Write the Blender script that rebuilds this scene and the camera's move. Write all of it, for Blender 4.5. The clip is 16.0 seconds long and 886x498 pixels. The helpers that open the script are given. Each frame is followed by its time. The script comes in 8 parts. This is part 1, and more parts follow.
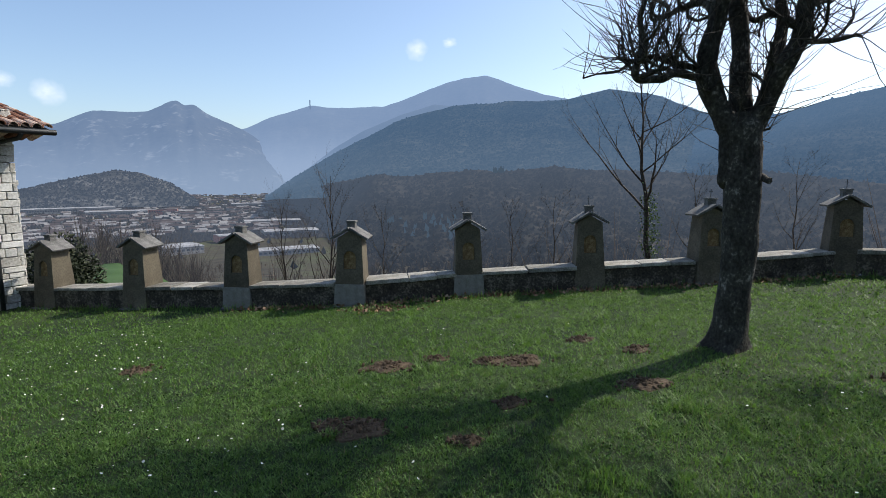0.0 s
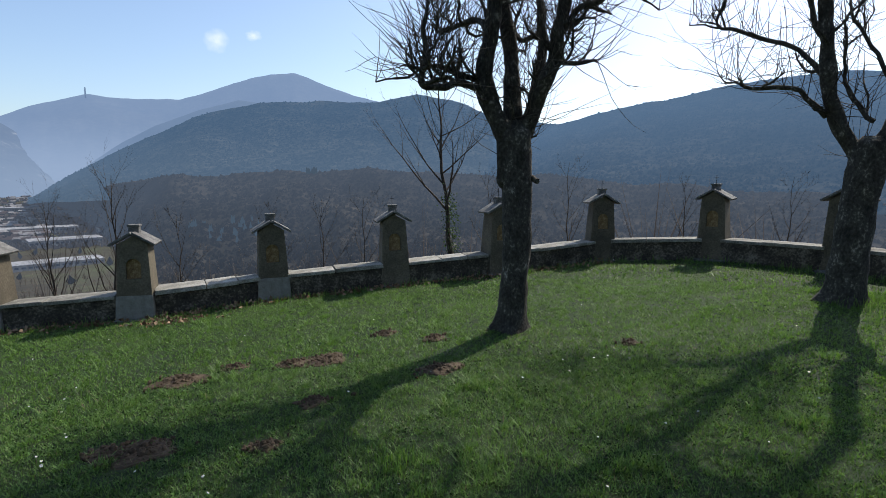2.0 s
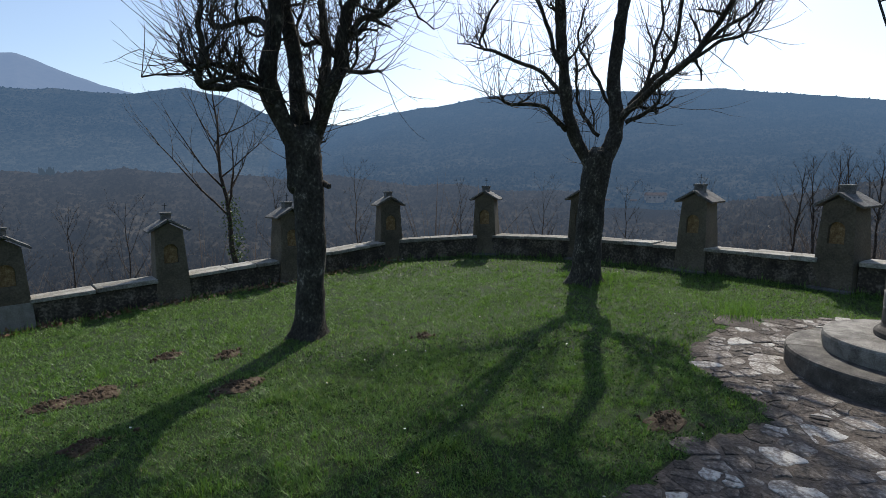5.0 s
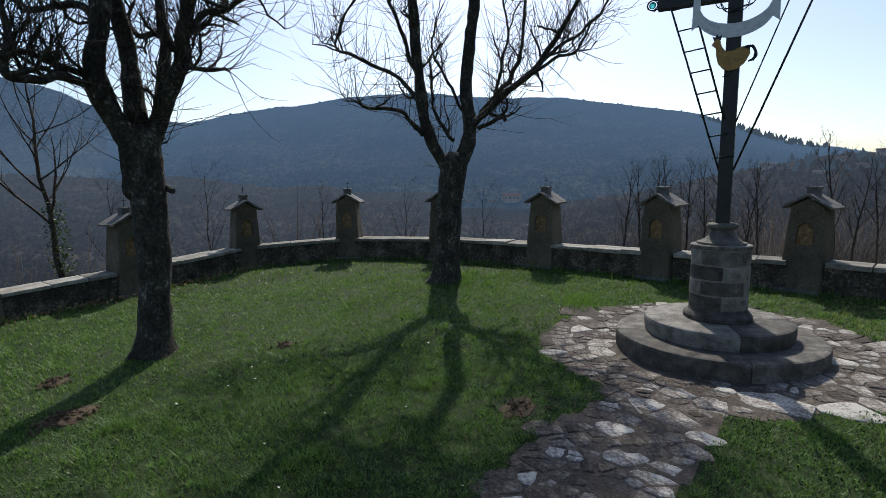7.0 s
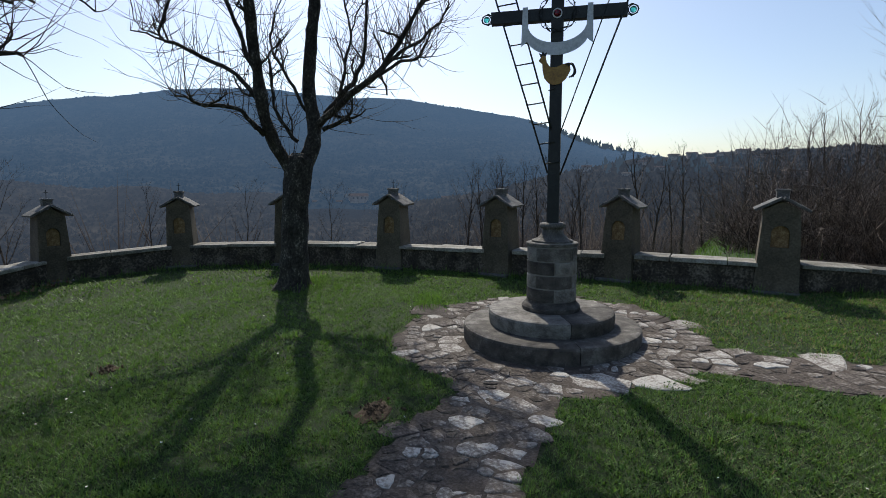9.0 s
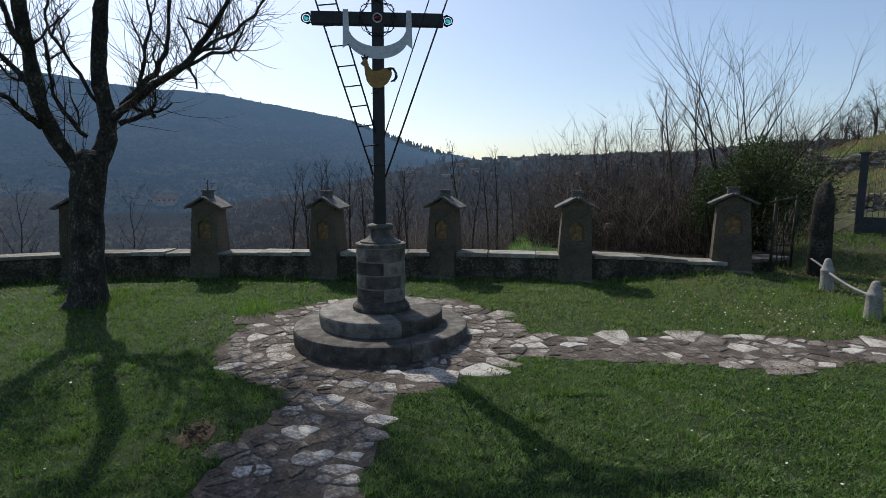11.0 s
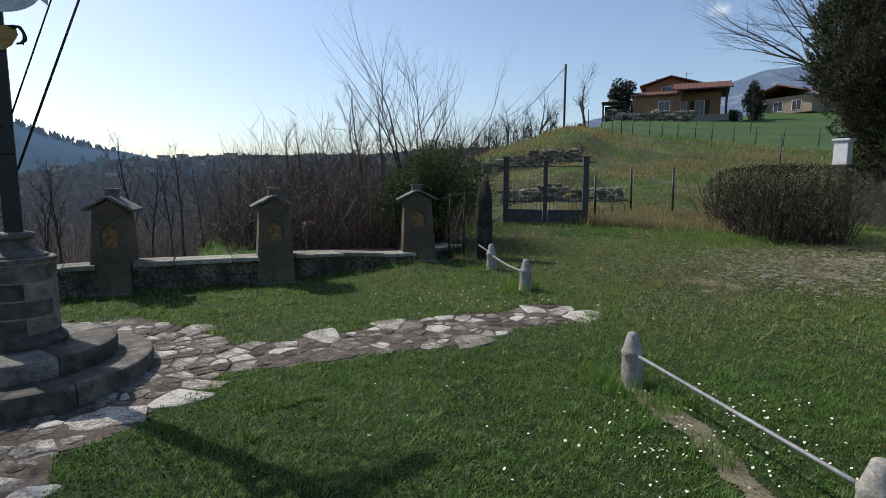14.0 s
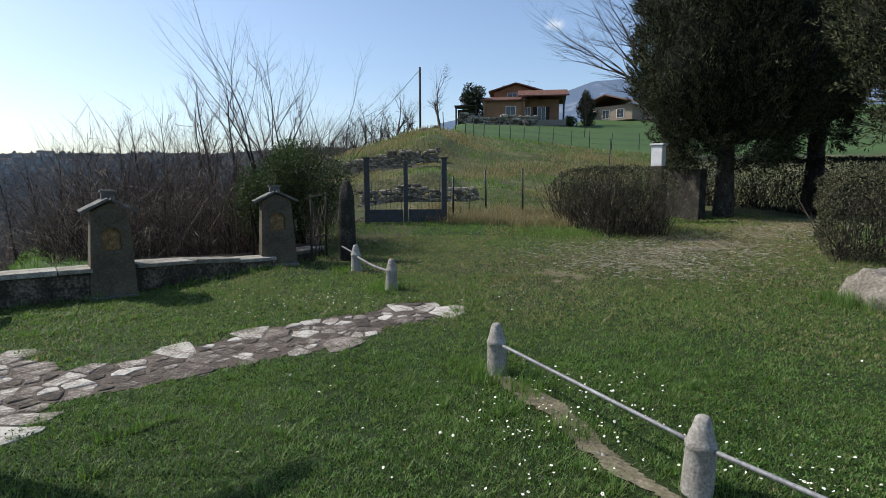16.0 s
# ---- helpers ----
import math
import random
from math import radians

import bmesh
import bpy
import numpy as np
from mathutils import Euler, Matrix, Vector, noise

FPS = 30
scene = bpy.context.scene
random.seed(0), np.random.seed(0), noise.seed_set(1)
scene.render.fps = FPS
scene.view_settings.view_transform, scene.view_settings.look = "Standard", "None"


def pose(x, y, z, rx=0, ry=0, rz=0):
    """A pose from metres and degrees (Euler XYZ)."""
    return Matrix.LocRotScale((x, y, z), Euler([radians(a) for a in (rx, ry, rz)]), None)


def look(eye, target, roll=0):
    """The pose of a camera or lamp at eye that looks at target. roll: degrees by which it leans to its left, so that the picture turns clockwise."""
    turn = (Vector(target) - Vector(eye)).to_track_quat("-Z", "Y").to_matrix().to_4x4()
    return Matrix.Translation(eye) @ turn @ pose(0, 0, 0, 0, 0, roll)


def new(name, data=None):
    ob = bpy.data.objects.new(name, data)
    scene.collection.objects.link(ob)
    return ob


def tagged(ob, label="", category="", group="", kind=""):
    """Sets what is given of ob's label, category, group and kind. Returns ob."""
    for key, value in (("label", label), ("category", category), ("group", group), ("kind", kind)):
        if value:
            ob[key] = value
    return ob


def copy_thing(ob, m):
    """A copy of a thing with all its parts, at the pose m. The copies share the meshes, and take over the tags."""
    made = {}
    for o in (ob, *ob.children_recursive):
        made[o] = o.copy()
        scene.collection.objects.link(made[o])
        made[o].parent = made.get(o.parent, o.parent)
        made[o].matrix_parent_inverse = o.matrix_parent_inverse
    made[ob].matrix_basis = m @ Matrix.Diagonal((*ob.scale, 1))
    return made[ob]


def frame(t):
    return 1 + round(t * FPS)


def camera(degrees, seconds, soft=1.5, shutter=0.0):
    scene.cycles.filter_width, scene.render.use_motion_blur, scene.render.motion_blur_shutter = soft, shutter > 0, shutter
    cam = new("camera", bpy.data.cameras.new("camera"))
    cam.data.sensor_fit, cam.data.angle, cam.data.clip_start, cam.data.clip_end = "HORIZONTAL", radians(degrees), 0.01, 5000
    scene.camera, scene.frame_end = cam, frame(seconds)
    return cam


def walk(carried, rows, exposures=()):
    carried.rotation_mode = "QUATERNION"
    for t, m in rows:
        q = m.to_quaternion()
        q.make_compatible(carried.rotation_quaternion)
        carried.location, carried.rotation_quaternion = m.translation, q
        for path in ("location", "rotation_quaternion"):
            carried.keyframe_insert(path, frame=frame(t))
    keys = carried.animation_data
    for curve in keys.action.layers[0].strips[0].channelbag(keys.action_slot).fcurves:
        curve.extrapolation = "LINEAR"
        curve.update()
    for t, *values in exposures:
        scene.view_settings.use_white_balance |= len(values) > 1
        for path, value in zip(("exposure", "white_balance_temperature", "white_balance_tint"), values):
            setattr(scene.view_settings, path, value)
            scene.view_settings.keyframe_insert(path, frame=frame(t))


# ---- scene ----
cam = camera(78.49, 16.0, soft=0.85)

# t, x, y, z, rx, ry, rz
PATH = [
    (0.0, 0.000, -0.000, 1.750, 82.47, 0.31, -0.00),
    (0.5, 0.030, -0.038, 1.747, 82.46, 0.15, -6.64),
    (1.0, 0.064, -0.047, 1.738, 82.51, 0.11, -10.90),
    (1.5, 0.121, -0.086, 1.734, 82.54, 0.03, -15.36),
    (2.0, 0.152, -0.113, 1.735, 82.54, -0.03, -19.27),
    (2.5, 0.146, -0.141, 1.736, 82.59, -0.02, -23.04),
    (3.0, 0.116, -0.143, 1.744, 82.60, 0.07, -26.71),
    (3.5, 0.081, -0.132, 1.755, 82.64, 0.10, -30.80),
    (4.0, 0.035, -0.116, 1.765, 82.63, 0.15, -34.51),
    (6.5, 0.048, -0.183, 1.790, 82.77, 0.18, -52.26),
    (7.0, 0.047, -0.201, 1.799, 82.78, 0.22, -55.87),
    (7.5, 0.054, -0.223, 1.816, 82.75, 0.22, -60.05),
    (8.0, 0.062, -0.216, 1.826, 82.74, 0.24, -63.65),
    (10.5, 0.014, -0.169, 1.837, 82.81, -0.12, -85.38),
    (11.0, 0.029, -0.178, 1.840, 82.84, -0.09, -90.03),
    (11.5, 0.055, -0.186, 1.834, 82.91, -0.13, -96.21),
    (12.0, 0.099, -0.189, 1.820, 82.96, -0.13, -101.57),
    (12.5, 0.151, -0.191, 1.801, 83.00, -0.15, -106.12),
    (13.0, 0.199, -0.194, 1.788, 83.03, -0.13, -110.82),
    (13.5, 0.247, -0.200, 1.787, 83.02, -0.08, -116.54),
    (14.0, 0.291, -0.178, 1.789, 82.98, -0.09, -121.56),
    (14.5, 0.330, -0.171, 1.782, 83.01, 0.08, -126.02),
    (15.0, 0.339, -0.156, 1.774, 83.03, 0.24, -130.82),
    (15.5, 0.335, -0.136, 1.782, 83.02, 0.18, -134.17),
    (16.0, 0.317, -0.128, 1.786, 83.02, 0.17, -136.30),
]
walk(cam, [(t, pose(x, y, z, a, b, c)) for t, x, y, z, a, b, c in PATH],
     exposures=[(0.0, 0.33), (4.0, 0.2), (7.0, -0.04), (11.0, -0.15), (13.0, -0.08), (16.0, 0.22)])

# ---- world and light ----
SUN_AZ, SUN_EL = 61.0, 46.0          # clockwise from +y, and above the horizon
world = bpy.data.worlds.new("sky")
scene.world = world
world.use_nodes = True
wn = world.node_tree.nodes
sky = wn.new("ShaderNodeTexSky")
sky.sky_type = "NISHITA"
sky.sun_disc = False
sky.sun_elevation, sky.sun_rotation = radians(SUN_EL), radians(SUN_AZ)
sky.air_density, sky.dust_density, sky.ozone_density = 0.95, 1.35, 2.2
wn["Background"].inputs["Strength"].default_value = 0.15
world.node_tree.links.new(sky.outputs["Color"], wn["Background"].inputs["Color"])

sun = new("sun", bpy.data.lights.new("sun", "SUN"))
sun.data.energy, sun.data.angle, sun.data.color = 3.9, radians(0.53), (1.0, 0.95, 0.86)
sd = Vector((math.sin(radians(SUN_AZ)) * math.cos(radians(SUN_EL)), math.cos(radians(SUN_AZ)) * math.cos(radians(SUN_EL)), math.sin(radians(SUN_EL))))
sun.matrix_world = look(sd * 60, (0, 0, 0))


# ---- materials ----
def material(name, stops, scale=6.0, fine=60.0, rough=0.9, bump=0.3, depth=0.02, metal=0.0, spec=0.3, island=0.0, per_object=0.0, stretch=(1, 1, 1), coarse=0.0):
    """A surface of two noises, coarse and fine, over a ramp of colours, with relief. stops: colours from dark to light."""
    m = bpy.data.materials.new(name)
    m.use_nodes = True
    nt = m.node_tree
    n, link = nt.nodes, nt.links.new
    b = n["Principled BSDF"]
    b.inputs["Roughness"].default_value = rough
    b.inputs["Metallic"].default_value = metal
    b.inputs["Specular IOR Level"].default_value = spec
    co = n.new("ShaderNodeTexCoord")
    mp = n.new("ShaderNodeMapping")
    mp.inputs["Scale"].default_value = stretch
    link(co.outputs["Object"], mp.inputs["Vector"])
    a = n.new("ShaderNodeTexNoise")
    a.inputs["Scale"].default_value, a.inputs["Detail"].default_value, a.inputs["Roughness"].default_value = scale, 6, 0.62
    f = n.new("ShaderNodeTexNoise")
    f.inputs["Scale"].default_value, f.inputs["Detail"].default_value = fine, 4
    link(mp.outputs["Vector"], a.inputs["Vector"])
    link(mp.outputs["Vector"], f.inputs["Vector"])
    mix = n.new("ShaderNodeMath")
    mix.operation = "MULTIPLY_ADD"
    mix.inputs[1].default_value = 0.45
    link(f.outputs["Fac"], mix.inputs[0])
    sc = n.new("ShaderNodeMath")
    sc.operation = "MULTIPLY"
    sc.inputs[1].default_value = 0.55
    link(a.outputs["Fac"], sc.inputs[0])
    link(sc.outputs[0], mix.inputs[2])
    last = mix.outputs[0]
    if island or per_object:
        src = n.new("ShaderNodeNewGeometry").outputs["Random Per Island"] if island else n.new("ShaderNodeObjectInfo").outputs["Random"]
        ad = n.new("ShaderNodeMath")
        ad.operation = "MULTIPLY_ADD"
        ad.inputs[1].default_value = (island or per_object)
        link(src, ad.inputs[0])
        sub = n.new("ShaderNodeMath")
        sub.operation = "SUBTRACT"
        sub.inputs[1].default_value = 0.5 * (island or per_object)
        link(last, sub.inputs[0])
        link(sub.outputs[0], ad.inputs[2])
        last = ad.outputs[0]
    ramp = n.new("ShaderNodeValToRGB")
    el = ramp.color_ramp.elements
    k = len(stops)
    for i, c in enumerate(stops):
        p = 0.32 + 0.36 * i / max(1, k - 1)
        e = el[i] if i < 2 else el.new(p)
        e.position, e.color = p, (*c, 1)
    link(last, ramp.inputs["Fac"])
    link(ramp.outputs["Color"], b.inputs["Base Color"])
    if bump:
        bp = n.new("ShaderNodeBump")
        bp.inputs["Strength"].default_value, bp.inputs["Distance"].default_value = bump, depth
        link(mix.outputs[0], bp.inputs["Height"])
        link(bp.outputs["Normal"], b.inputs["Normal"])
    return m


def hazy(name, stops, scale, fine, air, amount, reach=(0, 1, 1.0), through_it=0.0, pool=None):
    """Distant land: its own colours, with the light scattered by the air painted in as emission."""
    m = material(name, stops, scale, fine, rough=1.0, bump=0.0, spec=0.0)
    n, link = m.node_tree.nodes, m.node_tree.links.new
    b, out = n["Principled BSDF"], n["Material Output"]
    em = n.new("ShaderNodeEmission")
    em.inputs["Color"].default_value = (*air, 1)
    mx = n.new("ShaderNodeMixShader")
    # the farther the ground, the more of this painted haze
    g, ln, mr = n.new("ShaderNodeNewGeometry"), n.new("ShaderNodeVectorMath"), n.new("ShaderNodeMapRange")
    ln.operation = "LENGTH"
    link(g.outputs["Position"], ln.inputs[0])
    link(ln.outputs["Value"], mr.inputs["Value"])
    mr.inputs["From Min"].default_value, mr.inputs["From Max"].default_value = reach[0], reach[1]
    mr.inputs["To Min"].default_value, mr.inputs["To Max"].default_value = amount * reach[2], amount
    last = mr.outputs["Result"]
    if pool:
        # painted haze pools over the valley floor: more glow below pool's height, of its own paler tone
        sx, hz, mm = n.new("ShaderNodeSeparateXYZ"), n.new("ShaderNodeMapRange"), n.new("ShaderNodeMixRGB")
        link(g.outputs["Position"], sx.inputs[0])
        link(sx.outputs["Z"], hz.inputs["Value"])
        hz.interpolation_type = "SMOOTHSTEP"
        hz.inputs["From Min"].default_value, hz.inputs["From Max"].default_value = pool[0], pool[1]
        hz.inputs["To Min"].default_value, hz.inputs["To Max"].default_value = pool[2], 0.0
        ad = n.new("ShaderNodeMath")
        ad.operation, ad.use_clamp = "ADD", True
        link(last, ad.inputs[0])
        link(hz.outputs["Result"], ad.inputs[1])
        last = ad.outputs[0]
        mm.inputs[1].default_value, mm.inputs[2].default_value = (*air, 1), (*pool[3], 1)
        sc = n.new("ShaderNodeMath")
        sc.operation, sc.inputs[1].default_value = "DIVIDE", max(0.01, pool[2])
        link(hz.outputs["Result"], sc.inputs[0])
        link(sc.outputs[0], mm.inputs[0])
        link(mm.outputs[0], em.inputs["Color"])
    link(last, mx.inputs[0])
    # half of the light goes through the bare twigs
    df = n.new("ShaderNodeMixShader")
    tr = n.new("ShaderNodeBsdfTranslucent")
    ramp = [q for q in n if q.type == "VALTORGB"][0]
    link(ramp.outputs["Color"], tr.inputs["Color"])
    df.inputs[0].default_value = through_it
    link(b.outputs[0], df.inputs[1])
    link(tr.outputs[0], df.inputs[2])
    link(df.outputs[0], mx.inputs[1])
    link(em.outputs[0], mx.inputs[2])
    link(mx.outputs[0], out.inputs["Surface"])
    return m


M_SOIL = material("lawn_soil", [(0.007, 0.013, 0.003), (0.018, 0.034, 0.006), (0.04, 0.058, 0.013)], 1.2, 40, bump=0.6, depth=0.03)
M_GRASS = material("grass_blades", [(0.016, 0.034, 0.009), (0.071, 0.140, 0.026), (0.155, 0.25, 0.068)], 0.9, 9, rough=0.5, bump=0, spec=0.3, island=0.72)
M_DRY = material("dry_grass", [(0.10, 0.085, 0.04), (0.21, 0.18, 0.088), (0.36, 0.315, 0.18)], 2.0, 30, rough=0.8, bump=0, island=0.4)
M_MEADOW = material("meadow", [(0.022, 0.048, 0.010), (0.038, 0.080, 0.016), (0.066, 0.112, 0.030)], 0.15, 6, bump=0.4, depth=0.05)
M_BANK = material("bank_grass", [(0.022, 0.036, 0.010), (0.062, 0.070, 0.026), (0.18, 0.150, 0.074)], 0.55, 7, bump=1.0, depth=0.12)
M_EARTH = material("earth", [(0.028, 0.018, 0.010), (0.064, 0.042, 0.023), (0.13, 0.092, 0.056)], 9, 55, bump=0.8, depth=0.02)
M_WOODLAND = material("woodland_floor", [(0.03, 0.022, 0.016), (0.06, 0.045, 0.032), (0.09, 0.075, 0.045)], 0.08, 1.4, bump=0.5, depth=0.3)
M_RUBBLE = material("rubble_wall", [(0.014, 0.011, 0.008), (0.062, 0.051, 0.038), (0.25, 0.215, 0.168)], 4.2, 30, bump=0.9, depth=0.03)
M_COPING = material("coping_stone", [(0.09, 0.083, 0.068), (0.22, 0.205, 0.17), (0.42, 0.40, 0.35)], 4, 45, bump=0.5, depth=0.01, per_object=0.2)
M_PLASTER = material("stele_plaster", [(0.052, 0.043, 0.030), (0.108, 0.090, 0.062), (0.175, 0.148, 0.104)], 3.0, 40, bump=0.35, depth=0.008, per_object=0.12)
M_SLATE = material("roof_slab", [(0.055, 0.054, 0.05), (0.13, 0.125, 0.115), (0.27, 0.26, 0.24)], 7, 60, bump=0.5, depth=0.01)
M_FRESCO = material("faded_fresco", [(0.08, 0.045, 0.022), (0.20, 0.125, 0.055), (0.36, 0.27, 0.15)], 14, 50, bump=0.2, depth=0.004)
M_GRANITE = material("granite", [(0.024, 0.020, 0.017), (0.10, 0.09, 0.076), (0.30, 0.28, 0.245)], 8, 150, rough=0.8, bump=0.35, depth=0.006, per_object=0.2)
M_MORTAR = material("mortar", [(0.13, 0.12, 0.10), (0.20, 0.187, 0.16), (0.28, 0.265, 0.235)], 12, 90, bump=0.4, depth=0.006)
M_IRON = material("dark_iron", [(0.006, 0.007, 0.007), (0.012, 0.014, 0.014), (0.03, 0.032, 0.03)], 9, 80, rough=0.5, bump=0.1, depth=0.003, spec=0.4)
M_PAVE = material("paving_stone", [(0.05, 0.04, 0.033), (0.12, 0.10, 0.083), (0.24, 0.21, 0.18), (0.50, 0.475, 0.425)], 6, 50, bump=1.0, depth=0.02, per_object=0.34)
M_BARK = material("plane_bark", [(0.010, 0.009, 0.007), (0.028, 0.024, 0.018), (0.06, 0.054, 0.043), (0.27, 0.25, 0.21)], 7, 36, bump=1.0, depth=0.03, stretch=(1, 1, 0.75))
M_TWIG = material("bare_twigs", [(0.018, 0.014, 0.011), (0.045, 0.036, 0.028), (0.10, 0.08, 0.062)], 3, 40, bump=0, island=0.3)
M_BUSH = material("bare_thicket", [(0.035, 0.025, 0.019), (0.095, 0.070, 0.054), (0.23, 0.18, 0.14)], 1.0, 30, bump=0, island=0.5)
M_LEAF = material("evergreen_leaves", [(0.012, 0.021, 0.008), (0.036, 0.058, 0.019), (0.085, 0.115, 0.040)], 1.5, 25, rough=0.6, bump=0, island=0.5)


def translucent(m, share, colour):
    """Light that comes through thin leaves."""
    n, link = m.node_tree.nodes, m.node_tree.links.new
    tr = n.new("ShaderNodeBsdfTranslucent")
    tr.inputs["Color"].default_value = (*colour, 1)
    mx = n.new("ShaderNodeMixShader")
    mx.inputs[0].default_value = share
    link(n["Principled BSDF"].outputs[0], mx.inputs[1])
    link(tr.outputs[0], mx.inputs[2])
    link(mx.outputs[0], n["Material Output"].inputs["Surface"])


translucent(M_GRASS, 0.36, (0.19, 0.37, 0.045))
translucent(M_DRY, 0.3, (0.40, 0.34, 0.16))
translucent(M_LEAF, 0.2, (0.07, 0.13, 0.02))
# the valley floor's colour has a share of emissive haze mixed in
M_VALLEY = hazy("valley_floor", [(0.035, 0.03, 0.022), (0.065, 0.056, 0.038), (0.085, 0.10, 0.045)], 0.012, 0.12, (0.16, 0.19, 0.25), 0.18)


# ---- helpers for building ----
def from_bm(name, bm, mat, smooth=False):
    me = bpy.data.meshes.new(name)
    bm.to_mesh(me)
    bm.free()
    for m in (mat if isinstance(mat, (list, tuple)) else [mat]):
        me.materials.append(m)
    if smooth:
        me.polygons.foreach_set("use_smooth", [True] * len(me.polygons))
    return me


def part(name, bm, mat, parent=None, label="", smooth=False, at=None):
    """Links a bmesh as one mesh object, under a thing or part if one is given."""
    ob = new(name, from_bm(name, bm, mat, smooth))
    if parent:
        ob.parent = parent
    if at is not None:
        ob.matrix_basis = at
    return tagged(ob, label)


def raw(name, verts, faces, mat, parent=None, label="", smooth=False):
    me = bpy.data.meshes.new(name)
    me.from_pydata(verts, [], faces)
    me.materials.append(mat)
    if smooth:
        me.polygons.foreach_set("use_smooth", [True] * len(me.polygons))
    ob = new(name, me)
    if parent:
        ob.parent = parent
    return tagged(ob, label)


def thing(name, m, label, category, group="", kind=""):
    """An Empty at the base of a thing, which parents its parts."""
    ob = new(name)
    ob.empty_display_size = 0.1
    ob.matrix_basis = m
    return tagged(ob, label, category, group, kind)


def box(bm, sx, sy, sz, m=None, bevel=0.0, top=1.0, top_y=None):
    """A box on its base at the origin, its top face scaled, with bevelled edges."""
    m = m or Matrix()
    ty = top if top_y is None else top_y
    vs = [bm.verts.new(m @ Vector((x * sx / 2 * (top if k else 1), y * sy / 2 * (ty if k else 1), sz * k)))
          for k in (0, 1) for x, y in ((-1, -1), (1, -1), (1, 1), (-1, 1))]
    fs = [bm.faces.new([vs[i] for i in q]) for q in ((3, 2, 1, 0), (4, 5, 6, 7), (0, 1, 5, 4), (1, 2, 6, 5), (2, 3, 7, 6), (3, 0, 4, 7))]
    if bevel:
        es = list({e for f in fs for e in f.edges})
        bmesh.ops.bevel(bm, geom=es, offset=bevel, segments=2, affect="EDGES", profile=0.6)
    return vs


def lathe(bm, profile, sides=32):
    """A turned body: profile is (radius, height) from the bottom up."""
    rings = [[bm.verts.new((r * math.cos(2 * math.pi * k / sides), r * math.sin(2 * math.pi * k / sides), z)) for k in range(sides)] for r, z in profile]
    for a, b in zip(rings, rings[1:]):
        for k in range(sides):
            bm.faces.new((a[k], a[(k + 1) % sides], b[(k + 1) % sides], b[k]))
    bm.faces.new(rings[0][::-1])
    bm.faces.new(rings[-1])


def tube(V, F, pts, radii, sides=6, cap=True):
    """Adds a tube along points to lists of vertices and faces."""
    n0 = len(V)
    up = Vector((0.31, 0.22, 0.92))
    for i, p in enumerate(pts):
        d = (pts[min(i + 1, len(pts) - 1)] - pts[max(i - 1, 0)])
        d = d.normalized() if d.length > 1e-9 else Vector((0, 0, 1))
        a = d.cross(up)
        if a.length < 0.1:
            a = d.cross(Vector((1, 0, 0)))
        a.normalize()
        b = d.cross(a)
        for k in range(sides):
            w = 2 * math.pi * k / sides
            V.append(p + (a * math.cos(w) + b * math.sin(w)) * radii[i])
    for i in range(len(pts) - 1):
        for k in range(sides):
            q = n0 + i * sides
            F.append((q + k, q + (k + 1) % sides, q + sides + (k + 1) % sides, q + sides + k))
    if cap:
        F.append(tuple(range(n0 + (len(pts) - 1) * sides, n0 + len(pts) * sides)))


def smooth_line(ctrl, steps):
    """Catmull-Rom through control vectors."""
    c = [Vector(p) for p in ctrl]
    c = [c[0] * 2 - c[1]] + c + [c[-1] * 2 - c[-2]]
    out = []
    for i in range(1, len(c) - 2):
        for s in range(steps):
            t = s / steps
            out.append(0.5 * (2 * c[i] + (c[i + 1] - c[i - 1]) * t + (2 * c[i - 1] - 5 * c[i] + 4 * c[i + 1] - c[i + 2]) * t * t
                              + (3 * c[i] - c[i - 1] - 3 * c[i + 1] + c[i + 2]) * t ** 3))
    out.append(c[-2])
    return out


def polar(az, d, z=0.0):
    return Vector((d * math.sin(radians(az)), d * math.cos(radians(az)), z))


def sstep(a, b, x):
    t = min(1.0, max(0.0, (x - a) / (b - a)))
    return t * t * (3 - 2 * t)


# ---- plan ----
# the low wall runs through the shrines, from the chapel round the lawn to the old post
SHRINES = [(-7.38, 10.12), (-5.38, 9.56), (-3.40, 9.05), (-1.50, 8.76), (0.41, 9.02), (2.42, 8.95), (4.30, 8.78), (6.50, 8.80),
           (8.08, 7.55), (8.70, 5.62), (8.84, 3.62), (8.72, 1.66), (8.70, -0.20), (8.40, -2.22), (9.00, -4.98)]
WALL_LINE = [(-9.6, 10.75)] + SHRINES + [(9.35, -6.0)]
CROSS = (5.70, 0.475)


def lawn_z(x, y):
    x, y = max(-13, min(13, x)), max(-21, min(11.5, y))
    return 0.03197 * x - 0.02895 * y + 0.00071 * x * x + 0.00261 * x * y + 0.00045 * y * y


def outside(x, y):
    """Metres beyond the wall's line, 0 within."""
    best, side = 1e9, 0
    for (ax, ay), (bx, by) in zip(WALL_LINE, WALL_LINE[1:]):
        dx, dy = bx - ax, by - ay
        t = max(0, min(1, ((x - ax) * dx + (y - ay) * dy) / (dx * dx + dy * dy)))
        d = math.hypot(x - ax - t * dx, y - ay - t * dy)
        if d < best - 1e-9:
            best, side = d, (dx * (y - ay) - dy * (x - ax))
    return best if side > 0 else 0.0


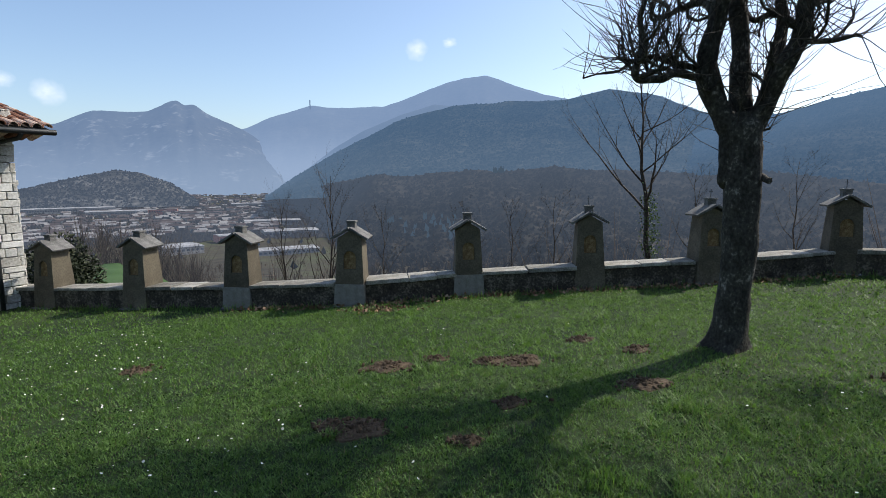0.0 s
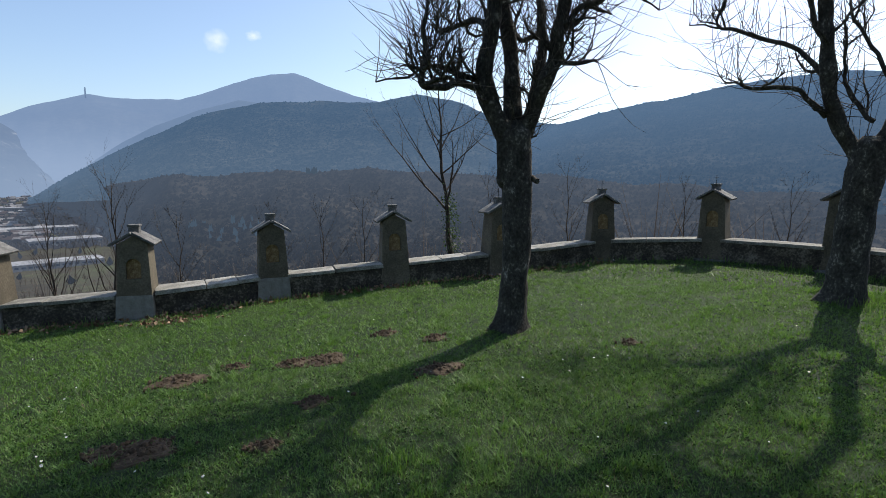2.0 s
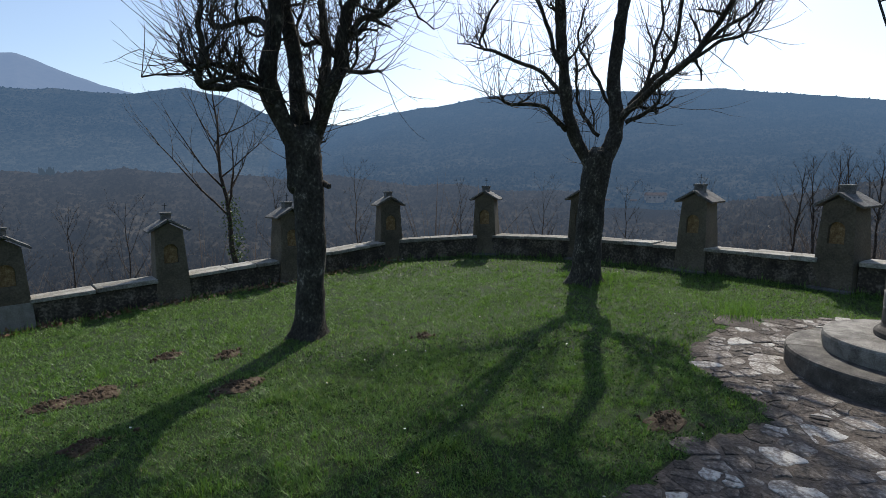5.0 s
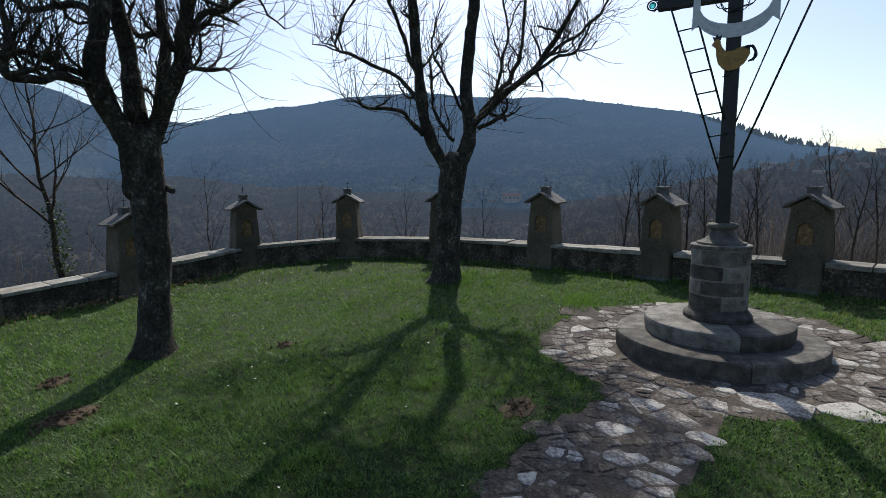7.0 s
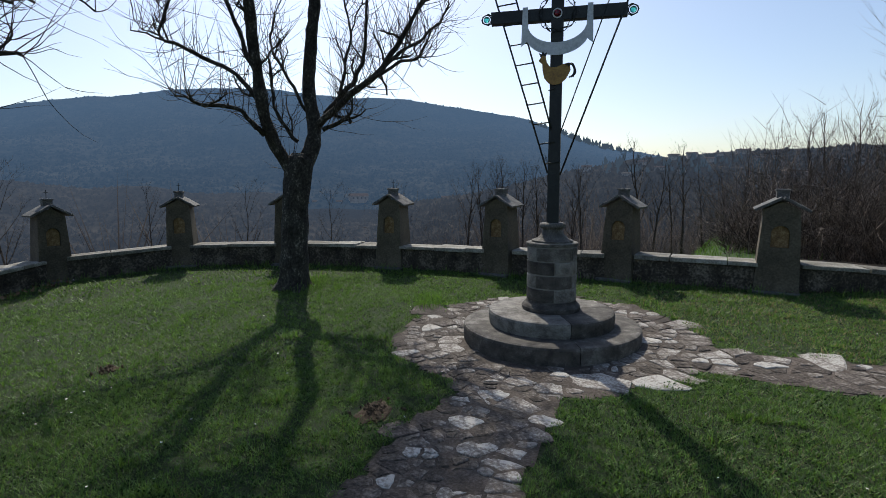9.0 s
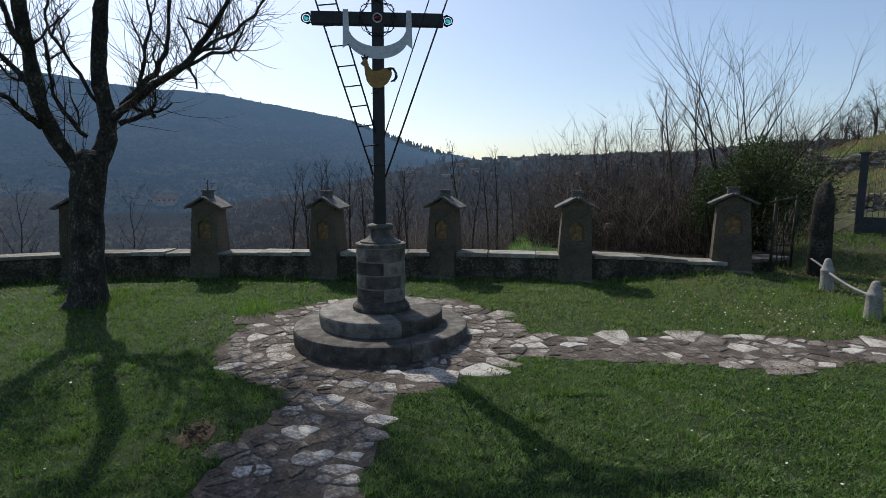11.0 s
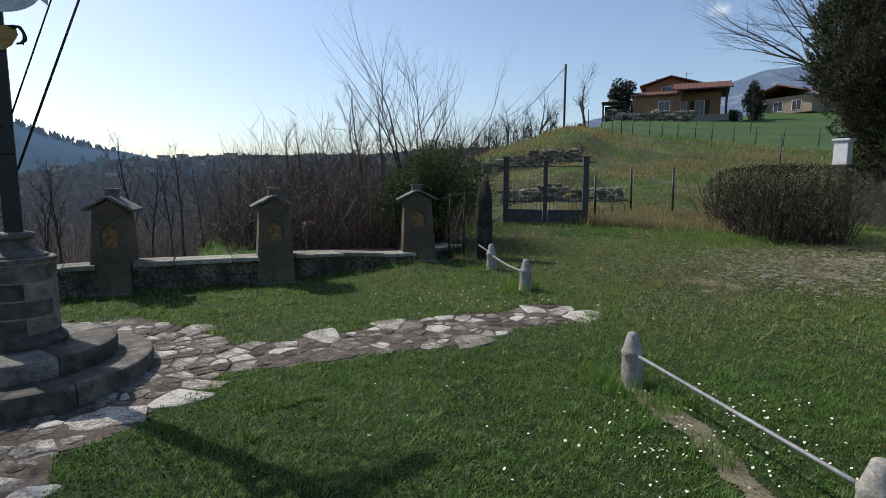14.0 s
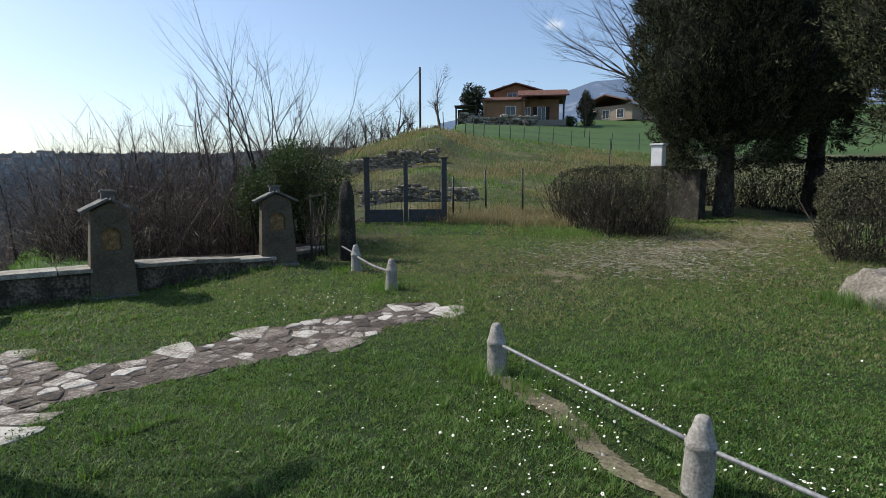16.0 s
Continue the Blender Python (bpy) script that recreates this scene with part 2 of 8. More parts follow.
def ground_z(x, y):
    r = math.hypot(x, y)
    az = math.degrees(math.atan2(x, y))
    z = lawn_z(x, y)
    # the bank beside the gate, and the meadow above it
    up = sstep(112, 122, az) * (1 - sstep(196, 230, az)) if az > 0 else 1 - sstep(-150, -120, az) if az < -120 else 0
    start = 17.0 + 5.0 * sstep(140, 160, az)
    crest = float(np.interp(az % 360, (112, 120, 123.3, 125.9, 129.1, 132.9, 135.3, 139.6, 145.4, 151, 155, 165, 200), (0.8, 2.4, 3.3, 3.75, 4.55, 5.5, 5.8, 4.95, 4.5, 3.87, 3.54, 3.3, 3.0)))
    shape = float(np.interp(r, (start - 3, start, start + 3, 30, 40), (0, 0.05, 0.13, 0.46, 1.0)))
    bank = (crest - z) * shape
    wall_side = sstep(122, 124.5, az % 360) * (1 - sstep(135.0, 138.5, az % 360))
    bank += wall_side * (0.62 * sstep(19.9, 20.5, r) * (1 - sstep(21, 29, r)) + 0.70 * sstep(30.2, 30.9, r) * (1 - sstep(31.5, 39, r)))
    bank += 0.128 * max(0, min(r, 92) - 40) * sstep(134.8, 138.2, az % 360) + (0.02 + 0.15 * sstep(148, 151, az % 360)) * max(0, min(r, 125) - 92)
    # hummocks of the bank, calmer at its crest
    hum = sstep(16.5, 21, r) * (1 - 0.75 * sstep(33, 40, r))
    bank += (0.34 * noise.noise(Vector((x * 0.16, y * 0.16, 3))) + 0.20 * noise.noise(Vector((x * 0.42, y * 0.42, 8)))) * hum
    # the fall to the valley
    s = outside(x, y) if r < 40 else r - 9.0
    if az > 100:
        s = min(s, max(0, r - 11))
    meadow = math.exp(-((az + 32) / 13) ** 2)
    steep = 0.55 - 0.43 * meadow - 0.27 * sstep(62, 84, az)
    steep *= 1 - 0.78 * math.exp(-((az - 99.5) / 4.0) ** 2) * (1 - sstep(10, 22, s))
    fall = 80 * (1 - math.exp(-(max(0, s - 0.6) * steep + 0.5 * meadow * max(0, s - 85)) / 80))
    rough = 1.2 * noise.noise(Vector((x * 0.05, y * 0.05, 0))) * sstep(4, 30, s)
    low = z - fall + rough
    return low * (1 - up) + (z + bank) * up


def build_ground():
    """One sheet of rings about the lawn, finer near it."""
    rings = [0.0] + [0.45 * k for k in range(1, 93)]
    r = rings[-1]
    while r < 4300:
        r *= 1.075
        rings.append(r)
    n = 288
    verts, mats, faces = [(0, 0, ground_z(0, 0))], [], []
    for r in rings[1:]:
        for k in range(n):
            a = 2 * math.pi * k / n
            x, y = r * math.sin(a), r * math.cos(a)
            verts.append((x, y, ground_z(x, y)))
    for k in range(n):
        faces.append((0, 1 + (k + 1) % n, 1 + k))
        mats.append(0)
    for i in range(len(rings) - 2):
        for k in range(n):
            q = 1 + i * n
            faces.append((q + k, q + (k + 1) % n, q + n + (k + 1) % n, q + n + k))
            rm = (rings[i + 1] + rings[i + 2]) / 2
            a = 360 * (k + 0.5) / n
            a = a if a <= 180 else a - 360
            x, y = rm * math.sin(radians(a)), rm * math.cos(radians(a))
            o = outside(x, y) if rm < 40 else rm
            if a > 116 and rm > 17 or a < -130 and rm > 17:
                mats.append(1 if rm < 42 else 2)
            elif o < 0.3:
                mats.append(0)
            elif -46 < a < -19 and 18 < rm < 115 and noise.noise(Vector((x * 0.03, y * 0.03, 9))) > -0.25 or 94 < a < 106 and rm < 30:
                mats.append(2)
            elif rm > 160:
                mats.append(4)
            else:
                mats.append(3)
    me = bpy.data.meshes.new("ground")
    me.from_pydata(verts, [], [f[::-1] for f in faces])
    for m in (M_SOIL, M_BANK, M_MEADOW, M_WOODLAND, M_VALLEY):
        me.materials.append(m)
    me.polygons.foreach_set("material_index", mats)
    me.polygons.foreach_set("use_smooth", [True] * len(faces))
    return tagged(new("ground", me), "sloping lawn that falls away to a wooded valley", "ground", kind="structure")


build_ground()


# ---- mountains and valley ----
RIDGES = {}


def foot_r(dist, depth, base, foot):
    """Where a range's foot stands: on the valley floor, if its foot is given by azimuth."""
    return max(dist - depth, min(1500, 82 / math.tan(radians(-base)))) if len(foot) > 1 else dist - depth


def hill_point(label, az, el):
    """The place on a range that is seen at that azimuth and elevation."""
    dist, depth, crest, base = RIDGES[label]
    base = float(np.interp(az, [c[0] for c in base], [c[1] for c in base]))
    top = float(np.interp(az, [c[0] for c in crest], [c[1] for c in crest]))
    t = min(0.98, max(0.0, (el - base) / (top - base))) ** 1.25
    r = foot_r(dist, depth, base, RIDGES[label][3]) + depth * t
    return polar(az, r, 1.75 + r * math.tan(radians(min(el, top)))), r


def ridge(name, label, mat, dist, depth, crest, base_el=((0, -4.0),), rough=0.3, seed=0.0, az_step=0.35):
    """A range whose crest stands at the elevations in crest (azimuth, degrees), rising over depth metres towards dist."""
    azs = np.arange(crest[0][0], crest[-1][0] + 1e-6, az_step)
    ca, ce = zip(*crest)
    foot = base_el if isinstance(base_el, tuple) else ((0, base_el),)
    RIDGES[label] = (dist, depth, crest, foot)
    rows = 34
    verts, faces = [], []
    for a in azs:
        top = float(np.interp(a, ca, ce))
        base_el = float(np.interp(a, [c[0] for c in foot], [c[1] for c in foot]))
        # round the corners of the crest line
        top = (top * 2 + float(np.interp(a - az_step, ca, ce)) + float(np.interp(a + az_step, ca, ce))) / 4
        for j in range(rows + 3):
            t = min(1.0, j / rows)
            r = foot_r(dist, depth, base_el, foot) + depth * t + (j > rows) * depth * 0.3 * (j - rows)
            e = base_el + (top - base_el) * (t ** 0.8)
            p = polar(a, 1)
            nz = noise.fractal(Vector((p.x * 9 + seed, p.y * 9, t * 2.2)), 1.0, 2.0, 6)
            fold = noise.fractal(Vector((p.x * 16 + seed, p.y * 16, t * 1.2 + 7)), 0.9, 2.1, 4)
            e += rough * (nz * (0.35 + 0.65 * math.sin(math.pi * min(t, 0.93))) + 0.6 * abs(fold) * math.sin(math.pi * t))
            if j > rows:
                e = top - (j - rows) * (top - base_el) * 0.5
            verts.append(polar(a, r, 1.75 + r * math.tan(radians(e))))
    m = rows + 3
    for i in range(len(azs) - 1):
        for j in range(m - 1):
            q = i * m + j
            faces.append((q, q + m, q + m + 1, q + 1))
    return tagged(raw(name, verts, faces, mat, smooth=True), label, "mountain", kind="structure")


# mountain and hill colours, each with its blue haze put in as glow
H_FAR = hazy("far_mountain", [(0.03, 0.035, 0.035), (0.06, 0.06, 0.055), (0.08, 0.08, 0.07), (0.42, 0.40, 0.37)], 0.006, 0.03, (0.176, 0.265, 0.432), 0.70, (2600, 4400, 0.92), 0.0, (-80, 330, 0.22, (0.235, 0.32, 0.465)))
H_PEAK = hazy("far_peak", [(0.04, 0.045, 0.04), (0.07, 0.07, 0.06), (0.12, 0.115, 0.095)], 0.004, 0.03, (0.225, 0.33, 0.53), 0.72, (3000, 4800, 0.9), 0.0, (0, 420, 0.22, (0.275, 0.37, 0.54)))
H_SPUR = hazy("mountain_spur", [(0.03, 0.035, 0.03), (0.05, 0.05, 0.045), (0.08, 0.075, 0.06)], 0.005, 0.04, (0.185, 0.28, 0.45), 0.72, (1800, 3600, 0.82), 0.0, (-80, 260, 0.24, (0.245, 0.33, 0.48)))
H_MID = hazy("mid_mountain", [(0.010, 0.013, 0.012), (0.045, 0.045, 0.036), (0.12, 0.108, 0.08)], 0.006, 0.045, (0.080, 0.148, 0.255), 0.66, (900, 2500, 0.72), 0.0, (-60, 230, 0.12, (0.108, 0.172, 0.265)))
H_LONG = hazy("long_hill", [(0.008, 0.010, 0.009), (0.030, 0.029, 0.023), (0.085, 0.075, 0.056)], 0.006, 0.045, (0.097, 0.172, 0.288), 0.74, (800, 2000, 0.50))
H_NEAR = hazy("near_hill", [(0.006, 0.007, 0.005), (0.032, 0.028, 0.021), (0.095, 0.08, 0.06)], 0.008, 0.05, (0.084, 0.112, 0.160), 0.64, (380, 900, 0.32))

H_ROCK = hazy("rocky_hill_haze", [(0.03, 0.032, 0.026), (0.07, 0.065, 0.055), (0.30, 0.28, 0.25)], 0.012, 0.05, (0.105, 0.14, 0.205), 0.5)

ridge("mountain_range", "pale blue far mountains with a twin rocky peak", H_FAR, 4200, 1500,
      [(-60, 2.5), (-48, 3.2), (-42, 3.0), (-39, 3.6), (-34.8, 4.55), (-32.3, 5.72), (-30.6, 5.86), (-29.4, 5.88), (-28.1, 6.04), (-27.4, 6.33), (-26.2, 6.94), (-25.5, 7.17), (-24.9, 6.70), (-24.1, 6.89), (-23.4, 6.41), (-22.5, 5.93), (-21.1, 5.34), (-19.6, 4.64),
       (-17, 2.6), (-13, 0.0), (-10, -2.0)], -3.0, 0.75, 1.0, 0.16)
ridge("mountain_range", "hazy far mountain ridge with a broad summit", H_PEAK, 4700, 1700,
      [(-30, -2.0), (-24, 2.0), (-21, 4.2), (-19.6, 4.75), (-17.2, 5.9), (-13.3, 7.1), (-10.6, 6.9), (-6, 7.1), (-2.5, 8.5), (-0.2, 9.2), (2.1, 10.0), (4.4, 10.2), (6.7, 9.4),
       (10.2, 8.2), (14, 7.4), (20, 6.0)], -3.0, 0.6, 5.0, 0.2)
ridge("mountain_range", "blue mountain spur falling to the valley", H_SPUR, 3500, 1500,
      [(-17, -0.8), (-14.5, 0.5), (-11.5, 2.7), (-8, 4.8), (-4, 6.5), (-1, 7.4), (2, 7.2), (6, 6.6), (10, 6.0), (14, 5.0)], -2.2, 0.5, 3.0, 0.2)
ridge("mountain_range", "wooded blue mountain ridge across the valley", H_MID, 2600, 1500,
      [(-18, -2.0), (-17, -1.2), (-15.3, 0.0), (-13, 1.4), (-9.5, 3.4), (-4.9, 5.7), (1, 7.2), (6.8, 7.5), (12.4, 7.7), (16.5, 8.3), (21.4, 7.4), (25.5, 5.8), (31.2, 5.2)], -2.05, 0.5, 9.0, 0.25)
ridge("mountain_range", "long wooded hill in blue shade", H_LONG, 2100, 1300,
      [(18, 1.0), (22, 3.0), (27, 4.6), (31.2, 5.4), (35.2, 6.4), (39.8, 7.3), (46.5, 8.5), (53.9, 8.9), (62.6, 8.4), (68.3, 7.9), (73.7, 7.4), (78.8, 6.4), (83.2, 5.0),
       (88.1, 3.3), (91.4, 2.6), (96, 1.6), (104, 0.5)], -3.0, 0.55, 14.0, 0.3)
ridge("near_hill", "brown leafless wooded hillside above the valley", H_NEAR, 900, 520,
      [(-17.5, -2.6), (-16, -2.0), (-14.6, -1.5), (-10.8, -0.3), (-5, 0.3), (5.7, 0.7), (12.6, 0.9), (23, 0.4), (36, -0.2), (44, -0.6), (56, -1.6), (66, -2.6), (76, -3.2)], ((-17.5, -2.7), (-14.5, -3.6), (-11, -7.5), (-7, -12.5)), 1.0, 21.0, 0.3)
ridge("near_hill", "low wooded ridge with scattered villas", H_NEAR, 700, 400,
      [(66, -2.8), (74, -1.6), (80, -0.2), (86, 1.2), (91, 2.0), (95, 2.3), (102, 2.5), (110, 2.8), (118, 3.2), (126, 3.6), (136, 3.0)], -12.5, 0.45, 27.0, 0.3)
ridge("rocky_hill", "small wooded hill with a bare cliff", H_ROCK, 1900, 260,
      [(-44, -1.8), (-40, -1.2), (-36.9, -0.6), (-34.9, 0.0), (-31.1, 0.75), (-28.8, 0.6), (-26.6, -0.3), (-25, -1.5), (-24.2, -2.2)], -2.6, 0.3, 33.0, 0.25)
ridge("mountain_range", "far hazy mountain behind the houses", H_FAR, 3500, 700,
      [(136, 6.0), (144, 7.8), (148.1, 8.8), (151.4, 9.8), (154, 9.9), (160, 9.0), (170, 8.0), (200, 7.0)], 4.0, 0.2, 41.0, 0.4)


# ---- quick meshes of many small pieces ----
RNG = np.random.default_rng(4)


def vnoise(x, y, s, seed=0.0):
    """Smooth value noise of arrays, 0 to 1."""
    x, y = np.asarray(x) * s + seed * 17.3, np.asarray(y) * s + seed * 5.1
    i, j = np.floor(x), np.floor(y)
    u, v = x - i, y - j
    u, v = u * u * (3 - 2 * u), v * v * (3 - 2 * v)

    def h(a, b):
        q = np.sin(a * 127.1 + b * 311.7 + seed * 3.3) * 43758.5453
        return q - np.floor(q)
    return (h(i, j) * (1 - u) + h(i + 1, j) * u) * (1 - v) + (h(i, j + 1) * (1 - u) + h(i + 1, j + 1) * u) * v


def many(name, verts, size, mat, parent=None, label="", category="", kind="stuff"):
    """One mesh of separate faces; verts is (faces, size, 3)."""
    n = len(verts)
    me = bpy.data.meshes.new(name)
    me.vertices.add(n * size)
    me.vertices.foreach_set("co", np.ascontiguousarray(verts, dtype=np.float32).ravel())
    me.loops.add(n * size)
    me.loops.foreach_set("vertex_index", np.arange(n * size, dtype=np.int32))
    me.polygons.add(n)
    me.polygons.foreach_set("loop_start", np.arange(0, n * size, size, dtype=np.int32))
    me.update(calc_edges=True)
    me.materials.append(mat)
    ob = new(name, me)
    if parent:
        ob.parent = parent
    return tagged(ob, label, category, kind=kind)


def unit(v):
    return v / np.maximum(1e-9, np.linalg.norm(v, axis=-1, keepdims=True))


def leaf_quads(pts, length, width, up=0.2, out=None):
    """Rhombic leaves at points, pointing at random, somewhat upward or along out."""
    n = len(pts)
    d = RNG.normal(size=(n, 3))
    d[:, 2] += up
    if out is not None:
        d = d * 0.55 + out
    d = unit(d)
    s = unit(np.cross(d, RNG.normal(size=(n, 3))))
    L = (length * RNG.uniform(0.6, 1.4, n))[:, None]
    W = (width * RNG.uniform(0.6, 1.4, n))[:, None]
    return np.stack([pts, pts + d * L * 0.5 + s * W * 0.5, pts + d * L, pts + d * L * 0.5 - s * W * 0.5], 1)


def spindles(pts, h, w):
    """Small ragged upright clumps: four faces each about a leaning axis."""
    n = len(pts)
    h = (h * RNG.uniform(0.6, 1.35, n))[:, None]
    w = (w * RNG.uniform(0.6, 1.35, n))[:, None]
    top = pts + np.concatenate([RNG.normal(size=(n, 2)) * 0.12, np.ones((n, 1))], 1) * h
    a = RNG.uniform(0, 6.28, n)
    out = []
    for k in range(2):
        q = []
        for m in (0, 1):
            b = a + k * 1.5708 + m * 3.1416
            rr = RNG.uniform(0.7, 1.3, n) if m == 0 else 1.0
            q.append(pts + np.stack([np.cos(b) * rr, np.sin(b) * rr, np.zeros(n)], 1) * w * 0.5 + np.array([0, 0, 1]) * h * 0.35)
        out.append(np.stack([pts, q[0], top, q[1]], 1))
    return np.stack(out, 1).reshape(-1, 4, 3)


# ---- low wall and shrines ----
def wall_frame(i):
    """Pose of shrine i: its x along the wall, its y to the outside."""
    x, y = SHRINES[i]
    a, b = WALL_LINE[i], WALL_LINE[i + 2]
    d = math.degrees(math.atan2(b[1] - a[1], b[0] - a[0]))
    return pose(x, y, lawn_z(x, y), 0, 0, d)


WALL_H = 0.335



def wall_h(x, y):
    """The wall's height over the lawn; it sinks into the grass towards the old post."""
    return WALL_H - (0.22 * sstep(2.2, 4.9, -y) if x > 7.5 else 0.0)


def wall_section(parent, a, b, seed):
    """Rubble masonry from a to b, lumpy on its faces, under coping slabs."""
    rnd = random.Random(seed)
    a, b = Vector(a), Vector(b)
    L = (b - a).length
    u = (b - a) / L
    nrm = Vector((-u.y, u.x))
    nx, nz = max(8, int(L / 0.045)), 10
    V, F = [], []
    half = 0.2
    for side in (-1, 1):
        n0 = len(V)
        for i in range(nx + 1):
            for j in range(nz + 1):
                p = a + u * (L * i / nx)
                g = lawn_z(p.x, p.y)
                z = g - 0.25 + (wall_h(p.x, p.y) + 0.25) * j / nz
                s = L * i / nx + seed * 3.1
                cell = noise.voronoi(Vector((s * 4.2, z * 6.5, side * 5.0 + seed)))[0]
                lump = min(0.035, max(0.0, (cell[1] - cell[0]) * 0.12))
                lump += 0.008 * noise.noise(Vector((s * 20, z * 20, seed)))
                q = p + nrm * side * (half - 0.03 + lump)
                V.append((q.x, q.y, z))
        for i in range(nx):
            for j in range(nz):
                k = n0 + i * (nz + 1) + j
                f = (k, k + nz + 1, k + nz + 2, k + 1)
                F.append(f if side < 0 else f[::-1])
    m = (nx + 1) * (nz + 1)
    for i in range(nx):
        k = i * (nz + 1) + nz
        F.append((k, k + nz + 1, k + nz + 1 + m, k + m))
    raw("wall_section", V, F, M_RUBBLE, parent, smooth=True)
    # coping
    s = 0.0
    while s < L - 0.05:
        w = min(rnd.uniform(0.45, 0.85), L - s)
        if L - s - w < 0.25:
            w = L - s
        c = a + u * (s + w / 2)
        bm = bmesh.new()
        box(bm, w - rnd.uniform(0.006, 0.02), 0.47 + rnd.uniform(-0.03, 0.02), 0.055 + rnd.uniform(-0.008, 0.012), bevel=0.009)
        for v in bm.verts:
            v.co += Vector((0, 0.012, 0.007)) * noise.noise(v.co * 7 + Vector((s * 5, seed, 0)))
        ang = math.degrees(math.atan2(u.y, u.x))
        p0, p1 = a + u * s, a + u * (s + w)
        tilt = -math.degrees(math.atan2(lawn_z(p1.x, p1.y) + wall_h(p1.x, p1.y) - lawn_z(p0.x, p0.y) - wall_h(p0.x, p0.y), w))
        part("coping_slab", bm, M_COPING, parent,
             at=pose(c.x, c.y, lawn_z(c.x, c.y) + wall_h(c.x, c.y) - 0.004, rnd.uniform(-1.2, 1.2), tilt + rnd.uniform(-0.5, 0.5), ang))
        s += w


def build_wall():
    w = thing("boundary_wall", Matrix(), "low rubble stone wall with pale flat coping slabs round the lawn", "wall", kind="structure")
    for i, (a, b) in enumerate(zip(WALL_LINE, WALL_LINE[1:])):
        a, b = Vector(a), Vector(b)
        u = (b - a).normalized()
        if i > 0:
            a = a + u * 0.22
        if i < len(WALL_LINE) - 2:
            b = b - u * 0.22
        wall_section(w, a, b, i + 1)


build_wall()


def arch(w, h, n):
    """Outline of a round-headed niche, centred on x, standing on z = 0, anticlockwise from the lower right."""
    pts = [(w / 2, 0.0)]
    r = w / 2
    for k in range(n + 1):
        t = math.pi * k / n
        pts.append((r * math.cos(t), h - r + r * math.sin(t)))
    pts.append((-w / 2, 0.0))
    return pts


def build_shrine(m, iron_cross, pale_foot, group="way of the cross shrines"):
    s = thing("wayside_shrine", m, "plastered wayside shrine with an arched fresco niche" + (" and iron cross" if iron_cross else ""), "shrine", group)
    w0, w1, d0, d1, H = 0.50, 0.385, 0.50, 0.36, 1.10
    NZ, NW, NH, REC = 0.60, 0.20, 0.29, 0.045

    def wide(z):
        return w0 + (w1 - w0) * z / H

    def front(z):
        return -(d0 + (d1 - d0) * z / H) / 2

    bm = bmesh.new()
    inner = arch(NW, NH, 10)
    n = len(inner)
    # the outer edge, matched point by point to the niche
    outer = []
    for k, (x, z) in enumerate(inner):
        if k == 0:
            outer.append((0.5, 0.0))
        elif k == n - 1:
            outer.append((-0.5, 0.0))
        elif k - 1 in (3, n - 6):
            outer.append((0.5 if k - 1 == 3 else -0.5, 1.0))
        else:
            t = math.pi * (k - 1) / (n - 3)
            cx, cz = math.cos(t), math.sin(t)
            f = 0.5 / max(abs(cx), cz * 0.5)
            px, pz = cx * f, cz * f
            outer.append((max(-0.5, min(0.5, px)), min(1.0, 0.55 + 0.45 * pz)))
    vo, vi, vb = [], [], []
    for (ox, oz), (ix, iz) in zip(outer, inner):
        z = oz * H
        vo.append(bm.verts.new((ox * wide(z), front(z), z - (0.12 if oz == 0 else 0))))
        zi = NZ + iz
        vi.append(bm.verts.new((ix, front(zi), zi)))
        vb.append(bm.verts.new((ix * 0.97, front(zi) + REC, zi)))
    for k in range(n):
        j = (k + 1) % n
        bm.faces.new((vo[k], vo[j], vi[j], vi[k]))
        bm.faces.new((vi[k], vi[j], vb[j], vb[k]))
    # the other three sides, and the gable ends under the roof
    def ring(z, dz=0.0):
        a, b = wide(z) / 2, -front(z)
        return [bm.verts.new(p) for p in ((a, -b, z + dz), (a, b, z + dz), (-a, b, z + dz), (-a, -b, z + dz))]
    lo, mid, hi = ring(0, -0.12), ring(0.55 * H), ring(H)
    for a, b in ((lo, mid), (mid, hi)):
        for k in range(3):
            bm.faces.new((a[k], a[k + 1], b[k + 1], b[k]))
    gx = d1 / 2
    for y in (-gx, gx):
        a, b, c = bm.verts.new((-w1 / 2, y, H)), bm.verts.new((w1 / 2, y, H)), bm.verts.new((0, y, H + 0.115))
        bm.faces.new((a, b, c) if y < 0 else (b, a, c))
    bmesh.ops.remove_doubles(bm, verts=bm.verts, dist=0.0005)
    part("body", bm, M_PLASTER, s)
    bm = bmesh.new()
    bm.faces.new([bm.verts.new((x * 0.96, front(NZ + z) + REC - 0.004, NZ + z)) for x, z in inner])
    part("fresco", bm, M_FRESCO, s, "faded ochre painted panel")
    if pale_foot:
        bm = bmesh.new()
        box(bm, w0 + 0.016, d0 + 0.016, 0.46, pose(0, 0, -0.1), bevel=0.006, top=0.925, top_y=0.90)
        part("render_foot", bm, M_MORTAR, s, "paler cement render foot")
    for sx in (-1, 1):
        bm = bmesh.new()
        box(bm, 0.335, 0.47, 0.035, pose(0, 0, 0), bevel=0.006)
        for v in bm.verts:
            v.co.z += 0.008 * noise.noise(v.co * 9 + Vector((sx * 3, 0, 0)))
        part("roof_slab", bm, M_SLATE, s, at=pose(sx * 0.142, 0, H + 0.058, 0, sx * 31, 0))
    bm = bmesh.new()
    box(bm, 0.135, 0.14, 0.145, bevel=0.008)
